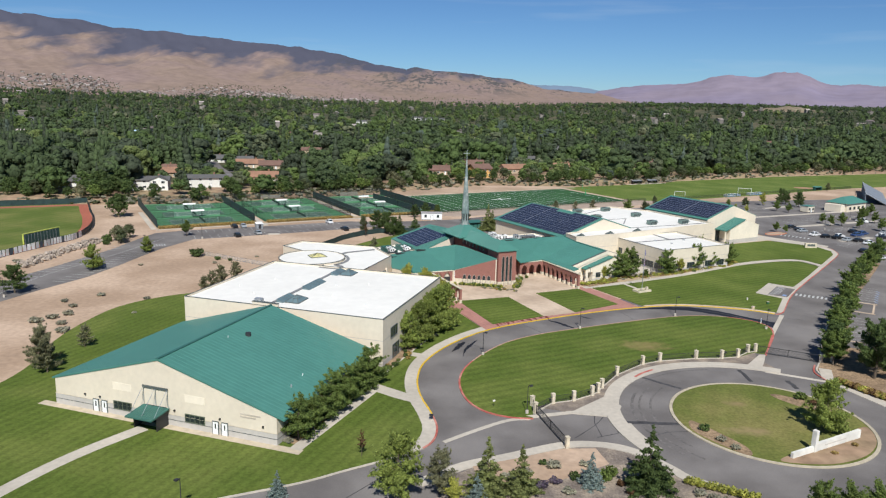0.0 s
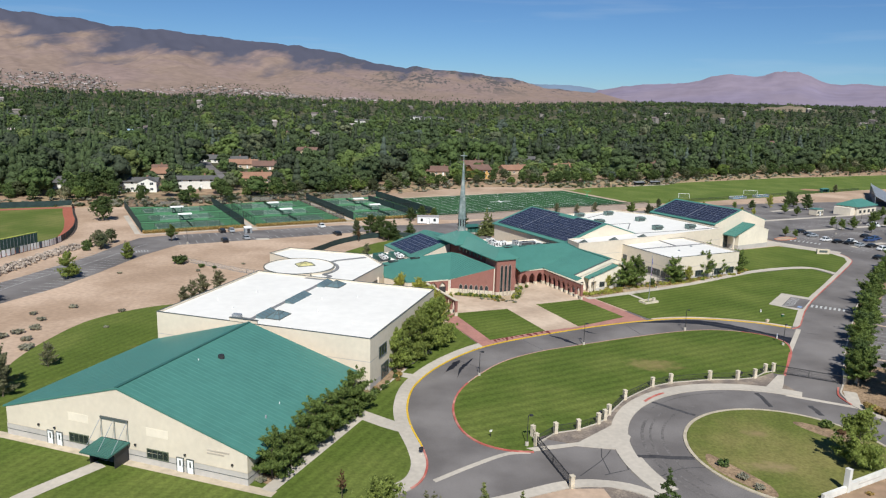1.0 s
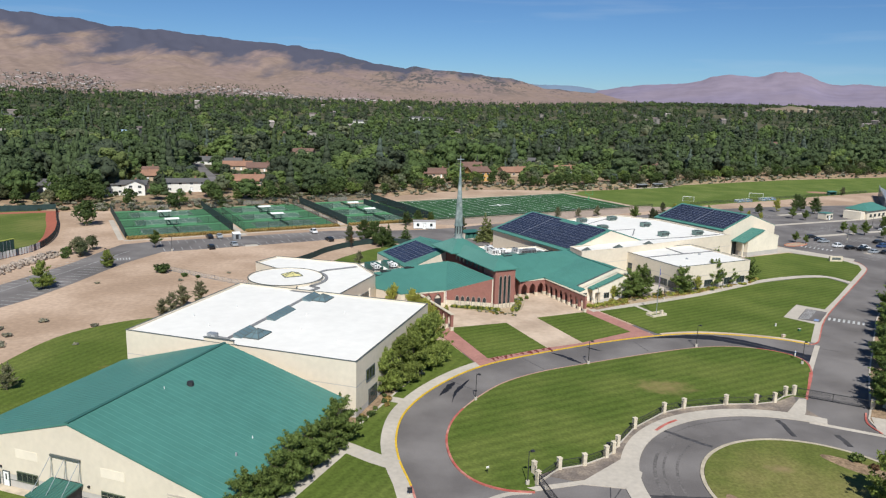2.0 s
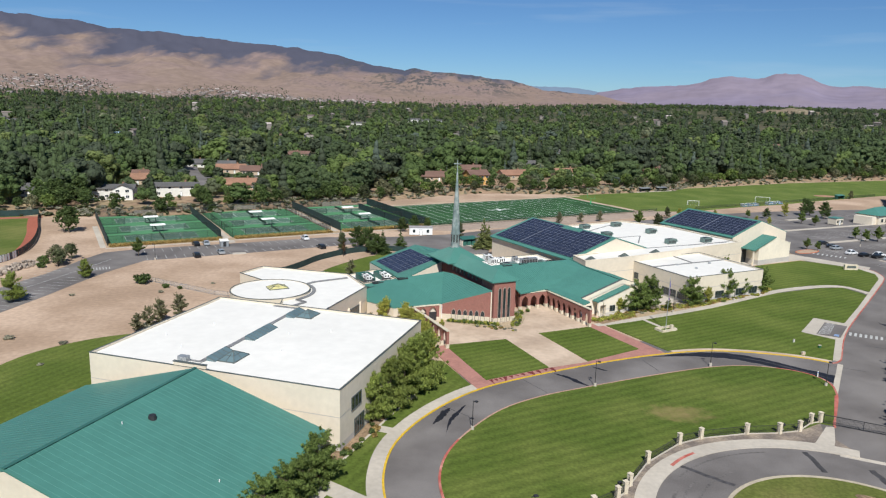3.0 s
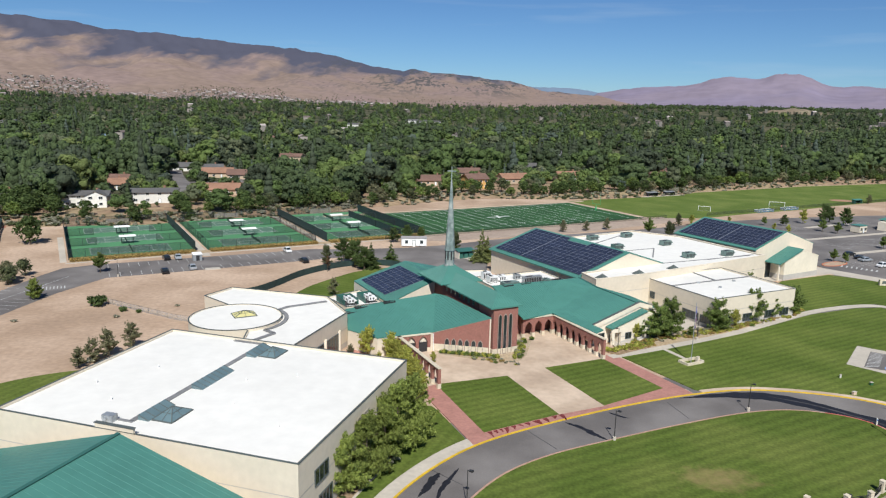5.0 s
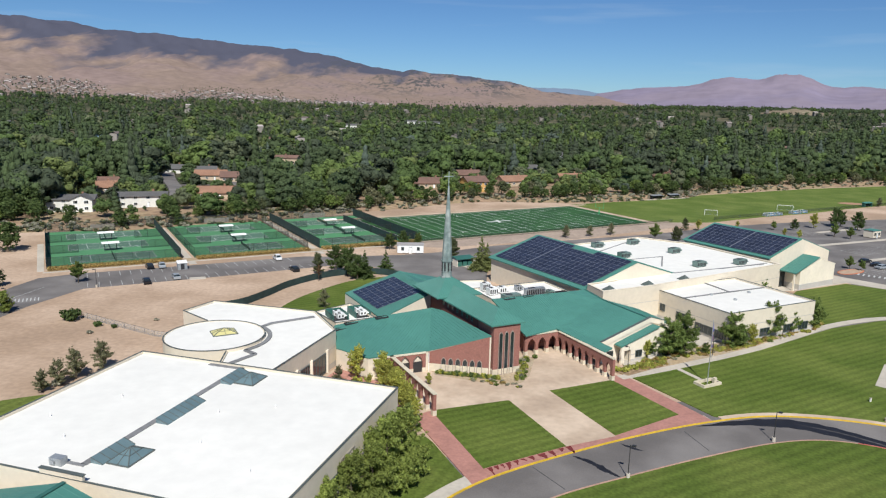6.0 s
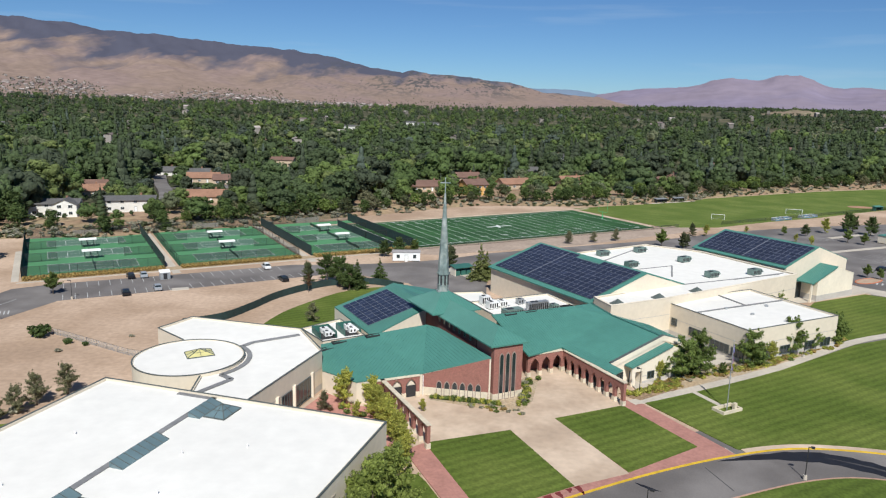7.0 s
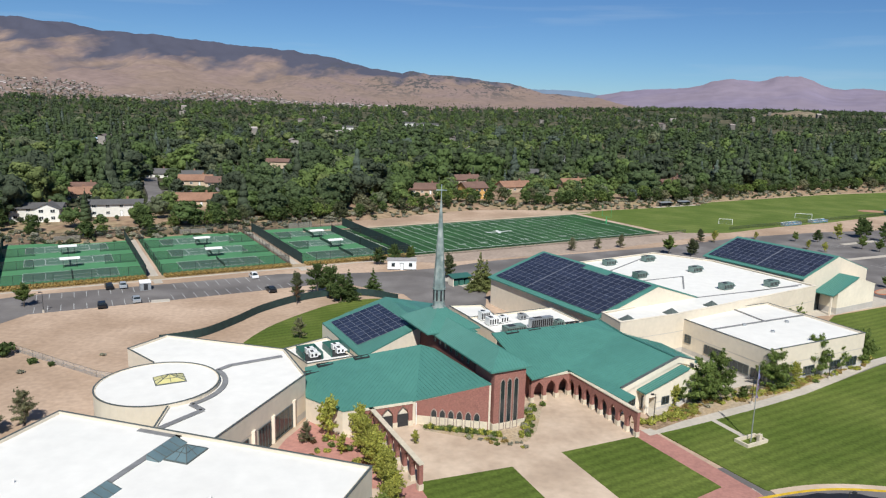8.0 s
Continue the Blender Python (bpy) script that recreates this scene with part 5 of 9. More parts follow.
# ---------------------------------------------------------------- chapel details
def lancet(parent, x, y, z, w, h, turn, name="lancet_window", depth=0.12):
    """A pointed window with a pale surround."""
    win = thing(name, x, y, z, turn)
    win.parent = parent

    def outline(w_, h_, base):
        pts = [(-w_ / 2, base), (w_ / 2, base), (w_ / 2, h_ - w_ * 0.85)]
        for i in range(1, 5):
            a = radians(60) * i / 4
            pts.append((w_ / 2 - w_ * (1 - math.cos(a)), h_ - w_ * 0.85 + w_ * math.sin(a) * 0.98))
        for i in range(3, -1, -1):
            a = radians(60) * i / 4
            pts.append((-w_ / 2 + w_ * (1 - math.cos(a)), h_ - w_ * 0.85 + w_ * math.sin(a) * 0.98))
        return pts

    def plate(pts, y0, y1):
        n = len(pts)
        return Mesh().add([(a, y0, b) for a, b in pts] + [(a, y1, b) for a, b in pts], [tuple(range(n)), tuple(range(2 * n - 1, n - 1, -1))] + [(i, (i + 1) % n, n + (i + 1) % n, n + i) for i in range(n)])

    outer, inner = outline(w + 0.24, h + 0.16, -0.08), outline(w, h, 0)
    n = len(outer)
    ring = Mesh().add([(a, -depth, b) for a, b in outer] + [(a, -depth, b) for a, b in inner] + [(a, 0.02, b) for a, b in outer] + [(a, 0.02, b) for a, b in inner], [f for i in range(n) for j in [(i + 1) % n] for f in ((i, j, n + j, n + i), (i, 2 * n + i, 2 * n + j, j), (n + i, n + j, 3 * n + j, 3 * n + i))])
    part("window_frame", ring, mat("brown_surround", (0.30, 0.235, 0.20), 0.8) if "brown_surround" not in bpy.data.materials else bpy.data.materials["brown_surround"], win)
    part("pane", plate(inner, -0.04, 0.02), GLASS, win)
    return win


def at_chapel(x, y):
    return tuple((chapel.matrix_basis.inverted() @ Vector((x, y, 0))))[:2]


front_turn = 116.9 - 90
for v in (1.35, 0.15, -1.05):
    q = at_chapel(*SP(0.08, v))
    lancet(chapel, q[0], q[1], 0.25, 0.66, 8.0, front_turn)
part("stone_plinth", Mesh().prism([p[:2] for p in C(spine(0.02, 2.9, 0), spine(0.02, -2.9, 0), spine(4, -2.9, 0), spine(4, 2.9, 0))], -0.2, 1.3, cap=True), STONE, chapel, "pale stone plinth")
# brick face of the west wing
we = Vector((14.6 - 3.2, 190.9 - 192.9, 0)).normalized()
wt = math.degrees(math.atan2(we.y, we.x))
m = Mesh()
m.add([(0, -0.12, -0.3), (11.3, -0.12, -0.3), (11.3, -0.12, 7.5), (0, -0.12, 3.75), (0, 0.1, -0.3), (11.3, 0.1, -0.3), (11.3, 0.1, 7.5), (0, 0.1, 3.75)], [(0, 1, 2, 3), (7, 6, 5, 4), (3, 2, 6, 7), (0, 3, 7, 4), (1, 5, 6, 2)])
face_ = part("brick_wall", m, BRICK, chapel, "red brick wing wall")
q = at_chapel(3.2, 192.9)
face_.matrix_basis = pose(q[0], q[1], 0, 0, 0, wt)
low_ = part("stone_plinth", Mesh().box(-0.05, 11.2, -0.2, -0.122, -0.3, 1.6), STONE, chapel, "pale stone plinth")
low_.matrix_basis = pose(q[0], q[1], 0, 0, 0, wt)
for s in (2.9, 4.23, 5.57, 6.9, 8.24, 9.57):
    p = Vector((3.2, 192.9, 0)) + we * s + Vector((we.y, -we.x, 0)) * 0.13
    a, b = at_chapel(p.x, p.y)
    lancet(chapel, a, b, 0.45, 0.78, 2.4, wt)
a, b = at_chapel(3.3, 192.6)
part("downpipe", Mesh().tube((a, b - 0.25, 0), (a, b - 0.25, 3.8), 0.07, 0.07, 6), WHITE_PAINT, chapel)
# clerestory windows
for i in range(7):
    u = 8.0 + i * 2.0
    a, b = at_chapel(*SP(u, 2.98))
    window(chapel, a, b, 8.4, 0.7, 1.1, front_turn - 90, bars=0, name="clerestory_window")
# steeple rings and openings
part("steeple_ring", Mesh().tube((sx, sy, 12.9), (sx, sy, 13.2), 1.3, 1.3, 8).tube((sx, sy, 16.4), (sx, sy, 16.7), 1.25, 1.25, 8).tube((sx, sy, 14.2), (sx, sy, 14.3), 1.15, 1.15, 8), STEEPLE, chapel)
lou = Mesh()
for i in range(8):
    a = math.tau * (i + 0.5) / 8
    x, y = sx + 1.0 * math.cos(a), sy + 1.0 * math.sin(a)
    lou.tube((x, y, 14.4), (x, y, 16.3), 0.22, 0.22, 4)
part("louvre", lou, DARK_METAL, chapel)


# arcade
def arcade(parent, x, y, length, turn, bays, z_top=4.2, thick=0.55, pier=0.62, label=""):
    """A brick wall of pointed arches on pale stone bases."""
    a = thing("arcade", x, y, 0, turn)
    a.parent = parent
    bw = length / bays
    brick = Mesh()
    for i in range(bays):
        c, w = (i + 0.5) * bw, bw - pier
        s0 = 1.9
        pts = [(c - w / 2, s0)]
        for j in range(1, 6):
            g = radians(62) * j / 5
            pts.append((c - w / 2 + w * (1 - math.cos(g)), s0 + w * math.sin(g) * 0.95))
        half = [p for p in pts if p[0] < c] + [(c, pts[-1][1] + 0.05)]
        full = half + [(2 * c - p[0], p[1]) for p in half[-2::-1]]
        for p, q2 in zip(full, full[1:]):
            brick.add([(p[0], y_, z_) for y_ in (-thick / 2, thick / 2) for z_ in (p[1], z_top)] + [(q2[0], y_, z_) for y_ in (-thick / 2, thick / 2) for z_ in (q2[1], z_top)], [(0, 4, 5, 1), (2, 3, 7, 6), (0, 2, 6, 4), (1, 5, 7, 3)])
    for i in range(bays + 1):
        c = i * bw
        brick.box(c - pier / 2, c + pier / 2, -thick / 2, thick / 2, 1.0, z_top)
        part("pier_base", Mesh().box(c - pier / 2 - 0.06, c + pier / 2 + 0.06, -thick / 2 - 0.06, thick / 2 + 0.06, -0.2, 1.0), STONE, a, "pale stone pier base")
    part("arch_wall", brick, BRICK, a, "red brick pointed arches")
    part("coping", Mesh().box(-0.4, length + 0.4, -thick / 2 - 0.1, thick / 2 + 0.1, z_top + 0.003, z_top + 0.16), STONE, a, "pale stone coping")
    return a


p = at_chapel(22.3, 202.3)
arcade(chapel, p[0], p[1], 7.6, 27.7, 3)
p = at_chapel(29.2, 206.0)
arcade(chapel, p[0], p[1], 17.6, -64.4, 8)
p = at_chapel(-4.6, 189.2)
arcade(chapel, p[0], p[1], 7.6, 23.8, 3, 3.75)
p = at_chapel(-3.4, 189.8)
arcade(chapel, p[0], p[1], 18.4, -64.4, 7, 3.75)
for k_ in range(3):
    a, b = at_chapel(*run(23.8, -4.6, 189.2)(7.6 * (k_ + 0.5) / 3, -0.06))
    gate_ = part("dark_gate", Mesh().box(-0.9, 0.9, -0.05, 0.05, 0, 2.2), DARK_METAL, chapel, "dark gate behind the arch")
    gate_.matrix_basis = pose(a, b, 0, 0, 0, 23.8)
# back wall and lean-to of the cloister
roof_plane(chapel, C((28.9, 206.4, 4.62), (35.9, 193.4, 4.35), (37.6, 194.6, 4.75), (30.6, 207.6, 5.0)), (0.86, 0.5, 0.3), name="cloister_roof")
# gable front of the east wing
m = Mesh()
gt = 29.3
gable = thing("gable_front", *at_chapel(34.52, 197.82), 0, gt)
gable.parent = chapel


def rake(u):           # top of the raking parapet
    return 4.45 + (u - 2.2) * 0.2725 if u <= 14.6 else 7.83 - (u - 14.6) * 0.3


def raked(u0, u1, y0, y1, low, high, rise):
    """A wall piece between u0 and u1 whose top follows the rake."""
    return Mesh().add([(u, y, z) for y in (y0, y1) for u, z in ((u0, low), (u1, high), (u1, high + rise[1]), (u0, low + rise[0]))], [(0, 1, 2, 3), (7, 6, 5, 4), (3, 2, 6, 7), (0, 3, 7, 4), (1, 5, 6, 2), (0, 4, 5, 1)])


part("gable_wall", raked(2.2, 14.6, -0.12, 0.12, -0.3, -0.3, (rake(2.2) + 0.28, rake(14.6) + 0.28)), CREAM_LIGHT, gable, "pale stucco gable wall")
part("gable_wall", raked(14.602, 18.2, -0.12, 0.12, -0.3, -0.3, (rake(14.6) + 0.28, rake(18.2) + 0.28)), CREAM_LIGHT, gable, "pale stucco gable wall")
for u0, u1 in ((2.0, 14.6), (14.602, 18.4)):
    part("rake_board", raked(u0, u1, -0.34, -0.124, rake(u0) - 1.0, rake(u1) - 1.0, (1.05, 1.05)), CREAM_LIGHT, gable, "pale raking fascia")
    part("coping", raked(u0, u1, -0.38, 0.16, rake(u0) + 0.054, rake(u1) + 0.054, (0.09, 0.09)), DARK_TRIM, gable, "thin dark coping")
rp = [(5.3, -2.3, 3.75), (5.3, -0.36, 3.75), (15.2, -0.36, 6.5), (15.2, -2.3, 6.5)]
part("porch_roof", Mesh().slab(rp, 0.25), TEAL, gable, "green metal porch roof")
# darker trim colour paints the ribs' shade
part("seam", seams(rp, (1, 0, 0.28)), TEAL_TRIM, gable)
part("porch_wall", raked(8.2, 15.0, -2.0, -0.13, -0.3, -0.3, (4.55, 6.45)), CREAM_LIGHT, gable)
part("porch_wall", raked(15.002, 18.2, -2.0, -0.13, -0.3, -0.3, (6.45, 5.6)), CREAM_LIGHT, gable)
part("porch_post", raked(5.6, 6.4, -2.1, -1.7, -0.3, -0.3, (3.85, 4.05)), CREAM_LIGHT, gable)
part("lintel", raked(6.402, 8.198, -2.05, -1.75, 2.6, 2.6, (1.2, 1.7)), CREAM_LIGHT, gable)
door(gable, 7.3, -0.16, lite=False)
window(gable, 4.4, -0.16, 0.9, 1.7, 1.4, 0, bars=1)
for u in (10.2, 13.2, 16.4):
    window(gable, u, -2.04, 0.9, 1.7, 1.4, 0, bars=1)
for u0, u1, y in ((2.2, 5.55, -0.17), (8.2, 18.2, -2.05)):
    part("base_course", Mesh().box(u0, u1, y, y + 0.046, -0.3, 0.62), GREY_BAND, gable, "grey block base")
    part("base_course", Mesh().box(u0, u1, y + 0.01, y + 0.046, 1.5, 1.62), GREY_BAND, gable, "grey block band")


# plant on the flat roofs
UNIT_GREEN = mat("weathered_green_grey", (0.17, 0.24, 0.215), 0.6, metal=0.2, grain=1.5, vary=0.2)


def roof_unit(x, y, z, w, d_, h, turn, label="grey rooftop air unit", duct=True, material=GALVANISED):
    u = thing("air_unit", x, y, z, turn, label, "air conditioner", "rooftop air units")
    part("kerb_frame", Mesh().box(-w / 2 + .1, w / 2 - .1, -d_ / 2 + .1, d_ / 2 - .1, 0, 0.15), DARK_METAL, u)
    part("cabinet", Mesh().box(-w / 2, w / 2, -d_ / 2, d_ / 2, 0.15, h).box(-w / 2 - 0.04, w / 2 + 0.04, -d_ / 2 - 0.04, d_ / 2 + 0.04, h, h + 0.06), material, u)
    part("hood", Mesh().add([(w / 2, -d_ / 2, h * .95), (w / 2, d_ / 2, h * .95), (w / 2 + 0.75, d_ / 2, h * 0.5), (w / 2 + 0.75, -d_ / 2, h * 0.5), (w / 2, -d_ / 2, h * .4), (w / 2, d_ / 2, h * .4)], [(0, 1, 2, 3), (0, 3, 4), (1, 5, 2), (3, 2, 5, 4)]), material, u)
    slots = Mesh()
    n = max(2, int(w / 0.5))
    for i in range(n):
        a = -w / 2 + w * (i + 0.5) / n
        slots.box(a - 0.17, a + 0.17, -d_ / 2 - 0.03, -d_ / 2, 0.35, h - 0.25)
    part("louvre", slots, DARK_METAL, u)
    part("fan_grille", Mesh().box(-w / 3, 0, -d_ * 0.3, d_ * 0.3, h + 0.06, h + 0.16), DARK_METAL, u)
    if duct:
        part("duct", Mesh().box(-w / 2 - 0.7, -w / 2, -d_ / 4, d_ / 4, 0.1, h * 0.7), material, u)
    return u


for x, y in ((72.3, 270.2), (73.5, 252.6), (85.9, 256.6), (51.3, 276.0), (63.4, 282.3), (55.8, 262.2)):
    roof_unit(x, y, 8.07, 3.2, 1.9, 1.45, 30, "greenish grey rooftop air unit", False, UNIT_GREEN)


def roof_pyramid(parent, x, y, z, r, turn):
    conv = parent.matrix_basis.inverted()
    m = Mesh()
    m.add([(-r, -r, 0.2), (r, -r, 0.2), (r, r, 0.2), (-r, r, 0.2), (0, 0, r * 1.05)], [(0, 1, 4), (1, 2, 4), (2, 3, 4), (3, 0, 4)])
    m.box(-r - .1, r + .1, -r - .1, r + .1, 0, 0.2)
    t = turned(m, x, y, turn)
    t.v = [tuple(conv @ Vector((p[0], p[1], p[2] + z))) for p in t.v]
    part("skylight", t, mat("smoked_skylight", (0.10, 0.12, 0.11), 0.3) if "smoked_skylight" not in bpy.data.materials else bpy.data.materials["smoked_skylight"], parent, "small smoked pyramid skylight")


middle = bpy.data.objects["middle_block"]
for x, y in ((43.6, 225.0), (54.0, 230.6), (64.6, 237.2)):
    roof_pyramid(middle, x, y, 8.07, 1.15, 30)
MM = middle.matrix_basis.inverted()
lines = Mesh()
for a, b in (((56, 258.8), (67.3, 264.5)), ((78.1, 250.1), (94.2, 258.7)), ((63.4, 243.7), (92.6, 257.2)), ((67.3, 264.5), (63.4, 243.7 + 8)), ((45, 262), (66, 290))):
    lines.bar(MM @ Vector((*a, 8.06)), MM @ Vector((*b, 8.06)), 0.35, 0.12)
part("roof_joint", lines, bpy.data.materials["grey_flashing"], middle, "grey flashing strips")
wing = bpy.data.objects["classroom_wing"]
WM = wing.matrix_basis.inverted()
lines = Mesh()
for a, b in (((60.4, 224.6), (84.4, 236.6)), ((70.6, 239.6), (73.4, 231.4))):
    lines.bar(WM @ Vector((*a, 6.66)), WM @ Vector((*b, 6.66)), 0.4, 0.2)
part("roof_joint", lines, bpy.data.materials["grey_flashing"], wing, "grey flashing strips")
for x, y in ((72, 224), (78, 231), (68, 228)):
    q = WM @ Vector((x, y, 6.66))
    part("roof_vent", Mesh().box(q.x - 0.3, q.x + 0.3, q.y - 0.3, q.y + 0.3, q.z, q.z + 0.4), GALVANISED, wing)
ld = Vector((66.2 - 55.6, 211.8 - 232.4, 0)).normalized()
for s, w, z, h_ in ((10.4, 4.4, 1.6, 1.9), (3.8, 1.6, 2.4, 1.7), (16.5, 5.0, 0.8, 1.9), (21, 3.0, 0.8, 1.8)):
    q = WM @ Vector((55.6 + ld.x * s - 0.05, 232.4 + ld.y * s - 0.03, 0))
    window(wing, q.x, q.y, z, w, h_, math.degrees(math.atan2(ld.y, ld.x)), bars=3)
fd = Vector((90.2 - 66.2, 224.0 - 211.8, 0)).normalized()
for s in (4.0, 11.0, 18.5, 23.5):
    q = WM @ Vector((66.2 + fd.x * s + 0.03, 211.8 + fd.y * s - 0.06, 0))
    window(wing, q.x, q.y, 0.8, 3.0, 1.8, math.degrees(math.atan2(fd.y, fd.x)), bars=2)

# flat plant roofs beside the chapel
flat_block("plant_block", [(-20.7, 209.6), (-14.2, 216.4), (-8.0, 206.4), (-15.3, 202.2)], 6.0, "low cream plant block with a white flat roof", band=False)
def plant_well(x, y, w, d_, z, turn):
    """A green screen round two white air units."""
    t = thing("plant_screen", x, y, z, turn, "green metal screen round rooftop plant", "plant screen")
    part("screen_wall", Mesh().box(-w / 2, w / 2, d_ / 2 - 0.1, d_ / 2, 0, 1.3), TEAL_TRIM, t)
    part("screen_wall", Mesh().box(-w / 2, -w / 2 + 0.1, -d_ / 2, d_ / 2 - 0.102, 0, 1.3), TEAL_TRIM, t)
    part("screen_wall", Mesh().box(w / 2 - 0.1, w / 2, -d_ / 2, d_ / 2 - 0.102, 0, 1.3), TEAL_TRIM, t)
    # added dark sheet: paints the shade on the white roof inside the screen
    part("grating", Mesh().box(-w / 2 + 0.15, w / 2 - 0.15, -d_ / 2, d_ / 2 - 0.15, 0.0, 0.06), DARK_METAL, t, "dark sheet in place of the shade on the roof")
    for k_ in (-0.22, 0.2):
        a, b = run(turn, x, y)(0.1 * w, k_ * d_)
        roof_unit(a, b, z + 0.07, 1.4, 1.1, 1.05, turn, "small white rooftop air unit", False, WHITE_PAINT)


plant_well(-15.8, 206.9, 3.3, 5.0, 5.67, 28)
plant_well(-11.6, 209.4, 3.3, 5.0, 5.67, 28)
flat_block("plant_block", [(12.4, 230), (17.4, 219.4), (35.4, 229.4), (30.8, 239)], 6.4, "low cream plant block with a white flat roof", band=False)
for x, y, w, d_, h_, m_, text in ((26.6, 225.6, 5.0, 1.2, 2.0, GALVANISED, "long grey louvred rooftop air unit"), (20.9, 221.4, 4.2, 2.0, 1.5, UNIT_GREEN, "greenish grey rooftop air unit"), (30.2, 226.4, 1.6, 1.6, 1.3, UNIT_GREEN, "greenish grey rooftop air unit"), (17.0, 226.4, 2.2, 1.8, 1.6, WHITE_PAINT, "white rooftop air unit"), (19.4, 228.2, 1.8, 1.4, 1.4, WHITE_PAINT, "white rooftop air unit"), (23.4, 230.6, 1.4, 1.2, 1.2, GALVANISED, "grey rooftop air unit"), (15.6, 229.6, 2, 1.4, 1.9, WHITE_PAINT, "white rooftop air unit")):
    roof_unit(x, y, 6.07, w, d_, h_, 28, text, False, m_)
flat_block("boiler_house", [(8.6, 245.5), (14.6, 233.5), (19.4, 236), (16.2, 247)], 4.4, "small sandy plant house behind the chapel", base=0, band=False)
# dark skylight-like dormer frames on the roof edges
for x, y, z in ((19.8, 214.4, 8.3), (24.0, 216.6, 8.3), (28.6, 218.8, 8.2), (32.0, 221.2, 8.3), (-12.2, 201.2, 6.2), (-6.4, 203.2, 6.9), (-14.2, 199.0, 5.6)):
    q = at_chapel(x, y)
    t = thing("snow_guard", q[0], q[1], z, 28)
    t.parent = chapel
    part("guard_frame", Mesh().box(-1.3, 1.3, -0.5, -0.44, 0.0, 0.3).box(-1.3, 1.3, 0.44, 0.5, 0.0, 0.3).box(-1.3, -1.22, -0.44, 0.44, 0.0, 0.3).box(1.22, 1.3, -0.44, 0.44, 0.0, 0.3).box(-0.04, 0.04, -0.44, 0.44, 0.0, 0.28), DARK_METAL, t)

# vestibule of the theatre
VX, VW = 7.0, 16.0
vest = thing("vestibule", VX, -4.8, 0, 0)
vest.parent = theatre
part("wall", Mesh().add([(u, v, z) for v in (0, 4.8) for u, z in ((0, -0.3), (VW, -0.3), (VW, 6.2), (VW * 0.5, 8.6), (0, 5.6))], [(0, 1, 2, 3, 4), (5, 0, 4, 9), (1, 6, 7, 2)]), CREAM_LIGHT, vest)
rp = [(-2.6, -0.4, 5.2), (VW * 0.48, -0.4, 8.9), (VW * 0.48, 4.8, 8.9), (-2.6, 4.8, 5.2)]
part("porch_roof", Mesh().slab(rp, 0.25), TEAL, vest, "green metal porch roof")
# darker trim colour paints the ribs' shade
part("seam", seams(rp, (1, 0, 0.35)), TEAL_TRIM, vest)
part("roof", Mesh().slab([(VW * 0.48, -0.05, 8.75), (VW + 0.2, -0.05, 6.25), (VW + 0.2, 4.8, 6.25), (VW * 0.48, 4.8, 8.75)], 0.2), CREAM_LIGHT, vest)
part("base_course", Mesh().box(-0.05, VW + 0.05, -0.06, 4.8, -0.3, 1.6), GREY_BAND, vest, "grey block base")
part("porch_post", Mesh().box(-2.5, -2.1, 0.0, 0.4, -0.3, 5.2), CREAM_LIGHT, vest)
part("porch_recess", Mesh().box(-2.1, -0.1, 4.55, 4.78, 0, 4.5), GLASS, vest, "dark glazed doors")


# ---------------------------------------------------------------- trees
def leaf_cloud(lobes, count, size, rng, flat=0.55, inner=0.55, corners=4):
    """Small leaf clumps, bent four-cornered ones or three-cornered ones, spread through ellipsoid lobes (x, y, z, rx, ry, rz)."""
    L = np.array(lobes, float)
    vol = (L[:, 3] * L[:, 4] * L[:, 5]) ** 0.72
    pick = rng.choice(len(L), count, p=vol / vol.sum())
    d = rng.normal(size=(count, 3))
    d /= np.linalg.norm(d, axis=1)[:, None]
    rad = inner + (1 - inner) * rng.random(count) ** 0.6
    rad += rng.normal(size=count) * 0.06
    c = L[pick, :3] + d * L[pick, 3:] * rad[:, None]
    nrm = d + rng.normal(size=(count, 3)) * flat + np.array([0, 0, 0.35])
    nrm /= np.linalg.norm(nrm, axis=1)[:, None]
    a = np.cross(nrm, rng.normal(size=(count, 3)))
    a /= np.linalg.norm(a, axis=1)[:, None]
    b = np.cross(nrm, a)
    s = size * (0.6 + 0.8 * rng.random(count))[:, None]
    k = 0.35 * s * nrm
    if corners == 3:
        return np.stack([c - a * s - b * s * 0.6, c + a * s - b * s * 0.6, c + b * s * 1.1 - k], 1).reshape(-1, 3)
    return np.stack([c - a * s, c - b * s * 0.7 - k, c + a * s, c + b * s * 0.7 - k], 1).reshape(-1, 3)


def cloud_mesh(name, verts, material, corners=4):
    me = bpy.data.meshes.new(name)
    n = len(verts) // corners
    me.vertices.add(len(verts))
    me.vertices.foreach_set("co", verts.astype(np.float32).ravel())
    me.loops.add(corners * n)
    me.loops.foreach_set("vertex_index", np.arange(corners * n, dtype=np.int32))
    me.polygons.add(n)
    me.polygons.foreach_set("loop_start", np.arange(0, corners * n, corners, dtype=np.int32))
    me.update(calc_edges=True)
    me.materials.append(material)
    return me


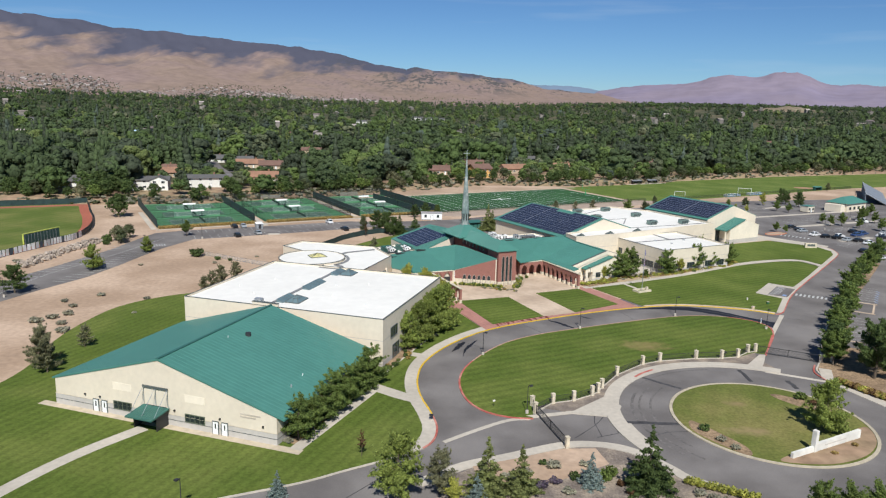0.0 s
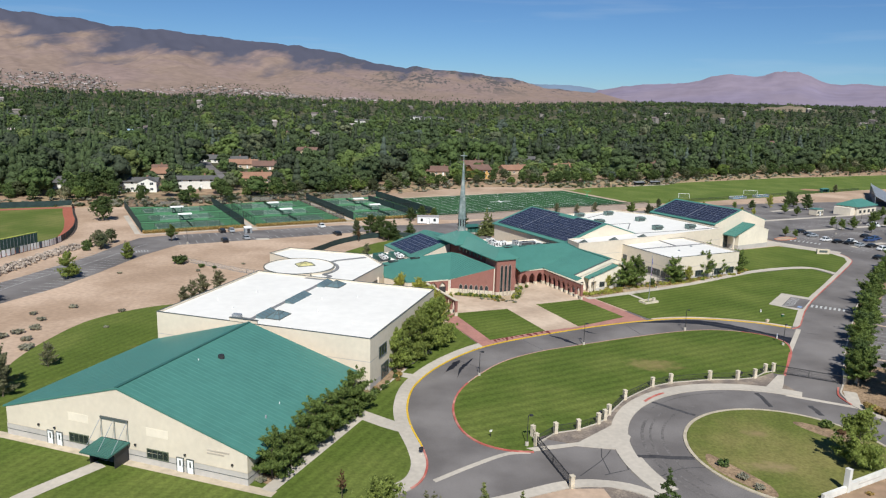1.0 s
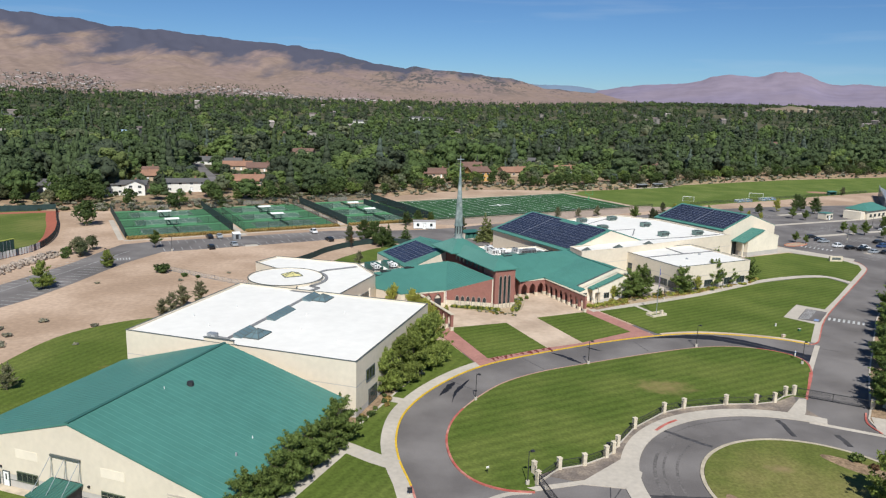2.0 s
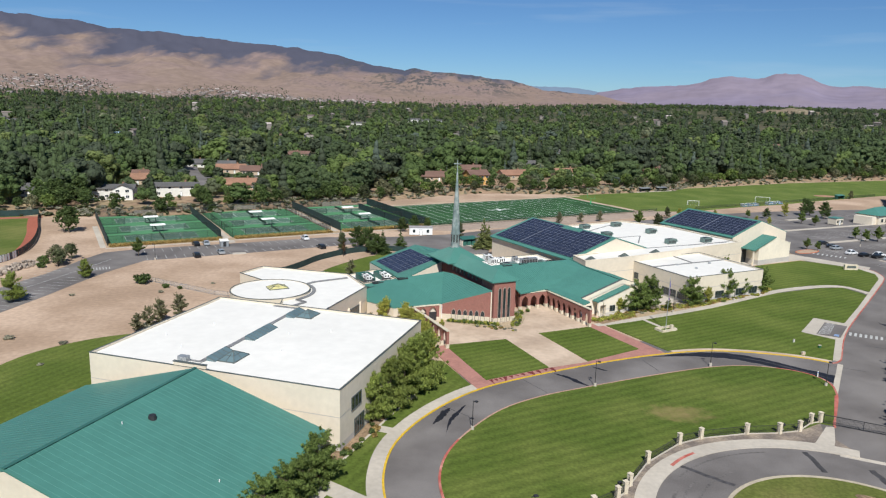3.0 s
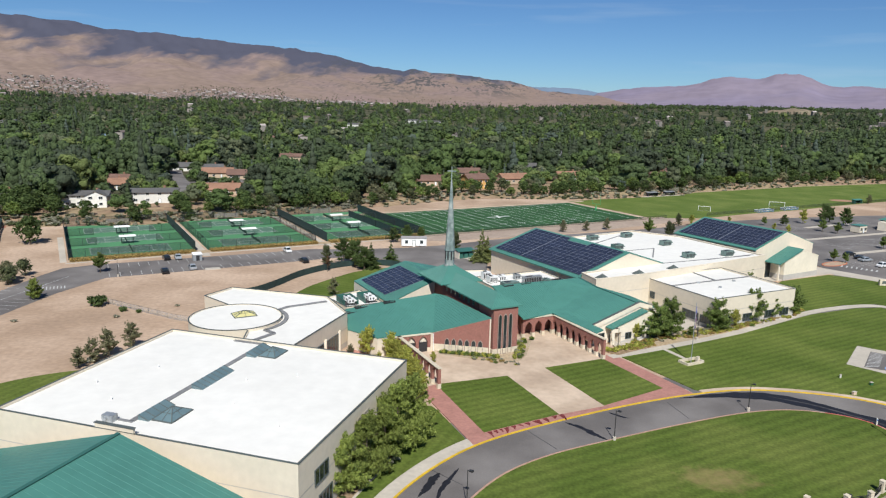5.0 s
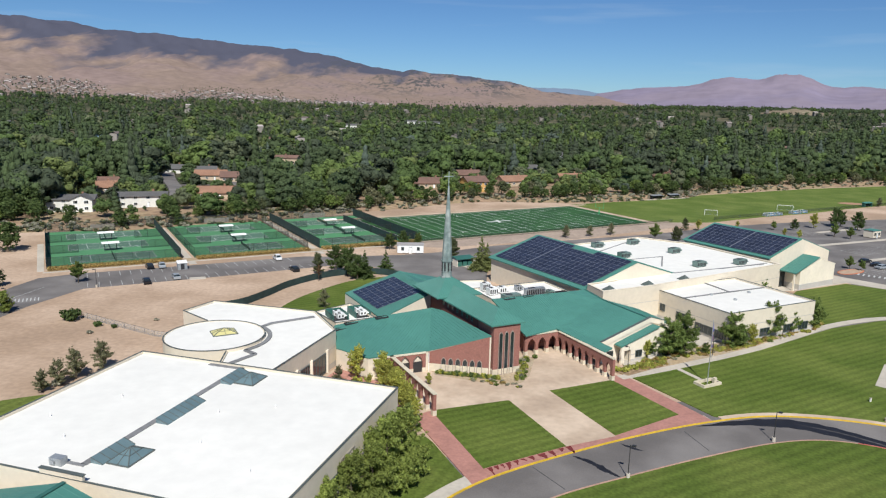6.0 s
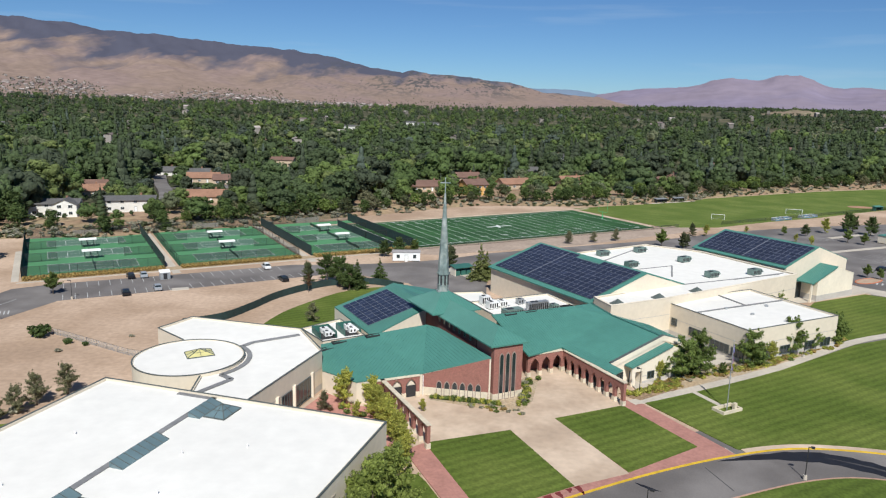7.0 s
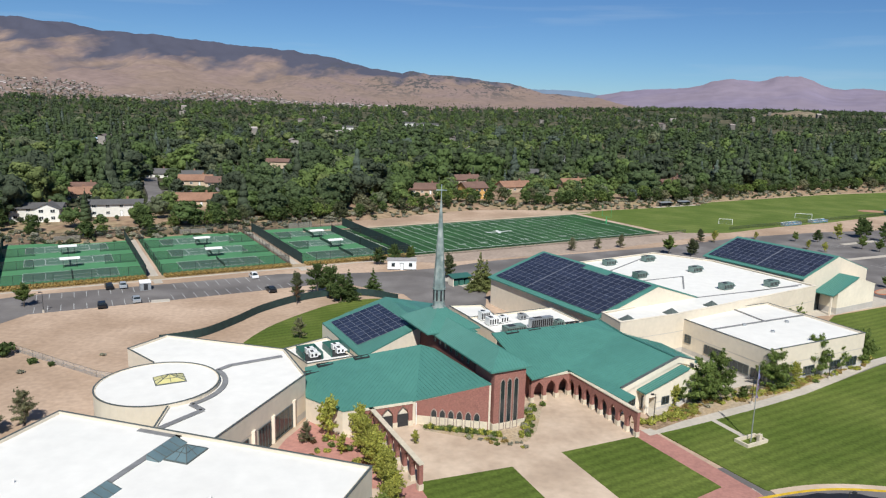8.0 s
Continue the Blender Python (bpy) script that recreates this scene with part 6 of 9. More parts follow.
def broad_lobes(h, w, rng, n=9, low=0.30, pointed=0.0):
    """An uneven crown: boughs that reach out and up from the stem, each a chain of clumps that thins towards its tip."""
    out = [(0, 0, h * (low + 0.25), w * 0.16, w * 0.16, h * 0.22)]
    for k in range(int(2.6 * n)):
        a = k * 2.4 + rng.random() * 0.9
        s = rng.random() ** 0.85
        z0 = h * (low * 0.9 + (0.80 - low) * s)
        round_ = math.sqrt(max(0.06, 1 - (2 * s - 0.75) ** 2 / 1.7))
        reach = w * 0.5 * (0.62 + 0.5 * rng.random()) * ((1 - pointed) * round_ + pointed * (1.05 - 0.85 * s))
        rise = h * (0.05 + 0.13 * rng.random()) * (0.4 + s)
        q = w * (0.085 + 0.05 * rng.random())
        for i, (t_, f) in enumerate(((0.35, 0.9), (0.62, 1.0), (0.84, 0.72), (1.02, 0.40))):
            b = a + 0.12 * rng.normal()
            out.append((reach * t_ * math.cos(b), reach * t_ * math.sin(b), z0 + rise * t_ ** 1.5 + 0.012 * h * rng.normal(), q * f, q * f, q * f * 0.85))
    out += [(w * 0.07 * rng.normal(), w * 0.07 * rng.normal(), h * (0.80 + 0.05 * i), w * 0.11 * (1 - 0.22 * i), w * 0.11 * (1 - 0.22 * i), h * 0.07) for i in range(4)]
    return out


def canopy_lobes(rng, low=0.12):
    """The closed, billowing crown of a big tree, one unit high and wide."""
    out = [(0, 0, 0.50, 0.34, 0.34, 0.34)]
    for k in range(24):
        a, e = k * 2.4 + 0.6 * rng.random(), -0.35 + 1.75 * rng.random()
        q = 0.07 + 0.12 * rng.random() ** 1.5
        r = 0.28 + 0.15 * rng.random()
        out.append((r * math.cos(a) * math.cos(e), r * math.sin(a) * math.cos(e), 0.50 + 0.36 * math.sin(e), q, q, q * 0.9))
    return out


def cone_lobes(h, w, rng, tiers=9):
    """Tiers of drooping boughs round a straight stem."""
    out = []
    for k in range(tiers):
        s = k / tiers
        z, r = h * (0.06 + 0.88 * s), w * 0.5 * (1 - s) ** 0.85
        n = max(2, int(7 * (1 - s)))
        for j in range(n):
            a = j * math.tau / n + k * 1.3 + rng.random() * 0.7
            q = max(0.05 * w, r * 0.34)
            f = 0.8 + 0.35 * rng.random()
            for t_, g in ((0.35, 1.0), (0.68, 0.8), (0.95, 0.45)):
                out.append((f * t_ * r * math.cos(a), f * t_ * r * math.sin(a), z + h * 0.02 * rng.normal() - 0.035 * h * t_ ** 2, q * g, q * g, h / tiers * 0.55 * g))
    out.append((0, 0, h * 0.96, w * 0.04, w * 0.04, h * 0.05))
    return out


def trunk_mesh(h, r, rng, limbs=5, spread=1.0):
    me = Mesh()
    top = h * 0.62
    mid_ = (rng.normal() * 0.06 * h * 0.3, rng.normal() * 0.06 * h * 0.3, top * 0.5)
    me.tube((0, 0, -0.2), mid_, r, r * 0.75, 7).tube(mid_, (0, 0, top), r * 0.75, r * 0.35, 7)
    for k in range(limbs):
        a, z = k * 2.4, top * (0.45 + 0.11 * k)
        me.tube((mid_[0] * 0.6, mid_[1] * 0.6, min(z, top)), (spread * math.cos(a), spread * math.sin(a), min(z, top) + spread * 0.7), r * 0.4, r * 0.12, 5)
    return me.data("trunk", BARK)


def lobe_mass(lobes, rng, fine):
    """The closed inner mass of a crown: a rough lump in each lobe. Points and three-cornered faces."""
    if fine:
        g = (1 + 5 ** 0.5) / 2
        P = np.array([(-1, g, 0), (1, g, 0), (-1, -g, 0), (1, -g, 0), (0, -1, g), (0, 1, g), (0, -1, -g), (0, 1, -g), (g, 0, -1), (g, 0, 1), (-g, 0, -1), (-g, 0, 1)]) / 1.902
        F = np.array([(0, 11, 5), (0, 5, 1), (0, 1, 7), (0, 7, 10), (0, 10, 11), (1, 5, 9), (5, 11, 4), (11, 10, 2), (10, 7, 6), (7, 1, 8), (3, 9, 4), (3, 4, 2), (3, 2, 6), (3, 6, 8), (3, 8, 9), (4, 9, 5), (2, 4, 11), (6, 2, 10), (8, 6, 7), (9, 8, 1)])
    else:
        P = np.array([(1, 0, 0), (0, 1, 0), (-1, 0, 0), (0, -1, 0), (0, 0, 1), (0, 0, -1)], float)
        F = np.array([(0, 1, 4), (1, 2, 4), (2, 3, 4), (3, 0, 4), (1, 0, 5), (2, 1, 5), (3, 2, 5), (0, 3, 5)])
    verts, faces = [], []
    for x, y, z, rx, ry, rz in lobes:
        t = rng.random() * 6.28
        Q = np.stack([P[:, 0] * math.cos(t) - P[:, 1] * math.sin(t), P[:, 0] * math.sin(t) + P[:, 1] * math.cos(t), P[:, 2]], 1)
        faces.append(F + len(P) * len(verts))
        verts.append(Q * np.array([rx, ry, rz]) * (0.66 + 0.46 * rng.random((len(P), 1))) + np.array([x, y, z]))
    return np.concatenate(verts), np.concatenate(faces)


def wood_mesh(name, masses, leaves_, material):
    """One mesh of smooth crown masses and flat leaf clumps."""
    me, at, verts, faces = bpy.data.meshes.new(name), 0, [], []
    for v, f in masses:
        verts.append(v), faces.append(f + at)
        at += len(v)
    n_smooth = sum(len(f) for f in faces)
    lv = np.concatenate(leaves_)
    faces.append(np.arange(len(lv)).reshape(-1, 3) + at)
    verts, faces = np.concatenate(verts + [lv]), np.concatenate(faces)
    n = len(faces)
    me.vertices.add(len(verts))
    me.vertices.foreach_set("co", verts.astype(np.float32).ravel())
    me.loops.add(3 * n)
    me.loops.foreach_set("vertex_index", faces.astype(np.int32).ravel())
    me.polygons.add(n)
    me.polygons.foreach_set("loop_start", np.arange(0, 3 * n, 3, dtype=np.int32))
    me.update(calc_edges=True)
    me.polygons.foreach_set("use_smooth", np.arange(n) < n_smooth)
    me.materials.append(material)
    return me


TREES = {}


def tree_kind(key, lobes, count, size, material, h, r, spread, seed, label, inner=0.55):
    rng = np.random.default_rng(seed)
    boughs = lobes(rng)
    inside = [(x, y, z, 0.74 * a, 0.74 * b, 0.74 * c) for x, y, z, a, b, c in boughs]
    crown = wood_mesh("crown", [lobe_mass(inside, rng, False)], [leaf_cloud(boughs, count, size, rng, inner=inner, corners=3)], material)
    TREES[key] = (crown, trunk_mesh(h, r, rng, spread=spread), label)


tree_kind("broad", lambda g: broad_lobes(7, 5.4, g, 12, 0.24), 8960, 0.087, LEAF, 7, 0.15, 1.3, 1, "mid-green leafy deciduous tree", 0.3)
tree_kind("broad_b", lambda g: broad_lobes(7, 5.6, g, 14, 0.18), 9280, 0.087, LEAF_DARK, 7, 0.17, 1.4, 2, "dark green leafy deciduous tree", 0.3)
tree_kind("bright", lambda g: broad_lobes(7, 4.6, g, 12, 0.10), 6720, 0.087, LEAF_BRIGHT, 7, 0.12, 1.2, 3, "yellow-green leafy young tree", 0.3)
tree_kind("pine", lambda g: broad_lobes(8, 5.2, g, 15, 0.06, 0.7), 8960, 0.084, LEAF_PINE, 8, 0.18, 1.3, 4, "dull green spreading pine tree", 0.3)
tree_kind("brown_pine", lambda g: broad_lobes(8, 6.0, g, 11, 0.05, 0.1), 8960, 0.084, LEAF_BROWN, 8, 0.18, 1.3, 5, "brownish green pine tree", 0.3)
tree_kind("conifer", lambda g: cone_lobes(8, 5.0, g, 12), 9600, 0.091, LEAF_OLIVE, 8, 0.14, 0.5, 6, "dense green conical conifer", 0.3)
tree_kind("dark_conifer", lambda g: cone_lobes(8, 6.0, g, 12), 10560, 0.099, LEAF_DARK, 8, 0.16, 0.6, 7, "dark green conical conifer", 0.3)
tree_kind("spruce", lambda g: cone_lobes(8, 5.2, g, 11), 8320, 0.091, LEAF_BLUE, 8, 0.14, 0.5, 8, "pale blue-green spruce on the lawn edge", 0.3)
tree_kind("hall_tree", lambda g: broad_lobes(7, 6.6, g, 13, 0.10, 0.25), 8320, 0.087, LEAF, 7, 0.15, 1.5, 17, "dark green ragged leafy tree in a planting bed", 0.3)
tree_kind("lush", lambda g: broad_lobes(7, 6.6, g, 16, 0.06), 11200, 0.091, LEAF_LUSH, 7, 0.14, 1.4, 18, "dense fresh green leafy tree on the lawn", 0.3)
tree_kind("red", lambda g: broad_lobes(7, 2.6, g, 6), 700, 0.10, LEAF_RED, 7, 0.09, 0.7, 9, "thin young tree with reddish leaves", 0.3)


for key, m, seed in (("edge_dark", LEAF_DARK, 12), ("edge_pine", LEAF_PINE, 13), ("edge_mid", LEAF, 14), ("edge_brown", LEAF_BROWN, 15)):
    tree_kind(key, lambda g: [(7 * 0.8 * a, 7 * 0.8 * b, 7 * c - 0.6, 5.6 * d, 5.6 * e, 7 * f) for a, b, c, d, e, f in canopy_lobes(g)], 760, 0.24, m, 7, 0.17, 1.2, seed, "dark leafy tree on the earth bank", 0.9)


def tree(key, x, y, h, w=None, z=0.0, label="", group="", turn=None):
    crown, trunk, text = TREES[key]
    base = 8 if key in ("pine", "brown_pine", "conifer", "dark_conifer", "spruce") else 7
    t = thing("tree", x, y, z, random.uniform(0, 360) if turn is None else turn, label or text, "tree", group)
    s = h / base
    t.scale = (s * (w or 1), s * (w or 1), s)
    part("trunk", trunk, None, t)
    part("crown", crown, None, t)
    return t


# ---------------------------------------------------------------- the wooded suburb
# x, y, turn, kind of each house that shows between the trees
HOUSES = [(-147.5, 361, 14, 0), (-125.5, 378, 18, 1), (-170, 433, 28, 2), (-177, 455, 15, 4), (-106, 418, 12, 2), (-136, 505, 14, 2), (-119, 500, 10, 4), (-150, 532, 18, 3), (-172, 540, 4, 3),
          (-188, 366, 8, 3), (-124, 640, 8, 4), (-222, 735, 5, 2), (22, 460, 25, 5), (20, 548, 18, 4), (47, 498, 25, 2), (73, 606, 14, 3), (87, 534, 22, 2), (-3, 478, 10, 4),
          (147, 534, 28, 4), (192, 586, 26, 3), (160, 570, 20, 4), (330, 850, 20, 3), (392, 892, 20, 2), (-410, 950, 10, 3), (-300, 640, 0, 4), (-255, 560, 8, 3), (240, 690, 25, 4), (-40, 690, 10, 3), (110, 760, 15, 3)]
STREET = smooth_line([(-119, 396), (-123, 412), (-134, 440), (-150, 475), (-166, 515)], 4)


def forest():
    """Spots for the trees, with the greatest height of each: low in the camera's view of houses and along the bank."""
    rng = np.random.default_rng(11)
    spots = []

    def line_y(x):      # the foot of the wood, on the bank
        return bank_foot_y(x) + (17 if x < -95 else 12)

    for y0, y1, want, apart in ((335, 620, 1000, 8.2), (620, 1200, 2000, 10.0), (1200, 2620, 3600, 11.5)):
        taken, tries, n = {}, 0, 0
        while n < want and tries < 60000:
            tries += 1
            y = y0 + (y1 - y0) * rng.random() ** 0.85
            x = (rng.random() * 2 - 1) * (0.66 * y + 30)
            if y < line_y(x) + 4 * rng.random() or (x > 700 and y < 900):
                continue
            cell = (int(x // apart), int(y // apart))
            if cell in taken:
                continue
            cap = sight_cap(x, y)
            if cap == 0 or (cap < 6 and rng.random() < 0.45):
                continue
            taken[cell] = True
            n += 1
            spots.append((x, y, cap))
    return spots


def sight_cap(x, y):
    """Greatest tree height: none on a house or street, low along the camera's line of sight to each house."""
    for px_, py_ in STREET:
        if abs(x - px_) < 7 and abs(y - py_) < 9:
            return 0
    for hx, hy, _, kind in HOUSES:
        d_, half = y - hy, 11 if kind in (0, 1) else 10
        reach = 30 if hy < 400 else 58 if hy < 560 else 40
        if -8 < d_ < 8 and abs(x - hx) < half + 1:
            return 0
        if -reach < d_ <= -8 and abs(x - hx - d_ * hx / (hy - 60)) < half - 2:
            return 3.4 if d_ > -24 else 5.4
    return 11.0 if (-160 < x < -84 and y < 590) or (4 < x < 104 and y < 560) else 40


SHARES = (0.18, 0.18, 0.17, 0.18, 0.09, 0.06, 0.04, 0.07, 0.03)


def wood_z(x, y):
    return bank_z(x, y) if y < 700 else valley_z(x, y)


def far_trees(name, spots, leaf_count, size, materials, label, seed, low=6.0, high=13.0, base_z=None, cones=0.14, lumps=24):
    """Many upright trees in one mesh for each leaf colour, too far off to be told apart."""
    rng, base_z = np.random.default_rng(seed), base_z or wood_z
    kinds = []
    for k in range(9):
        lobes = canopy_lobes(rng) if k < 6 else cone_lobes(1.15, 0.8, rng, 9)
        if k < 6:
            mass = lobes[:1] + lobes[1:1 + lumps]
        else:
            mass = [(0, 0, 0.16 + 0.9 * i / 6, 0.40 * (1 - i / 6.4), 0.40 * (1 - i / 6.4), 0.16) for i in range(6)]
            mass = mass if lumps > 4 else mass[::2]
        kinds.append((leaf_cloud(lobes, leaf_count, size if k < 6 else size * 0.85, rng, 0.30, 0.92 if k < 6 else 0.55, 3), *lobe_mass(mass, rng, lumps > 4)))
    groups, masses = [[] for _ in materials], [[] for _ in materials]
    for x, y, cap in spots:
        h = low + (high - low) * rng.random() ** 1.5
        stand = noise.noise(Vector((x / 75, y / 110, 9))) - (0.3 if x < -0.33 * y else 0.42 * min(1.0, max(0.0, x / y - 0.10) / 0.15))       # like trees stand together; darker kinds set towards both sides of the camera's view
        cone = rng.random() < cones + (0.22 if stand < -0.18 else 0)
        if base_z == wood_z:
            h *= min(1.0, 0.45 + 0.016 * max(0.0, y - bank_foot_y(x)))
        h = min(h, cap * (0.7 + 0.3 * rng.random()))
        kind = 6 + int(rng.integers(3)) if cone else int(rng.integers(6))
        w = h * (0.58 + 0.2 * rng.random() if cone else 0.78 + 0.42 * rng.random())
        if cone:
            h = min(h * 1.12, max(cap, 0.1))
        a = rng.random() * 6.28
        c, s = math.cos(a), math.sin(a)
        if len(materials) != 9:
            pick = int(rng.integers(len(materials)))
        elif cone:
            pick = int(rng.choice((0, 0, 0, 1, 1, 3, 8)))
        elif rng.random() < 0.8 and abs(stand) > 0.1:
            pick = int(rng.choice((0, 1, 1, 3, 3, 2) if stand < 0 else (2, 2, 4, 4, 5, 7, 2, 3)))
        else:
            pick = int(rng.choice(9, p=SHARES))
        scale_, foot = np.array([w, w * (0.85 + 0.3 * rng.random()), h]), base_z(x, y) - 0.08 * h

        def put(v):
            v = v * scale_
            return np.stack([v[:, 0] * c - v[:, 1] * s + x, v[:, 0] * s + v[:, 1] * c + y, v[:, 2] + foot], 1)

        groups[pick].append(put(kinds[kind][0]))
        masses[pick].append((put(kinds[kind][1]), kinds[kind][2]))
    for g, q, m in zip(groups, masses, materials):
        if g:
            tagged(new(name, wood_mesh(name, q, g, m)), label, "trees", kind="stuff")


GREENS = WOOD_LEAVES
# houses deep in the woods, trees cleared along the camera's line of sight: x, y, half width, number of houses, kind
CLEARINGS = [(-152, 1254, 34, 6, 0), (-37, 1431, 42, 6, 0), (-360, 852, 17, 1, 1), (-593, 1045, 32, 4, 0), (-514, 1012, 18, 2, 0), (-337, 990, 9, 1, 0), (-193, 893, 12, 1, 2), (-113, 623, 11, 1, 2), (437, 1335, 15, 2, 0), (402, 921, 11, 1, 2), (446, 795, 20, 2, 0)]


def in_sight_gap(x, y):
    return any(abs(x - cx * (y - 30) / (cy - 30)) < half and -75 < y - cy < 12 for cx, cy, half, _, _ in CLEARINGS)


WOOD = [p for p in forest() if (abs(p[0] - KNOLL[0] * p[1] / KNOLL[1]) > 85 or not -170 < p[1] - KNOLL[1] < 60) and not in_sight_gap(p[0], p[1])]
_r = np.random.default_rng(77)
far_trees("near_wood", [p for p in WOOD if p[1] < 450], 950, 0.027, GREENS, "big leafy trees of the nearest gardens", 20, 10, 24)
far_trees("near_wood", [p for p in WOOD if 450 <= p[1] < 620], 480, 0.034, GREENS, "dense leafy trees of the suburb", 21, 10, 24, lumps=17)
dark_stand = [(x, y, sight_cap(x, y)) for x, y in zip(-310 + 150 * _r.random(200), 338 + 150 * _r.random(200)) if sight_cap(x, y) > 6 and y > bank_foot_y(x) + 22]
far_trees("near_wood", dark_stand, 640, 0.030, GREENS[:2] + GREENS[3:4], "tall dark trees of the nearest gardens", 19, 14, 25, cones=0.4)
far_trees("wood", [p for p in WOOD if 620 <= p[1] < 1200], 140, 0.052, GREENS, "dense leafy trees of the suburb", 22, 10, 22, lumps=11)
far_trees("far_wood", [p for p in WOOD if p[1] >= 1200], 36, 0.10, GREENS, "far woods across the valley", 23, 10, 19, lumps=4)


# ---------------------------------------------------------------- houses of the suburb
ROOF_GREY = mat("grey_shingle", (0.105, 0.102, 0.10), 0.9, grain=2.0, vary=0.2, broad=0.2)
ROOF_TERRA = mat("terracotta_tile", (0.27, 0.150, 0.098), 0.9, grain=2.0, vary=0.2, broad=0.2)
ROOF_BROWN = mat("brown_shingle", (0.165, 0.098, 0.076), 0.9, grain=2.0, vary=0.2, broad=0.2)
WALL_WHITE = mat("white_siding", (0.72, 0.70, 0.64), 0.8, grain=1.0, vary=0.05)
WALL_TAN = mat("tan_stucco", (0.50, 0.39, 0.28), 0.9, grain=1.0, vary=0.08)
WALL_ORANGE = mat("orange_stucco", (0.62, 0.36, 0.12), 0.9, grain=1.0, vary=0.08)
HOUSE_KINDS = [(18, 9, 4.9, 1.4, WALL_WHITE, ROOF_GREY, "white two-storey house with a grey shingle roof"), (20, 9, 4.9, 1.3, WALL_WHITE, ROOF_GREY, "long white house with a low grey roof"), (18, 10, 3.2, 2.6, WALL_TAN, ROOF_TERRA, "tan bungalow with a terracotta roof"), (17, 10, 3.0, 2.4, WALL_WHITE, ROOF_GREY, "pale bungalow with a grey roof"), (18, 10, 3.0, 2.6, WALL_TAN, ROOF_BROWN, "tan bungalow with a brown roof"), (12, 10, 5.6, 2.4, WALL_ORANGE, ROOF_BROWN, "orange two-storey house with a balcony")]


def house(kind, x, y, turn):
    w, d_, h, r, wall, roof, label = HOUSE_KINDS[kind]
    hs = thing("house", x, y, bank_z(x, y), turn, label, "house", "houses of the suburb")
    e = h + 0.0
    m = Mesh().add([(-w / 2, -d_ / 2, -0.3), (w / 2, -d_ / 2, -0.3), (w / 2, d_ / 2, -0.3), (-w / 2, d_ / 2, -0.3), (-w / 2, -d_ / 2, e), (w / 2, -d_ / 2, e), (w / 2, d_ / 2, e), (-w / 2, d_ / 2, e), (-w / 2, 0, e + r), (w / 2, 0, e + r)], [(0, 1, 5, 4), (2, 3, 7, 6), (1, 2, 6, 9, 5), (3, 0, 4, 8, 7)])
    part("wall", m, wall, hs)
    o, k_ = 0.7, r / (d_ / 2)
    rf = Mesh().slab([(-w / 2 - o, -d_ / 2 - o, e - o * k_ + .15), (w / 2 + o, -d_ / 2 - o, e - o * k_ + .15), (w / 2 + o, 0, e + r + .15), (-w / 2 - o, 0, e + r + .15)], 0.2)
    rf.slab([(-w / 2 - o, 0, e + r + .15), (w / 2 + o, 0, e + r + .15), (w / 2 + o, d_ / 2 + o, e - o * k_ + .15), (-w / 2 - o, d_ / 2 + o, e - o * k_ + .15)], 0.2)
    roof_ = part("roof", rf, roof, hs)
    part("chimney", Mesh().box(w * 0.2, w * 0.2 + 0.9, 0.6, 1.4, e + r * 0.5, e + r + 1.0), ROOF_TERRA, roof_)
    for f in range(2 if h > 4 else 1):
        for i in range(4):
            u = -w / 2 + w * (i + 0.5) / 4
            if f == 0 and i == 2:
                door(hs, u, -d_ / 2 - 0.04, lite=False)
            else:
                window(hs, u, -d_ / 2 - 0.04, 0.9 + 2.7 * f, 1.5, 1.2, 0, bars=1, frame_mat=WHITE_PAINT)
    if kind == 0:      # a gabled wing towards the bank
        g0, g1, gy = w / 2 - 8.4, w / 2, -d_ / 2 - 2.6
        gm = (g0 + g1) / 2
        part("wing_wall", Mesh().add([(g0, gy, -0.3), (g1, gy, -0.3), (g1, gy, e), (gm, gy, e + 1.9), (g0, gy, e), (g0, 0, -0.3), (g1, 0, -0.3), (g1, 0, e), (gm, 0, e + 1.9), (g0, 0, e)], [(0, 1, 2, 3, 4), (1, 6, 7, 2), (5, 0, 4, 9)]), wall, hs)
        part("wing_roof", Mesh().slab([(g0 - .6, gy - .5, e - .1), (gm, gy - .5, e + 2.1), (gm, 0.5, e + 2.1), (g0 - .6, 0.5, e - .1)], 0.18).slab([(gm, gy - .5, e + 2.1), (g1 + .6, gy - .5, e - .1), (g1 + .6, 0.5, e - .1), (gm, 0.5, e + 2.1)], 0.18), roof, hs)
        for u in (g0 + 2.2, g1 - 2.2):
            window(hs, u, gy - 0.04, 3.4, 1.7, 1.3, 0, bars=1, frame_mat=WHITE_PAINT)
            window(hs, u, gy - 0.04, 0.8, 1.5, 1.3, 0, bars=1, frame_mat=WHITE_PAINT)
    if kind == 5:
        part("balcony", Mesh().box(-w / 2, 0, -d_ / 2 - 1.6, -d_ / 2, 2.6, 2.8).box(-w / 2, 0, -d_ / 2 - 1.6, -d_ / 2 - 1.5, 2.8, 3.7), ROOF_BROWN, hs)
    return hs


ribbon("street", STREET, 7.0, -0.3, 2.6, ASPHALT, "grey asphalt street between the houses", "road")
house_models = {}
for x, y, turn, kind in HOUSES:
    if kind in house_models:
        copy_thing(house_models[kind], pose(x, y, bank_z(x, y), 0, 0, turn))
    else:
        house_models[kind] = house(kind, x, y, turn)


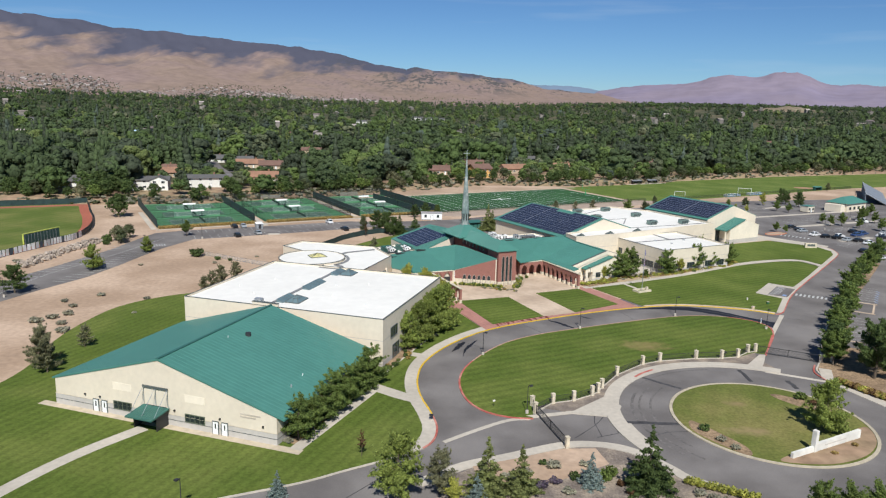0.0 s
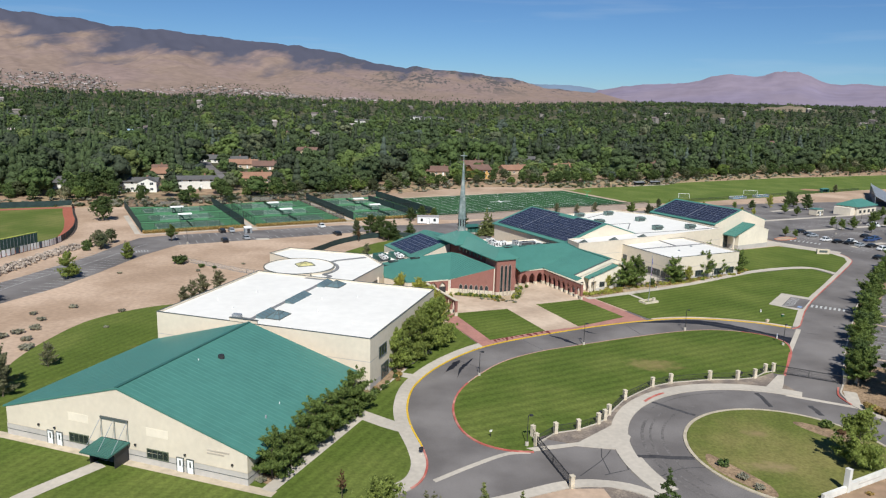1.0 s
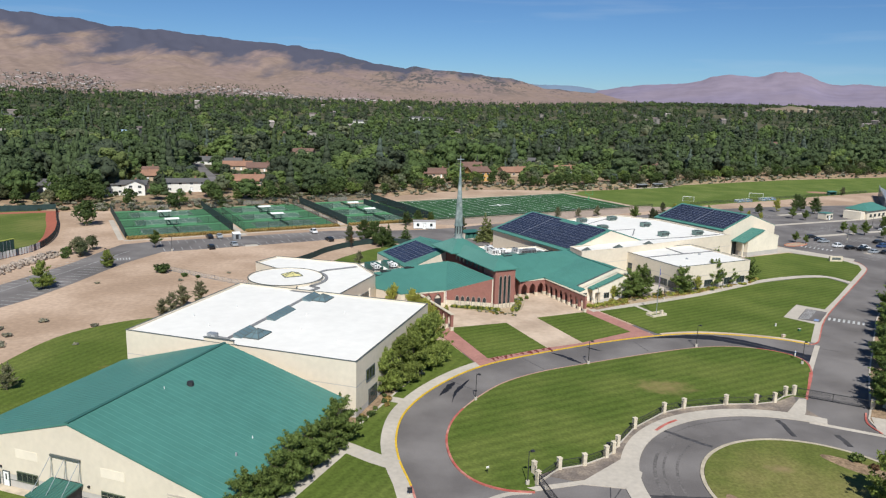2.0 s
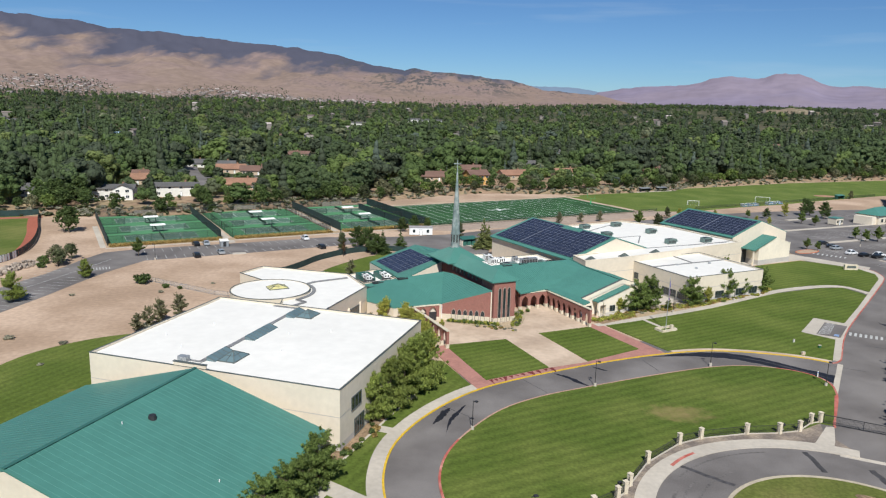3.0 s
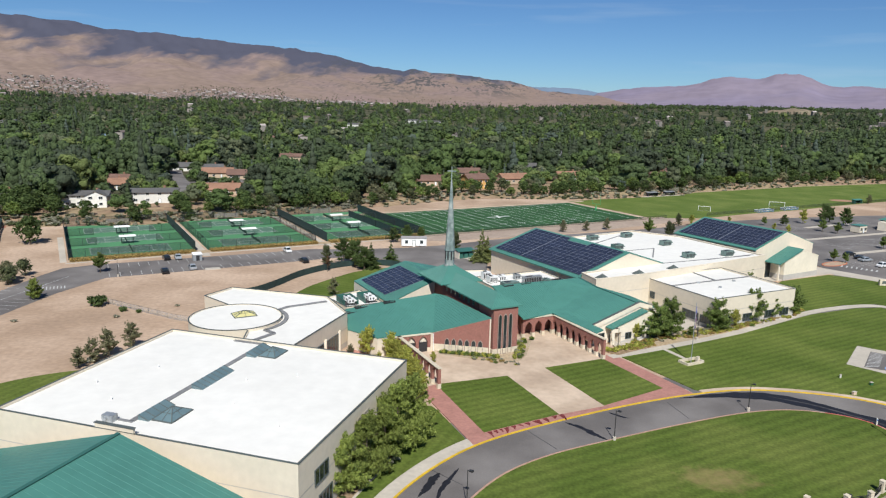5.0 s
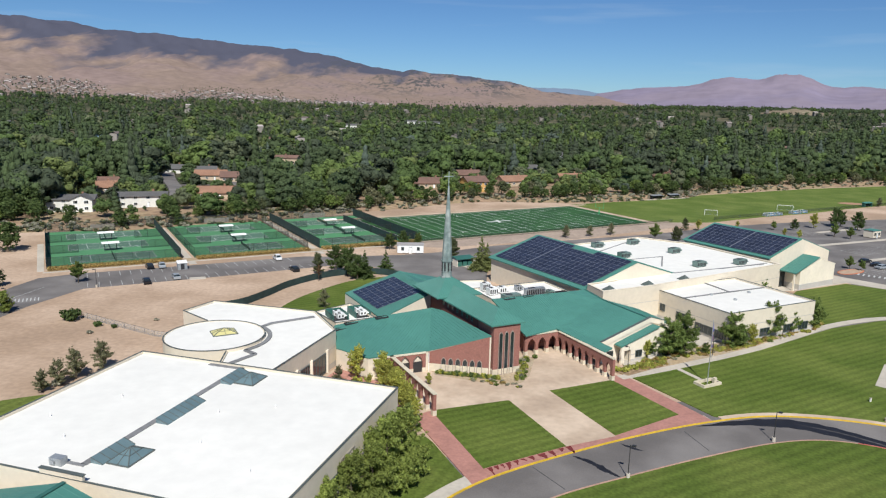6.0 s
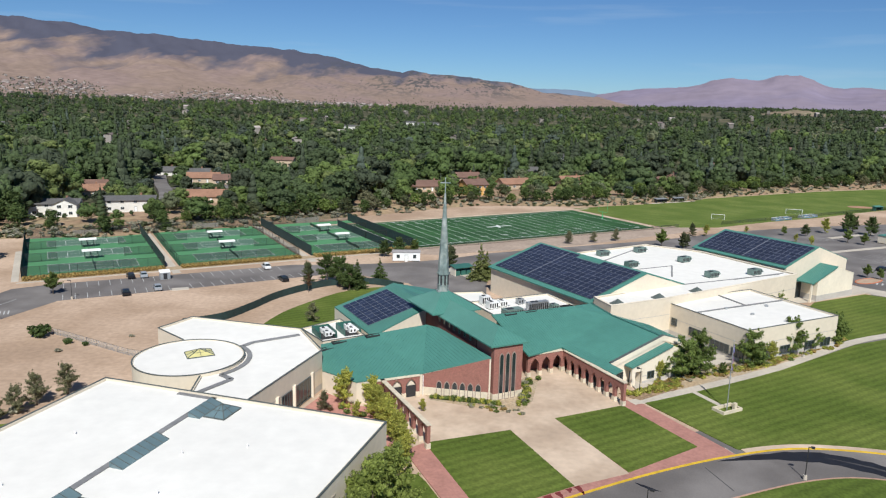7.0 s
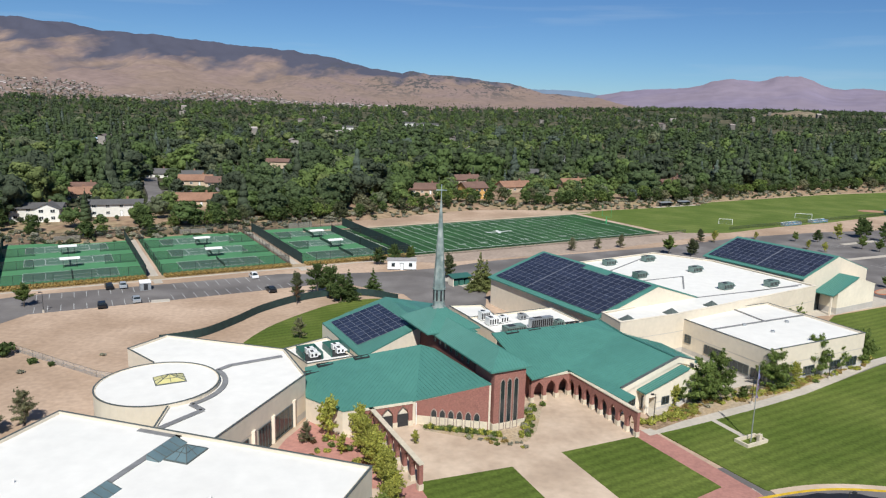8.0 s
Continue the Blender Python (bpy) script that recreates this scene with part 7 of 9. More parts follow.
def far_houses():
    """Roofs and walls that show between the trees further off, and the estate on the foot of the mountain."""
    rng = np.random.default_rng(5)
    walls, roofs = Mesh(), Mesh()

    def one(x, y, z, w, d_, h):
        a = rng.random() * 3.14
        c, s = math.cos(a), math.sin(a)

        def P(u, v, q):
            return (x + c * u - s * v, y + s * u + c * v, z + q)

        walls.add([P(u, v, q) for q in (0, h) for u, v in ((-w, -d_), (w, -d_), (w, d_), (-w, d_))], [(0, 1, 5, 4), (1, 2, 6, 5), (2, 3, 7, 6), (3, 0, 4, 7)])
        r = h + d_ * 0.45
        roofs.add([P(-w - .5, -d_ - .5, h - .1), P(w + .5, -d_ - .5, h - .1), P(w + .5, 0, r), P(-w - .5, 0, r), P(-w - .5, d_ + .5, h - .1), P(w + .5, d_ + .5, h - .1)], [(0, 1, 2, 3), (3, 2, 5, 4)])

    for _ in range(50):
        y = 700 + 1800 * rng.random()
        x = (rng.random() * 2 - 1) * 0.66 * y
        one(x, y, valley_z(x, y) + 2.0, 4 + 4 * rng.random(), 3 + 2 * rng.random(), 7 + 3.0 * rng.random())
    for _ in range(640):
        a = radians(-34 + 30 * rng.random() ** 1.25)
        r = 2490 + 420 * rng.random() * min(1.0, 0.25 + 0.05 * max(0.0, -9 - math.degrees(a)))
        s = (r - 2450) / 1750
        crest = float(np.interp(math.degrees(a), [c_[0] for c_ in LEFT_CREST], [c_[1] for c_ in LEFT_CREST]))
        one(r * math.sin(a), r * math.cos(a), foot_z(math.degrees(a)) + (crest - foot_z(math.degrees(a))) * s ** 1.25 * 0.95 + 1, 3 + 3 * rng.random(), 3 + 2 * rng.random(), 2.5 + 1.5 * rng.random())
    tagged(part("far_house_walls", walls, mat("far_walls", (0.24, 0.215, 0.19), 0.9, island_vary=0.35)), "pale walls of far houses between trees", "houses", kind="stuff")
    tagged(part("far_house_roofs", roofs, mat("far_roofs", (0.24, 0.19, 0.17), 0.9, island_vary=0.45, tint=(0.34, 0.30, 0.28))), "grey and brown roofs of far houses", "houses", kind="stuff")


far_houses()
BLUE_ROOF = mat("pale_blue_metal", (0.34, 0.47, 0.58), 0.6, grain=0.5, vary=0.06)
for cx, cy, half, count, kind in CLEARINGS:
    rng = random.Random(int(cx * 7 + cy))
    for i in range(count):
        x = cx + (2 * (i + 0.5) / count - 1) * half * 0.8
        y = cy + (rng.uniform(-12, 4) if count > 1 else 0)
        w, d_, h = ((26, 11, 4.6) if kind == 1 else (rng.uniform(9, 15), 8, rng.uniform(4.0, 6.5)))
        b = thing("house", x, y, wood_z(x, y) - 0.3, rng.uniform(-25, 25), ("long building with a pale blue metal roof", "white house among the trees", "tan house with a brown roof among the trees")[0 if kind == 1 else 1 if kind == 0 else 2], "house", "houses in the far woods")
        part("wall", Mesh().add([(u, v, z) for u in (-w / 2, w / 2) for v, z in ((-d_ / 2, 0), (d_ / 2, 0), (d_ / 2, h), (0, h + 1.8), (-d_ / 2, h))], [(0, 1, 2, 3, 4), (9, 8, 7, 6, 5), (0, 4, 9, 5), (1, 6, 7, 2)]), WALL_TAN if kind == 2 else WALL_WHITE, b)
        part("roof", Mesh().slab([(-w / 2 - .5, -d_ / 2 - .6, h - .1), (w / 2 + .5, -d_ / 2 - .6, h - .1), (w / 2 + .5, 0, h + 2.1), (-w / 2 - .5, 0, h + 2.1)], 0.2).slab([(-w / 2 - .5, 0, h + 2.1), (w / 2 + .5, 0, h + 2.1), (w / 2 + .5, d_ / 2 + .6, h - .1), (-w / 2 - .5, d_ / 2 + .6, h - .1)], 0.2), (ROOF_GREY, BLUE_ROOF, ROOF_BROWN)[kind], b)
        for u in (-0.28, 0.0, 0.28):
            part("window", Mesh().box(u * w - 0.7, u * w + 0.7, -d_ / 2 - 0.05, -d_ / 2 + 0.02, 1.4, 2.7), GLASS, b)
hill_spots = []
_r = np.random.default_rng(31)
for k_ in range(2900):
    a = radians(-34 + (50 if k_ % 2 else 26) * _r.random())
    r = 2470 + 400 * _r.random() ** (2 if k_ % 2 else 1.2)
    hill_spots.append((r * math.sin(a), r * math.cos(a), 40))


def hill_z(x, y):
    r, a = math.hypot(x, y), math.degrees(math.atan2(x, y))
    crest = float(np.interp(a, [c_[0] for c_ in LEFT_CREST], [c_[1] for c_ in LEFT_CREST]))
    low_ = min(foot_z(a), crest)
    return low_ + (crest - low_) * max(0, (r - 2450) / 1750) ** 1.25


plain = []
for _ in range(2600):
    a = radians(6 + 30 * _r.random() ** 0.8)
    r = 2420 + 1050 * _r.random()
    if math.degrees(a) > 14 or r < 2560:
        plain.append((r * math.sin(a), r * math.cos(a), 40))
far_trees("far_wood", plain, 14, 0.13, GREENS, "far woods across the valley", 24, 8, 14, lumps=2)
far_trees("hill_trees", hill_spots, 8, 0.13, GREENS[:2], "dark trees at the foot of the mountain", 33, 3.5, 7, hill_z, cones=0.1, lumps=2)


# ---------------------------------------------------------------- tennis courts
CB, CD, GAP = 36.5, 62.0, 4.0


def fence_run(parent, a, b, h, material, step=3.0, post=0.05, rail=True, name="fence_panel", z=0.05):
    """Posts, rails and a mesh panel between two points of the parent's frame."""
    a, b = Vector((*a, z)), Vector((*b, z))
    n = max(1, round((b - a).length / step))
    for i in range(n + 1):
        p = a.lerp(b, i / n)
        part("post", Mesh().tube(p, p + Vector((0, 0, h)), post, post, 6), DARK_METAL, parent)
    if rail:
        part("rail", Mesh().tube(a + Vector((0, 0, h)), b + Vector((0, 0, h)), post * 0.8, post * 0.8, 6), DARK_METAL, parent)
    d = (b - a).normalized() * 0.02
    s = Vector((-d.y, d.x, 0))
    part(name, Mesh().add([a - s, a + s, b + s, b - s, a - s + Vector((0, 0, h)), a + s + Vector((0, 0, h)), b + s + Vector((0, 0, h)), b - s + Vector((0, 0, h))], [(0, 3, 7, 4), (1, 2, 6, 5), (4, 5, 6, 7)]), material, parent)


def court_block(i):
    u0 = i * (CB + GAP)
    x, y = COURT(u0, 0)
    c = thing("tennis_courts", x, y, 0, 28.7, "bank of three green and grey tennis courts", "tennis court", "tennis courts")
    part("apron", Mesh().box(0, CB, 0, CD, -0.2, 0.06), COURT_GREEN, c, "green acrylic apron")
    for j in range(3):
        v = 3.2 + j * 19.6
        w, l, o = 10.97, 23.77, (CB - 23.77) / 2
        court = part("court_surface", Mesh().box(o, o + l, v + 2, v + 2 + w, 0.05, 0.066), COURT_GREY, c, "grey playing surface")
        ln = Mesh()
        t, z0, z1 = 0.09, 0.06, 0.074
        for u in (o, o + l - t):
            ln.box(u, u + t, v + 2, v + 2 + w, z0, z1)
        for q in (0, 1.37, w - 1.37 - t, w - t):
            ln.box(o, o + l, v + 2 + q, v + 2 + q + t, z0, z1)
        for u in (o + 5.49, o + l - 5.49):
            ln.box(u, u + t, v + 2 + 1.37, v + 2 + w - 1.37, z0, z1)
        ln.box(o + 5.49, o + l - 5.49, v + 2 + w / 2, v + 2 + w / 2 + t, z0, z1)
        part("court_marking", ln, LINE, court)
        part("net", Mesh().box(CB / 2 - 0.03, CB / 2 + 0.03, v + 1.2, v + 2.8 + w, 0.06, 1.0), GREEN_NET, c, "dark tennis net")
        if j:
            fence_run(c, (0.5, v - 1.4), (9, v - 1.4), 2.6, CHAIN, 4.2)
            fence_run(c, (CB - 9, v - 1.4), (CB - 0.5, v - 1.4), 2.6, CHAIN, 4.2)
    for a, b, m in (((0, 0), (CB, 0), CHAIN), ((0, CD), (CB, CD), CHAIN), ((0, 0), (0, CD), SCREEN if i != 1 else CHAIN), ((CB, 0), (CB, CD), SCREEN if i != 1 else CHAIN)):
        fence_run(c, a, b, 3.2, m, 4.5)
    for v in (21.0, 40.6):
        sh = thing("court_shelter", CB / 2, v, 0.06, 0)
        sh.parent = c
        for a in (-1.8, 1.8):
            for b in (-0.9, 0.9):
                part("shelter_post", Mesh().tube((a, b, 0), (a, b, 2.5), 0.06, 0.06, 6), DARK_METAL, sh)
        part("shelter_roof", Mesh().slab([(-2.6, -1.5, 2.55), (2.6, -1.5, 2.55), (2.6, 0, 2.95), (-2.6, 0, 2.95)], 0.08).slab([(-2.6, 0, 2.95), (2.6, 0, 2.95), (2.6, 1.5, 2.55), (-2.6, 1.5, 2.55)], 0.08), WHITE_PAINT, sh, "white shelter roof")
        part("bench", Mesh().box(-1.5, 1.5, -0.3, 0.2, 0.4, 0.46).box(-1.4, -1.3, -0.25, 0.15, 0, 0.4).box(1.3, 1.4, -0.25, 0.15, 0, 0.4), DARK_METAL, sh)
    part("practice_wall", Mesh().box(CB * 0.4, CB * 0.66, CD + 0.6, CD + 0.9, 0, 2.0), CONCRETE, c, "pale concrete practice wall")
    return c


for i in range(3):
    court_block(i)
for i in (0, 1):
    u = (i + 1) * CB + i * GAP + GAP / 2
    ribbon("pavement", [COURT(u, -9), COURT(u, CD)], 2.2, -0.2, 0.07, CONCRETE, "pale concrete path between the courts", "pavement")
ribbon("pavement", [COURT(-1.5, -3), COURT(-1.5, 40)], 1.8, -0.2, 0.07, CONCRETE, "pale concrete path beside the courts", "pavement")
sheet("planting_bed", [COURT(0, -4.2), COURT(118, -4.2), COURT(118, -0.2), COURT(0, -0.2)], -0.2, 0.09, mat("bark_bed", (0.36, 0.27, 0.17), 0.95, grain=2.0, vary=0.25, broad=0.3), "tan bed with clumps of golden grass", "flower bed")

# ---------------------------------------------------------------- football field markings
lines = Mesh()
for i in range(21):
    u = 9.14 + i * 4.572
    lines.add([(*FIELD(u + a, v), 0.112) for a, v in ((-0.09, 1), (0.09, 1), (0.09, 49.8), (-0.09, 49.8))], [(0, 1, 2, 3)])
for v in (1, 49.6):
    lines.add([(*FIELD(u, v + a), 0.114) for u, a in ((0, 0), (109.7, 0), (109.7, 0.25), (0, 0.25))], [(0, 1, 2, 3)])
for u in (0, 109.5):
    lines.add([(*FIELD(u + a, v), 0.116) for a, v in ((0, 1), (0.25, 1), (0.25, 49.8), (0, 49.8))], [(0, 1, 2, 3)])
for i in range(101):
    for v in (17.4, 33.0):
        u = 9.14 + i * 0.9144
        lines.add([(*FIELD(u + a, v + b), 0.113) for a, b in ((-0.05, -0.3), (0.05, -0.3), (0.05, 0.3), (-0.05, 0.3))], [(0, 1, 2, 3)])
tagged(part("field_marking", lines, LINE), "white yard lines on the turf", "field lines", kind="structure")


def writing(text, size, m, material, name, label):
    cu = bpy.data.curves.new(name, "FONT")
    cu.body, cu.size, cu.align_x, cu.align_y = text, size, "CENTER", "CENTER"
    tmp = bpy.data.objects.new("tmp", cu)
    scene.collection.objects.link(tmp)
    me = bpy.data.meshes.new_from_object(tmp.evaluated_get(bpy.context.evaluated_depsgraph_get()))
    bpy.data.objects.remove(tmp)
    me.materials.clear()
    me.materials.append(material)
    ob = new(name, me)
    ob.matrix_basis = m
    return tagged(ob, label, "field number", "field numbers")


for i, n in enumerate(("1 0", "2 0", "3 0", "4 0", "5 0", "4 0", "3 0", "2 0", "1 0")):
    u = 9.14 + (i + 1) * 9.144
    for v in (8.0, 43.0):
        x, y = FIELD(u, v)
        writing(n, 2.6, pose(x, y, 0.118, 0, 0, 29.5), LINE, "field_number", "white painted yard number on the turf")
x, y = FIELD(54.9, 25.4)
logo = Mesh()
logo.add([(-6, -0.6, 0), (6, -0.6, 0), (6, 0.6, 0), (-6, 0.6, 0)], [(0, 1, 2, 3)])
logo.add([(-2.2, -3.2, 0.001), (-0.9, -3.2, 0.001), (1.6, 3.2, 0.001), (0.3, 3.2, 0.001)], [(0, 1, 2, 3)])
ob = part("field_emblem", logo, LINE)
ob.matrix_basis = pose(x, y, 0.12, 0, 0, 29.5)
tagged(ob, "white painted emblem in the middle of the turf", "field emblem")


def goal_post(u, side):
    x, y = FIELD(u, 25.4)
    g = thing("goal_post", x, y, 0.1, 29.5, "bright green football goal post", "goal post")
    gm = bpy.data.materials.get("goal_green") or mat("goal_green", (0.05, 0.45, 0.18), 0.5)
    part("stem", Mesh().tube((0, 0, 0), (0, 0, 3.0), 0.09, 0.09, 8).tube((0, 0, 0), (0, 0, 1.6), 0.28, 0.28, 10), gm, g)
    part("crossbar", Mesh().tube((0, -2.8, 3.05), (0, 2.8, 3.05), 0.07, 0.07, 8), gm, g)
    for v in (-2.8, 2.8):
        part("upright", Mesh().tube((0, v, 3.0), (0, v, 8.0), 0.05, 0.05, 8), gm, g)


goal_post(110.6, 1)


def soccer_goal(x, y, turn, w=7.3):
    g = thing("soccer_goal", x, y, 0.08, turn, "white soccer goal with a net on the grass", "goal", "soccer goals")
    part("goal_frame", Mesh().tube((-w / 2, 0, 0), (-w / 2, 0, 2.44), 0.09, 0.09, 8).tube((w / 2, 0, 0), (w / 2, 0, 2.44), 0.09, 0.09, 8).tube((-w / 2, 0, 2.44), (w / 2, 0, 2.44), 0.09, 0.09, 8), WHITE_PAINT, g)
    part("back_stay", Mesh().tube((-w / 2, 0, 2.44), (-w / 2, 2, 0), 0.05, 0.05, 6).tube((w / 2, 0, 2.44), (w / 2, 2, 0), 0.05, 0.05, 6).tube((-w / 2, 2, 0), (w / 2, 2, 0), 0.05, 0.05, 6), WHITE_PAINT, g)
    nm = bpy.data.materials.get("goal_net") or see_through("goal_net", (0.7, 0.7, 0.7), 0.25)
    part("net", Mesh().add([(-w / 2, 0, 2.44), (w / 2, 0, 2.44), (w / 2, 2, 0), (-w / 2, 2, 0)], [(0, 1, 2, 3)]), nm, g)


soccer_goal(131.6, 403, -18, 5.6)
soccer_goal(177.4, 426.4, -18)


# ---------------------------------------------------------------- other fences
bf = thing("outfield_fence", 0, 0, 0, 0, "curved ball field fence hung with pale banners", "fence")
BANNER = mat("banner_cloth", (0.62, 0.63, 0.62), 0.8, grain=0.8, vary=0.15, random_vary=0.3)
DARK_BANNER = mat("dark_banner_cloth", (0.05, 0.07, 0.09), 0.8, grain=0.8)
pts = BALL_FENCE
for i in range(len(pts) - 1):
    a, b = pts[i], pts[i + 1]
    part("post", Mesh().tube((*a, 0), (*a, 2.3), 0.05, 0.05, 6), DARK_METAL, bf)
    far = a[1] > 243
    n = 2
    for k_ in range(n):
        p = [a[0] + (b[0] - a[0]) * (k_ + 0.04) / n, a[1] + (b[1] - a[1]) * (k_ + 0.04) / n]
        q = [a[0] + (b[0] - a[0]) * (k_ + 0.82) / n, a[1] + (b[1] - a[1]) * (k_ + 0.82) / n]
        part("banner", Mesh().bar((*p, 0.15), (*q, 0.15), 0.05, 2.0), SCREEN if far else (BANNER if (i * n + k_) % 7 else DARK_BANNER), bf)
    part("fence_panel", Mesh().bar((*a, 0.05), (*b, 0.05), 0.02, 2.2), CHAIN, bf)
far_f = thing("field_wall", 0, 0, 0, 0, "dark green windscreen fence at the far side of the ball field", "fence")
part("windscreen", Mesh().bar((-160, 321, 0), (-280, 264, 0), 0.06, 2.6), SCREEN, far_f)
sb = thing("scoreboard", -131.2, 231.5, 0, 74, "dark green scoreboard beside the ball field", "scoreboard")
part("board", Mesh().box(-7.2, 7.2, -0.2, 0.2, 1.2, 4.4), mat("board_green", (0.03, 0.075, 0.06), 0.6), sb)
part("trim", Mesh().box(-7.3, 7.3, -0.24, 0.24, 4.4, 4.6).box(-7.4, -7.2, -0.24, 0.24, 1.2, 4.4), mat("yellow_trim", (0.45, 0.50, 0.10), 0.6), sb, "yellow-green trim")
for u in (-6, -2, 2, 6):
    part("post", Mesh().box(u - 0.1, u + 0.1, 0.2, 0.4, 0, 4.3), DARK_METAL, sb)
for i in range(11):
    part("slat", Mesh().box(-6.8 + i * 1.25, -6.7 + i * 1.25, -0.23, -0.2, 1.3, 4.3), GALVANISED, sb)
# curved privacy fence behind the library
gf = thing("privacy_fence", 0, 0, 0, 0, "curved dark green slatted fence behind the library", "fence")
pts = smooth_line([(-50, 227.6), (-43, 232.6), (-38.6, 242), (-35, 252), (-28.3, 262), (-20.8, 267.6), (-12.1, 268.4), (-4, 264)], 5)
for i in range(len(pts) - 1):
    part("post", Mesh().tube((*pts[i], 0), (*pts[i], 1.95), 0.05, 0.05, 6), DARK_METAL, gf)
    part("fence_panel", Mesh().bar((*pts[i], 0.1), (*pts[i + 1], 0.1), 0.06, 1.75), SCREEN, gf)
cf = thing("chain_fence", 0, 0, 0, 0, "low chain-link fence across bare earth", "fence")
for a, b in (((-76, 221.5), (-54, 209)), ((-54, 209), (-47, 207))):
    fence_run(cf, a, b, 1.3, see_through("thin_chain", (0.45, 0.42, 0.38), 0.3) if "thin_chain" not in bpy.data.materials else bpy.data.materials["thin_chain"], 3.0, 0.03, z=0)

# iron fence with stone piers round the oval
PIERS = [(15.4, 112.2), (15.6, 109.6), (19, 113.4), (22.7, 114.7), (26.3, 117.2), (27.6, 118.6), (28.7, 120.6), (32.8, 126.9), (39.2, 133), (43.1, 135), (50.9, 137), (56.2, 137.5), (59.8, 138.5), (63, 141.4), (64.8, 142)]


def pier(x, y, h=1.8, w=0.56):
    p = thing("stone_pier", x, y, 0, random.uniform(10, 40), "pale cut-stone gate pier with a flat cap", "pier", "stone piers")
    n = 5
    for i in range(n):
        z0 = 0.0 + h * i / n
        part("stone", Mesh().box(-w / 2 + 0.01 * (i % 2), w / 2 - 0.01 * (i % 2), -w / 2 + 0.01 * (i % 2), w / 2 - 0.01 * (i % 2), z0 + 0.012, z0 + h / n), STONE, p)
    part("cap", Mesh().box(-w / 2 - 0.04, w / 2 + 0.04, -w / 2 - 0.04, w / 2 + 0.04, h + 0.002, h + 0.1), STONE, p)
    return p


for x, y in PIERS + [(18.8, 97.6), (75.6, 136.6), (78.2, 137.4)]:
    pier(x, y)
iron = thing("iron_fence", 0, 0, 0, 0, "low black iron railing on a pale stone kerb", "fence")
for a, b in zip(PIERS, PIERS[1:]):
    a, b = Vector((*a, 0)), Vector((*b, 0))
    L_ = (b - a).length
    part("kerb_stone", Mesh().bar(a, b, 0.2, 0.26), CONCRETE, iron, "pale concrete kerb")
    part("rail", Mesh().bar(a + Vector((0, 0, 1.4)), b + Vector((0, 0, 1.4)), 0.04, 0.05).bar(a + Vector((0, 0, 0.55)), b + Vector((0, 0, 0.55)), 0.04, 0.05), DARK_METAL, iron)
    pk = Mesh()
    n = int(L_ / 0.16)
    for i in range(1, n):
        p = a.lerp(b, i / n)
        pk.box(p.x - 0.012, p.x + 0.012, p.y - 0.012, p.y + 0.012, 0.42, 1.5)
    part("railing_infill", pk, DARK_METAL, iron)


def gate(a, b, label):
    g = thing("gate", *a, 0, math.degrees(math.atan2(b[1] - a[1], b[0] - a[0])), label, "gate")
    L_ = math.hypot(b[0] - a[0], b[1] - a[1])
    part("gate_frame", Mesh().box(0, L_, -0.04, 0.04, 0.15, 0.25).box(0, L_, -0.04, 0.04, 1.5, 1.6).box(0, 0.1, -0.04, 0.04, 0.1, 1.6).box(L_ - 0.1, L_, -0.04, 0.04, 0.1, 1.6).box(L_ / 2 - .05, L_ / 2 + .05, -0.04, 0.04, 0.1, 1.6), DARK_METAL, g)
    pk = Mesh()
    for i in range(int(L_ / 0.16)):
        pk.box(i * 0.16, i * 0.16 + 0.025, -0.012, 0.012, 0.25, 1.5)
    part("railing_infill", pk, DARK_METAL, g)


gate((15.7, 109.4), (18.7, 97.9), "black iron sliding gate across the drive")
gate((65.2, 141.8), (75.3, 136.8), "black iron gate across the drive")


# ---------------------------------------------------------------- lamps, flagpole, sign wall
def lamp(x, y, h=4.6, turn=0.0, label="black lamp post on a pale concrete base"):
    l = thing("street_lamp", x, y, 0, turn, label, "street lamp", "lamp posts")
    part("base", Mesh().tube((0, 0, 0), (0, 0, 0.65), 0.28, 0.26, 10), CONCRETE, l, "pale concrete base")
    part("pole", Mesh().tube((0, 0, 0.65), (0, 0, h), 0.07, 0.05, 8), DARK_METAL, l)
    part("arm", Mesh().bar((-0.4, 0, h - 0.1), (0.05, 0, h - 0.1), 0.06, 0.06), DARK_METAL, l)
    part("lamp_head", Mesh().box(-0.75, -0.25, -0.2, 0.2, h - 0.1, h + 0.08), DARK_METAL, l)
    return l


first = lamp(8.4, 136.2, 4.8, 150)
for x, y, a in ((31.0, 154.9, 150), (56.0, 166.9, 150), (-30.5, 78.2, 60), (14.2, 109.2, 200), (74.0, 158, 90), (-106, 168.6, 10), (-95, 226.4, 10), (-84, 247, 10), (160, 300, 0), (187, 330, 0), (41, 195.5, 0), (60, 203.6, 0), (80, 216.6, 0)):
    copy_thing(first, pose(x, y, 0.02, 0, 0, a))
def lawn_spot(x, y, turn):
    l = thing("spot_light", x, y, KERB, turn, "low dark garden spotlight on the lawn", "spotlight", "lawn spotlights")
    part("base", Mesh().tube((0, 0, 0), (0, 0, 0.12), 0.2, 0.18, 10), CONCRETE, l)
    part("stem", Mesh().tube((0, 0, 0.12), (0, 0, 0.6), 0.05, 0.05, 8), DARK_METAL, l)
    part("lamp_head", Mesh().box(-0.3, 0.3, -0.2, 0.2, 0.6, 0.95), DARK_METAL, l)


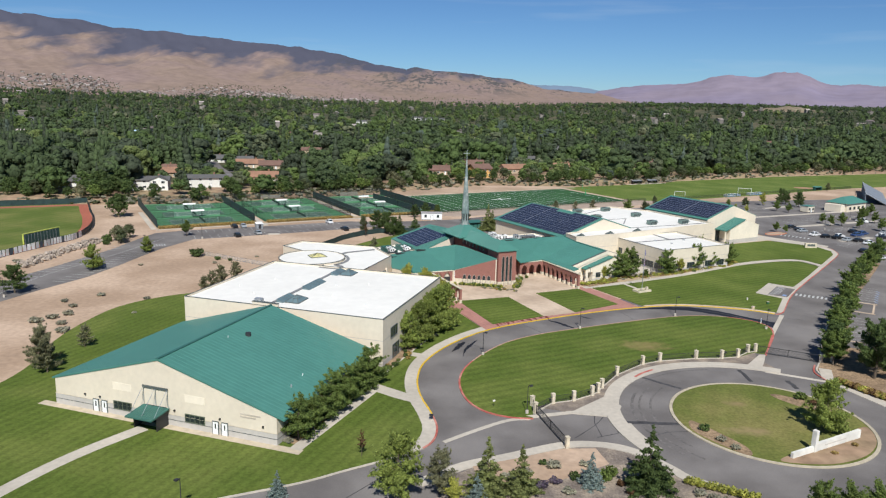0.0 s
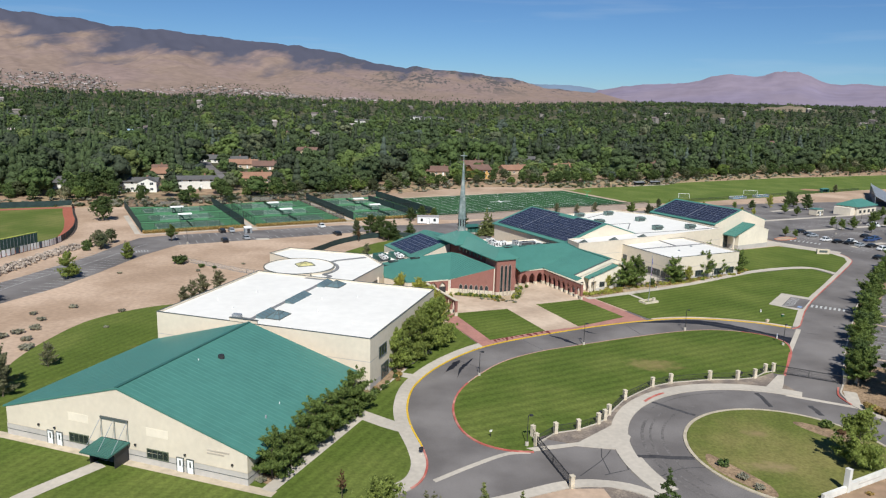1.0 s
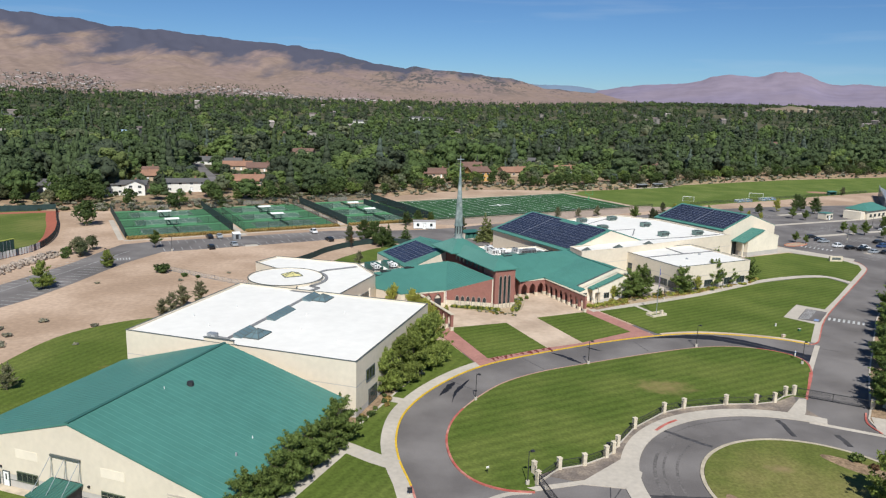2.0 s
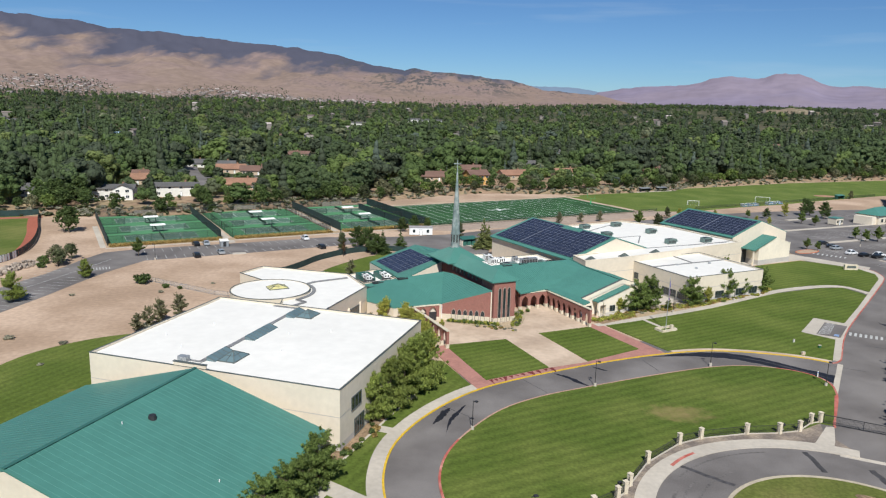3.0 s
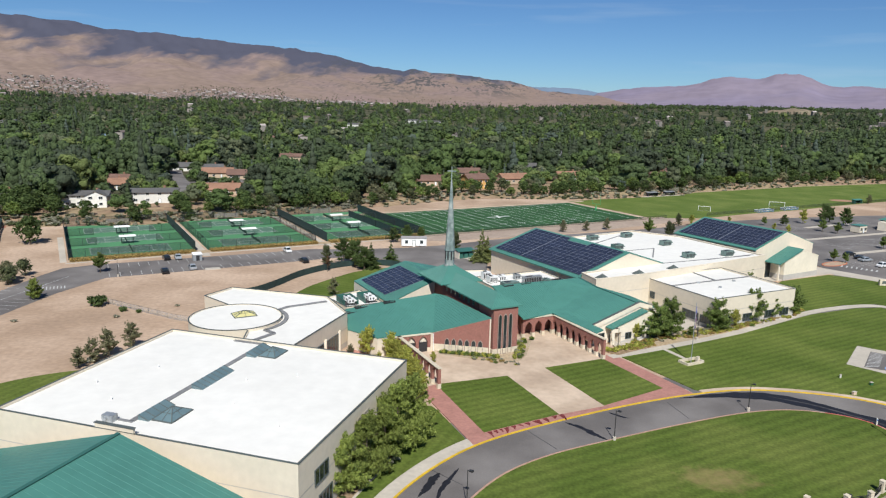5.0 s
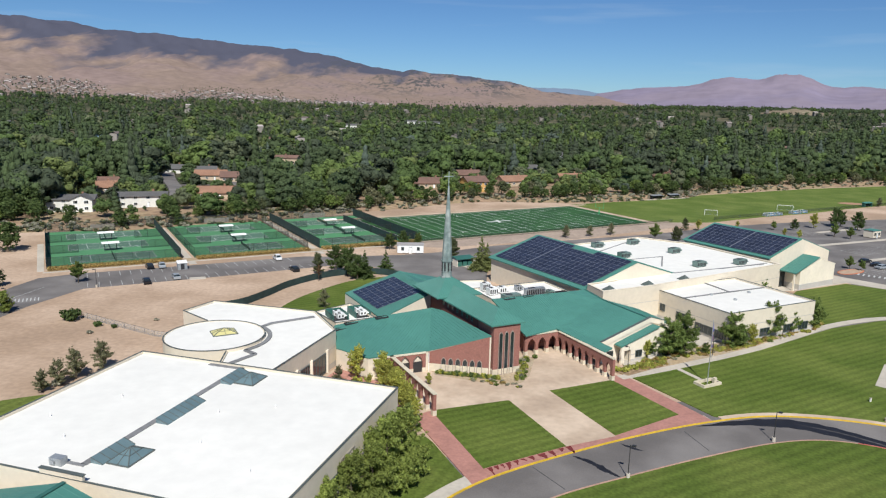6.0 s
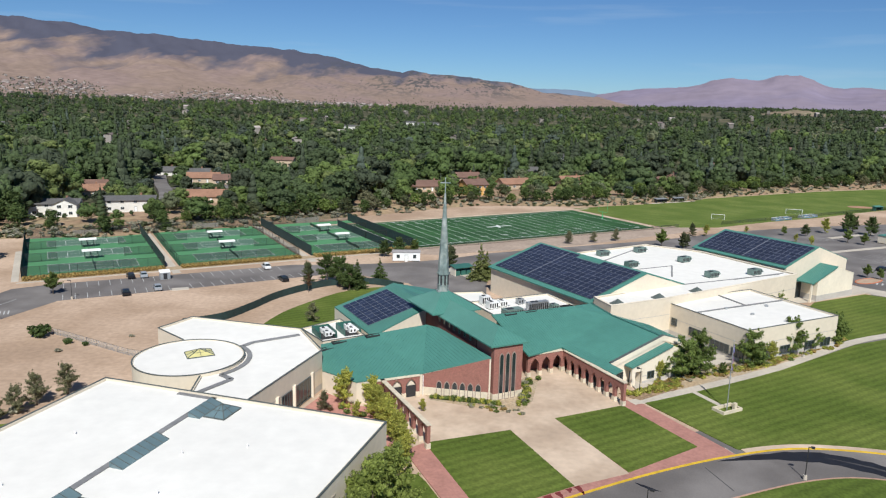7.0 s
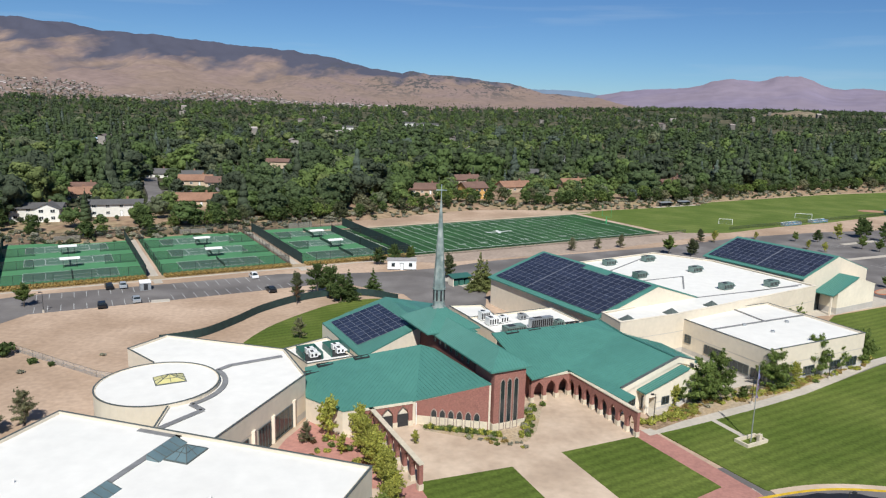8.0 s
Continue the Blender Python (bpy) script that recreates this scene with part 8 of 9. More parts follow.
for x, y, a in ((27.2, 119.8, 30), (57.4, 139.0, 20), (-1.2, 105.8, 10)):
    lawn_spot(x, y, a)
fp = thing("flagpole", 53.9, 189.2, 0.15, 28, "tall silver flagpole in a low stone planter with a furled flag", "flagpole")
part("pole", Mesh().tube((0, 0, 0), (0, 0, 12), 0.09, 0.05, 10), GALVANISED, fp)
part("finial", Mesh().tube((0, 0, 12), (0, 0, 12.2), 0.1, 0.02, 8), GALVANISED, fp)
m = Mesh()
n = 14
for i in range(n + 1):
    z = 11.4 - 4.4 * i / n
    m.v += [(0.1, 0, z), (0.32 + 0.07 * math.sin(i), 0.12 * math.sin(i * 1.3), z - 0.1)]
m.f = [(2 * i, 2 * i + 1, 2 * i + 3, 2 * i + 2) for i in range(n)]
part("flag", m, mat("flag_cloth", (0.30, 0.17, 0.22), 0.8, grain=1.6, vary=0.5, tint=(0.12, 0.15, 0.35), broad=1.2), fp, "furled red and blue flag")
part("planter", Mesh().box(-2.2, 2.2, -1.3, -1.0, -0.1, 0.5).box(-2.2, 2.2, 0.9, 1.2, -0.1, 0.5).box(-2.2, -1.9, -1.0, 0.9, -0.1, 0.5).box(1.9, 2.2, -1.0, 0.9, -0.1, 0.5), STONE, fp, "low pale stone planter")
part("plaque_block", Mesh().box(1.0, 1.6, -0.7, -0.2, 0, 1.2), STONE, fp)

SIGN_WHITE = mat("sign_plaster", (0.68, 0.66, 0.60), 0.8, grain=0.8, vary=0.08, broad=0.3)
sw = thing("sign_wall", 50.9, 96.1, 0.15, 28.2, "low white curved sign wall with a tall slab on the roundabout", "sign")
part("low_wall", Mesh().box(0, 4.6, -0.22, 0.22, 0, 0.85), SIGN_WHITE, sw)
part("slab", Mesh().box(4.6, 5.2, -0.35, 0.35, 0, 3.3), SIGN_WHITE, sw)
part("long_wall", Mesh().add([(5.2, -0.25, 0), (15.6, -0.25, 0), (15.6, 0.25, 0), (5.2, 0.25, 0), (5.2, -0.25, 1.15), (15.6, -0.25, 1.3), (15.6, 0.25, 1.3), (5.2, 0.25, 1.15)], [(0, 1, 5, 4), (1, 2, 6, 5), (2, 3, 7, 6), (3, 0, 4, 7), (4, 5, 6, 7)]), SIGN_WHITE, sw)
part("sign_bar", Mesh().box(7.0, 12.0, -0.27, -0.25, 0.6, 0.75), mat("bronze_letters", (0.52, 0.48, 0.42), 0.5), sw, "row of bronze lettering bars")
mon = thing("monument_sign", 133.3, 257.9, 0.12, 0, "low pale stone sign block on the lawn", "sign")
part("stone_block", Mesh().box(-2.1, 2.1, -0.4, 0.4, 0, 1.7), STONE, mon)
part("plaque", Mesh().box(-1.4, 1.4, -0.46, -0.4, 0.6, 1.35), DARK_TRIM, mon, "dark plaque")


# ---------------------------------------------------------------- cars
def car(color, x, y, turn, label, tall=1.0, length=4.6):
    c = thing("car", x, y, 0.03, turn, label, "car", "parked cars")
    paint = mat("car_paint", color, 0.3, grain=0.5, vary=0.03, broad=0.1, spec=0.6)
    L_, w = length / 2, 0.9
    side = [(-L_, 0.35), (-L_, 0.85), (-L_ * 0.78, 0.98), (-L_ * 0.55, 1.40 * tall), (L_ * 0.12, 1.45 * tall), (L_ * 0.48, 1.0), (L_ * 0.96, 0.85), (L_, 0.55), (L_ * 0.97, 0.3)]
    n = len(side)

    def wide(z):
        return w if z < 1.0 else w * (1 - 0.22 * (z - 1.0) / 0.5)

    m = Mesh().add([(u, s * wide(z), z) for s in (-1, 1) for u, z in side], [tuple(range(n)), tuple(range(2 * n - 1, n - 1, -1))] + [(i, n + i, n + (i + 1) % n, (i + 1) % n) for i in range(n)])
    body = part("body", m, paint, c)
    g = Mesh()
    for s in (-1, 1):
        g.add([(u, s * (wide(z) + 0.012), z) for u, z in ((-L_ * 0.70, 1.02), (-L_ * 0.52, 1.32 * tall), (L_ * 0.10, 1.36 * tall), (L_ * 0.40, 1.02))], [(0, 1, 2, 3)])
    g.add([(u, s * (wide(z) - 0.1), z + 0.012) for (u, z), s in (((L_ * 0.46, 1.03), -1), ((L_ * 0.46, 1.03), 1), ((L_ * 0.16, 1.42 * tall), 1), ((L_ * 0.16, 1.42 * tall), -1))], [(0, 1, 2, 3)])
    g.add([(u - 0.012, s * (wide(z) - 0.1), z + 0.01) for (u, z), s in (((-L_ * 0.76, 1.02), -1), ((-L_ * 0.76, 1.02), 1), ((-L_ * 0.57, 1.36 * tall), 1), ((-L_ * 0.57, 1.36 * tall), -1))], [(0, 1, 2, 3)])
    part("glazing", g, GLASS, body, "dark windows")
    for u in (-L_ * 0.62, L_ * 0.62):
        for s in (-1, 1):
            wh = part("wheel", Mesh().tube((u, s * 0.72, 0.32), (u, s * 0.93, 0.32), 0.32, 0.32, 14), DARK_METAL, c)
            part("rim", Mesh().tube((u, s * 0.92, 0.32), (u, s * 0.945, 0.32), 0.2, 0.2, 10), GALVANISED, wh)
    for s in (-0.65, 0.65):
        part("headlight", Mesh().box(L_ * 0.955, L_ * 0.985, s - 0.18, s + 0.18, 0.62, 0.76), WHITE_PAINT, body)
    return c


black = car((0.012, 0.012, 0.014), -73.3, 252.6, 118, "black car parked on the asphalt")
silver = car((0.30, 0.32, 0.34), -67.4, 258.0, 118, "silver-blue car parked on the asphalt", 1.05)
white = car((0.72, 0.72, 0.72), -45.8, 285.0, 118, "white car parked on the asphalt", 1.2)
car((0.70, 0.70, 0.68), 188, 322, 118, "white van parked on the asphalt", 1.5, 5.2)
blue = car((0.03, 0.06, 0.16), 169.7, 289, 25, "dark blue pickup parked on the asphalt", 1.2, 5.4)
for model, x, y, a in ((black, -79.4, 269.8, 118), (black, -37.6, 270.6, 118), (silver, -76.4, 271.2, 118), (white, 156, 281, 20), (black, 147.4, 295.5, -12), (black, 173, 281, 25), (silver, 176, 284, 25), (blue, 165.5, 285.4, 25), (black, 160.9, 262.4, 30), (black, 165, 266, 30), (white, 169.6, 268, 30), (black, 173.6, 271.5, 30), (silver, 182, 294, 25), (black, 186, 297, 25), (white, 196, 306, 25), (black, 200, 309, 25), (silver, 178, 276, 30), (black, 215, 330, 30), (white, 222, 338, 30), (black, 156, 252, 30), (white, 148, 240, 30), (white, 147.7, 283.6, 25), (black, 150.5, 280.3, 25), (black, 153.9, 278.4, 25), (silver, 155.5, 274.0, 25), (black, 159.5, 273.4, 25), (white, 160.3, 268.0, 25), (black, 162.4, 265.0, 25), (black, 149.7, 252.2, 25), (silver, 151.5, 247.7, 25), (silver, 146.9, 292.3, 25), (black, 146.6, 301.6, 25), (white, 174.9, 284.8, 25), (black, 168.7, 294.0, 25)):
    copy_thing(model, pose(x, y, 0.03, 0, 0, a + random.uniform(-4, 4)))


# painted bays
def bays(name, x0, y0, axis, count, step, depth, lean=90, label="white painted parking bay lines"):
    m, P = Mesh(), run(axis, x0, y0)
    for i in range(count):
        a, b = P(i * step, 0), P(i * step + depth * math.cos(radians(lean)), depth * math.sin(radians(lean)))
        m.bar((*a, 0.026), (*b, 0.026), 0.12, 0.008)
    return tagged(part(name, m, FADED_LINE), label, "road marking", kind="structure")


bays("bay_marking", -93.5, 261.4, 27, 9, 2.75, -5.2)
bays("bay_marking", -65.0, 275.6, 29, 10, 2.75, -5.2)
bays("bay_marking", -86.0, 246.4, 27, 10, 2.75, 5.2)
bays("bay_marking", -59.0, 260.4, 30, 12, 2.75, 5.2)
bays("bay_marking", -97.6, 184, 84, 15, 2.75, 5.2)
bays("bay_marking", -115.5, 176, 82, 22, 2.75, -4.6)
bays("bay_marking", 89.0, 153.6, 58, 8, 2.75, -5.0)
bays("bay_marking", 109.0, 185.0, 58, 8, 2.6, -5.0)
bays("bay_marking", 81.9, 142.4, 58, 2, 2.75, -5.0)
bays("bay_marking", 101.5, 147.0, 58, 20, 2.75, -5.0)
bays("bay_marking", 146.0, 266.0, 36, 20, 2.75, -5.2)
bays("bay_marking", 140.0, 283.0, 30, 22, 2.75, 5.2)
bays("bay_marking", 152.0, 318.0, 30, 20, 2.75, 5.2)
bays("bay_marking", 152.0, 318.0, 30, 20, 2.75, -5.2)
bays("bay_marking", 150.0, 350.0, 30, 22, 2.75, 5.2)
for x, y, a, l in ((150, 305, 25, 26), (178, 318, 25, 22), (140, 328, 25, 60), (160, 360, 28, 28), (152, 272.5, 30, 20), (176, 288, 28, 18)):
    P = run(a, x, y)
    ribbon("kerb", [P(0, 0), P(l, 0)], 2.2, -0.1, 0.16, CONCRETE, "pale concrete car park island")
for x, y, a, l in ((87.6, 152.0, -32, 6.2), (102.6, 175.2, -32, 5.4), (108.4, 184.2, -32, 5.4), (102.8, 175.4, 58, 10.4), (106.9, 172.8, 58, 10.4)):
    P = run(a, x, y)
    ribbon("kerb", [P(0, 0), P(l, 0)], 0.45, -0.1, 0.14, TAN_CONCRETE, "tan concrete edge of a car park island")
for i in range(6):
    P = run(58, 109.0 + 4.4, 185.0 - 2.2)
    (x0, y0), (x1, y1) = P(i * 2.6 + 0.8, -0.6), P(i * 2.6 + 2.0, 0.5)
    sheet("painted_square", [(x0, y0), (x1, y0), (x1, y1), (x0, y1)], 0.0, 0.028, BLUE_MARK, "faded blue painted square on a bay", "road marking")
m = Mesh()
for i in range(9):
    m.bar((132.5 + i * 1.1, 283.4 - i * 0.9, 0.028), (134.2 + i * 1.1, 285.8 - i * 0.9, 0.028), 0.5, 0.006)
tagged(part("crossing", m, FADED_LINE), "white striped pedestrian crossing", "road marking", kind="structure")
m = Mesh()
for i in range(8):
    m.bar((95.4 + i * 0.92, 188.9 - i * 0.46, 0.028), (96.8 + i * 0.92, 191.2 - i * 0.46, 0.028), 0.5, 0.006)
tagged(part("crossing", m, FADED_LINE), "white striped pedestrian crossing", "road marking", kind="structure")
m = Mesh()
for i in range(11):
    k = i / 10
    m.bar((88.2 + 6.2 * k, 189.2 + 8.6 * k, KERB + 0.026), (91.0 + 5.0 * k, 189.4 + 7.0 * k, KERB + 0.026), 0.26, 0.006)
tagged(part("bay_hatching", m, FADED_LINE), "white hatched lines of the asphalt bay", "road marking", kind="structure")
ribbon("centre_line", smooth_line([(-109, 168), (-108.4, 190), (-102.6, 214), (-99.6, 230), (-97, 246)]), 0.15, 0.02, 0.032, FADED_LINE, "faded white centre line", "road marking")
m = Mesh()
for i in range(7):
    m.bar((-96.2 + i * 0.75, 231.4 + i * 0.35, 0.03), (-97.6 + i * 0.75, 234.2 + i * 0.35, 0.03), 0.24, 0.006)
tagged(part("crossing", m, FADED_LINE), "white hatched marking in the rear car park", "road marking", kind="structure")
# dark bands and dark runs on the drive, some of them wet
DARK_ASPHALT = mat("dark_asphalt", (0.062, 0.058, 0.058), 0.7, grain=1.2, vary=0.3, broad=0.3, broad_vary=0.25)


def spill(name, line, w0, label, material=None):
    """A dark run on the paving, ragged along both sides."""
    rng = np.random.default_rng(int(abs(line[0][0]) * 10))
    pts = smooth_line(line, 8)
    a = [tuple(Vector(p) + (Vector(q) - Vector(p))) for p, q in zip(pts, offset(pts, 1))]
    left_, right_ = [], []
    for i, p in enumerate(pts):
        s = math.sin(math.pi * min(1, (i + 0.5) / len(pts) * 1.15)) * w0
        n_ = Vector(a[i]) - Vector(p)
        left_.append(tuple(Vector(p) + n_ * s * (0.5 + 0.5 * rng.random())))
        right_.append(tuple(Vector(p) - n_ * s * (0.5 + 0.5 * rng.random())))
    sheet(name, left_ + right_[::-1], 0.0, 0.029 + 0.009 * rng.random(), material or WET, label, "puddle" if material is None else "stain")


for a, b, w in (((37.3, 126.5), (43.0, 121.4), 0.7), ((29.4, 107.0), (37.9, 106.8), 1.0), ((57.4, 131.6), (57.2, 125.6), 0.8), ((64.3, 126.6), (64.4, 122.6), 0.9)):
    rim_rng = random.Random(int(a[0]))
    line = [(a[0] + (b[0] - a[0]) * i / 8 + rim_rng.uniform(-0.12, 0.12), a[1] + (b[1] - a[1]) * i / 8 + rim_rng.uniform(-0.12, 0.12)) for i in range(9)]
    ribbon("tar_patch", smooth_line(line, 3), w, 0.0, 0.030, DARK_ASPHALT, "dark band across the asphalt", "stain")
for r_, a0, a1, w in ((21.6, 150, 215, 0.5), (20.4, 140, 222, 0.35), (18.6, 120, 212, 0.4), (22.4, 95, 140, 0.3)):
    ribbon("tyre_mark", arc(RX, RY, r_, a0, a1, 24), w, 0.0, 0.0268, mat("tyre_grey", (0.136, 0.124, 0.116), 0.85, grain=2.5, vary=0.3, broad=0.4, broad_vary=0.25) if "tyre_grey" not in bpy.data.materials else bpy.data.materials["tyre_grey"], "long grey tyre mark on the asphalt", "stain")
for pts in ([(20.6, 111.6), (23.2, 110.9), (27.9, 111.9), (27.6, 103.0), (24.0, 101.4)], [(25.6, 111.3), (24.6, 106.5), (24.8, 101.8)]):
    ribbon("paving_joint", pts, 0.16, 0.0, 0.0286, DARK_ASPHALT, "dark sealed joint round a paving bay", "joint")
for pts in ([(36.0, 126.3), (38.2, 128.6), (40.5, 130.3)],):
    ribbon("red_stripe", smooth_line(pts, 4), 0.5, 0.0, KERB + 0.01, RED, "short red painted stripe on the footway", "road marking")
wet = smooth_line([(46, 171.6), (54, 174.2), (61, 175.0), (67, 172.8), (72.4, 168.4), (76.4, 165.0), (78.9, 163.3)], 5) + smooth_line([(76.6, 159.2), (74.2, 161.9), (70.2, 166.2), (64, 170.4), (58, 172.2), (51, 172.2)], 5)
wet_rng = random.Random(31)
sheet("wet_run", [(x + wet_rng.uniform(-0.18, 0.18), y + wet_rng.uniform(-0.18, 0.18)) for x, y in wet], 0.0, 0.031, WET, "broad dark run on the asphalt", "puddle")
spill("drying_streak", [(62, 173.4), (68, 170.2), (72.6, 166.2), (76, 162.8), (78.4, 160.4)], 0.34, "grey drying streak inside the wet run", DARK_ASPHALT)
for pts in ([(20.6, 101), (24.5, 105.6), (26.6, 109)], [(31.6, 101.4), (35, 103.6), (38.6, 104.2)], [(72, 142), (66.5, 146)], [(86, 166), (79.6, 169.6)], [(95, 182), (100.4, 179)], [(8, 141), (3, 145.6)], [(22, 151.6), (18.4, 157.4)], [(-12, 82), (-6, 90)], [(45, 163.4), (43.4, 169.6)]):
    ribbon("sealed_crack", smooth_line(pts, 4), 0.14, 0.0, 0.0262, DARK_ASPHALT, "dark sealed crack in the asphalt", "crack")
spill("wet_run", [(7.6, 145.4), (6.2, 142.2), (5.0, 139.0), (4.2, 133.4)], 0.5, "dark run on the asphalt")
spill("wet_run", [(5.0, 144.0), (4.2, 142.4), (3.0, 139.4), (2.0, 137.2)], 0.8, "dark run on the asphalt")
# wet run with the lamp post's cast shadow painted into it
spill("wet_run", [(24.6, 160.8), (27.0, 158.8), (29.2, 156.0), (30.4, 154.6)], 0.7, "dark run on the asphalt")
spill("wet_run", [(32.4, 165.0), (34.2, 163.4), (35.4, 162.8)], 0.35, "dark run on the asphalt")
# dark tongues over the red paving below the lawn edge
DARK_RED = mat("dark_red_paving", (0.17, 0.035, 0.028), 0.5, grain=1.5, vary=0.15, broad=0.4)
_g = np.random.default_rng(8)
P = run(30.0, 11.9, 156.1)
u = 0.3
while u < 14.0:
    w, d_, lean_ = 0.5 + 0.9 * _g.random(), 0.6 + 1.4 * _g.random(), _g.normal() * 0.35
    edge = [P(u, 0.2), P(u + w, 0.2)]
    side = [P(u + w * (1 - 0.42 * q) + lean_ * q + 0.07 * _g.normal(), -d_ * q) for q in (0.25, 0.5, 0.75, 1.0)]
    back_ = [P(u + w * 0.42 * q + lean_ * q + 0.07 * _g.normal(), -d_ * q * 0.94) for q in (1.0, 0.75, 0.5, 0.25)]
    sheet("wet_tongue", edge + side + back_, 0.0, KERB + 0.012, DARK_RED, "dark streak on the red paving", "puddle")
    u += w + 0.15 + 0.7 * _g.random()

# ---------------------------------------------------------------- small buildings and yard
def cabin(x, y, turn, w, d_, h, label, wall=WHITE_PAINT, roof=None):
    c = thing("cabin", x, y, 0, turn, label, "shed")
    part("wall", Mesh().box(-w / 2, w / 2, -d_ / 2, d_ / 2, 0.25, h), wall, c)
    part("roof", Mesh().box(-w / 2 - 0.2, w / 2 + 0.2, -d_ / 2 - 0.2, d_ / 2 + 0.2, h + 0.003, h + 0.18), roof or ROOF_BROWN, c)
    part("skirt", Mesh().box(-w / 2 + .1, w / 2 - .1, -d_ / 2 + .1, d_ / 2 - .1, 0, 0.25), DARK_METAL, c)
    for u in (-w * 0.3, w * 0.3):
        window(c, u, -d_ / 2 - 0.03, 1.1, 1.0, 1.1, 0, bars=1)
    door(c, 0, -d_ / 2 - 0.03, lite=False)
    return c


cabin(-5.2, 300.6, 4, 8.6, 3.4, 2.9, "white portable cabin beside the car park", roof=mat("grey_roof", (0.35, 0.33, 0.32), 0.8))
yard = thing("bin_enclosure", 12.0, 283.0, 0, 28, "small green bin shelter with pale walls", "shed")
part("wall", Mesh().box(-3, -2.8, -1.5, 1.5, 0, 2.2).box(2.8, 3, -1.5, 1.5, 0, 2.2).box(-2.8, 2.8, 1.3, 1.5, 0, 2.2), CREAM_LIGHT, yard)
part("roof", Mesh().slab([(-3.2, -1.7, 2.4), (3.2, -1.7, 2.4), (3.2, 1.7, 2.9), (-3.2, 1.7, 2.9)], 0.12), TEAL_TRIM, yard)
for u in (-1.8, 0, 1.8):
    part("bin", Mesh().box(u - 0.7, u + 0.7, -1.0, 0.6, 0.05, 1.5), TEAL_TRIM, yard, "dark green bin")
sheet("yard_slab", [(6, 289), (16, 276), (21, 279), (22, 284), (12, 293)], -0.2, 0.06, CONCRETE, "pale concrete yard slab", "pavement")
hut = thing("field_house", 203, 363, 0, 34, "cream field house with a green hipped roof", "building")
part("wall", Mesh().box(-9, 9, -5, 5, -0.2, 4.2), CREAM, hut)
hp = [(-9.8, -5.8, 4.1), (9.8, -5.8, 4.1), (9.8, 5.8, 4.1), (-9.8, 5.8, 4.1), (-4.5, 0, 7.0), (4.5, 0, 7.0)]
part("roof", Mesh().add(hp, [(0, 1, 5, 4), (1, 2, 5), (2, 3, 4, 5), (3, 0, 4), (3, 2, 1, 0)]), TEAL, hut, "green hipped metal roof")
for u in (-6, -2, 2, 6):
    window(hut, u, -5.04, 1.0, 1.8, 1.4, 0, bars=1)
part("gable_porch", Mesh().box(-13, -9, -4, 4, -0.2, 3.6), CREAM_LIGHT, hut)
cabin(178, 352, 30, 5, 4, 3.0, "small green-roofed kiosk by the car park", CREAM, TEAL)
def dugout(x, y, turn, w, label, wall, roof):
    d = thing("dugout", x, y, 0.05, turn, label, "dugout", "player dugouts")
    part("back_wall", Mesh().box(-w / 2, w / 2, 0.9, 1.05, 0, 2.2), wall, d)
    for s_ in (-1, 1):
        part("side_wall", Mesh().box(s_ * w / 2 - 0.06, s_ * w / 2 + 0.06, -0.9, 0.9, 0, 2.1), wall, d)
    part("roof", Mesh().slab([(-w / 2 - 0.3, -1.2, 2.1), (w / 2 + 0.3, -1.2, 2.1), (w / 2 + 0.3, 1.2, 2.45), (-w / 2 - 0.3, 1.2, 2.45)], 0.12), roof, d)
    part("bench", Mesh().box(-w / 2 + 0.3, w / 2 - 0.3, 0.3, 0.7, 0.4, 0.48), GALVANISED, d)
    return d


dugout(122.0, 459.6, 28, 7.0, "dark dugout on a pale slab beside the playing field", DARK_METAL, GALVANISED)
dugout(133.4, 465.8, 28, 7.0, "dark dugout on a pale slab beside the playing field", DARK_METAL, GALVANISED)
ribbon("dugout_slab", [(116, 454.8), (141, 468.2)], 2.6, -0.2, 0.1, CONCRETE, "pale concrete slab before the dugouts", "pavement")
dugout(231.4, 448.5, 28, 6.0, "green dugout beside the infield", TEAL_TRIM, TEAL)
sheet("infield", [(229 + 6.5 * math.cos(k * math.tau / 24), 460 + 4.5 * math.sin(k * math.tau / 24)) for k in range(24)], -0.2, 0.095, mat("infield_clay", (0.36, 0.20, 0.13), 0.95, grain=1.0, vary=0.15), "reddish clay infield in the playing field", "sports field")
isle = [(133.6 + 5.2 * math.cos(k * math.tau / 24), 286.6 + 2.6 * math.sin(k * math.tau / 24) + 0.5 * 5.2 * math.cos(k * math.tau / 24)) for k in range(24)]
sheet("traffic_island", isle, -0.1, 0.14, DIRT, "tan planted island in the car park", "pavement")
ribbon("kerb", isle + isle[:1], 0.35, -0.1, 0.16, mat("orange_kerb", (0.55, 0.17, 0.08), 0.8), "orange painted kerb of a car park island")
stand = thing("grandstand", 252, 412, 0, 62, "grey aluminium grandstand beside the playing field", "grandstand")
for i in range(14):
    part("tier", Mesh().box(-34, 34, i * 0.8, i * 0.8 + 0.8, i * 0.42, i * 0.42 + 0.42), GALVANISED, stand)
for i in range(18):
    part("strut", Mesh().box(-34 + 4 * i - 0.08, -34 + 4 * i + 0.08, 11.0, 11.16, 0, 6.6), GALVANISED, stand)
part("back_rail", Mesh().box(-34, 34, 11.18, 11.24, 6.9, 7.0).box(-34, 34, 11.18, 11.24, 6.3, 6.4), GALVANISED, stand)
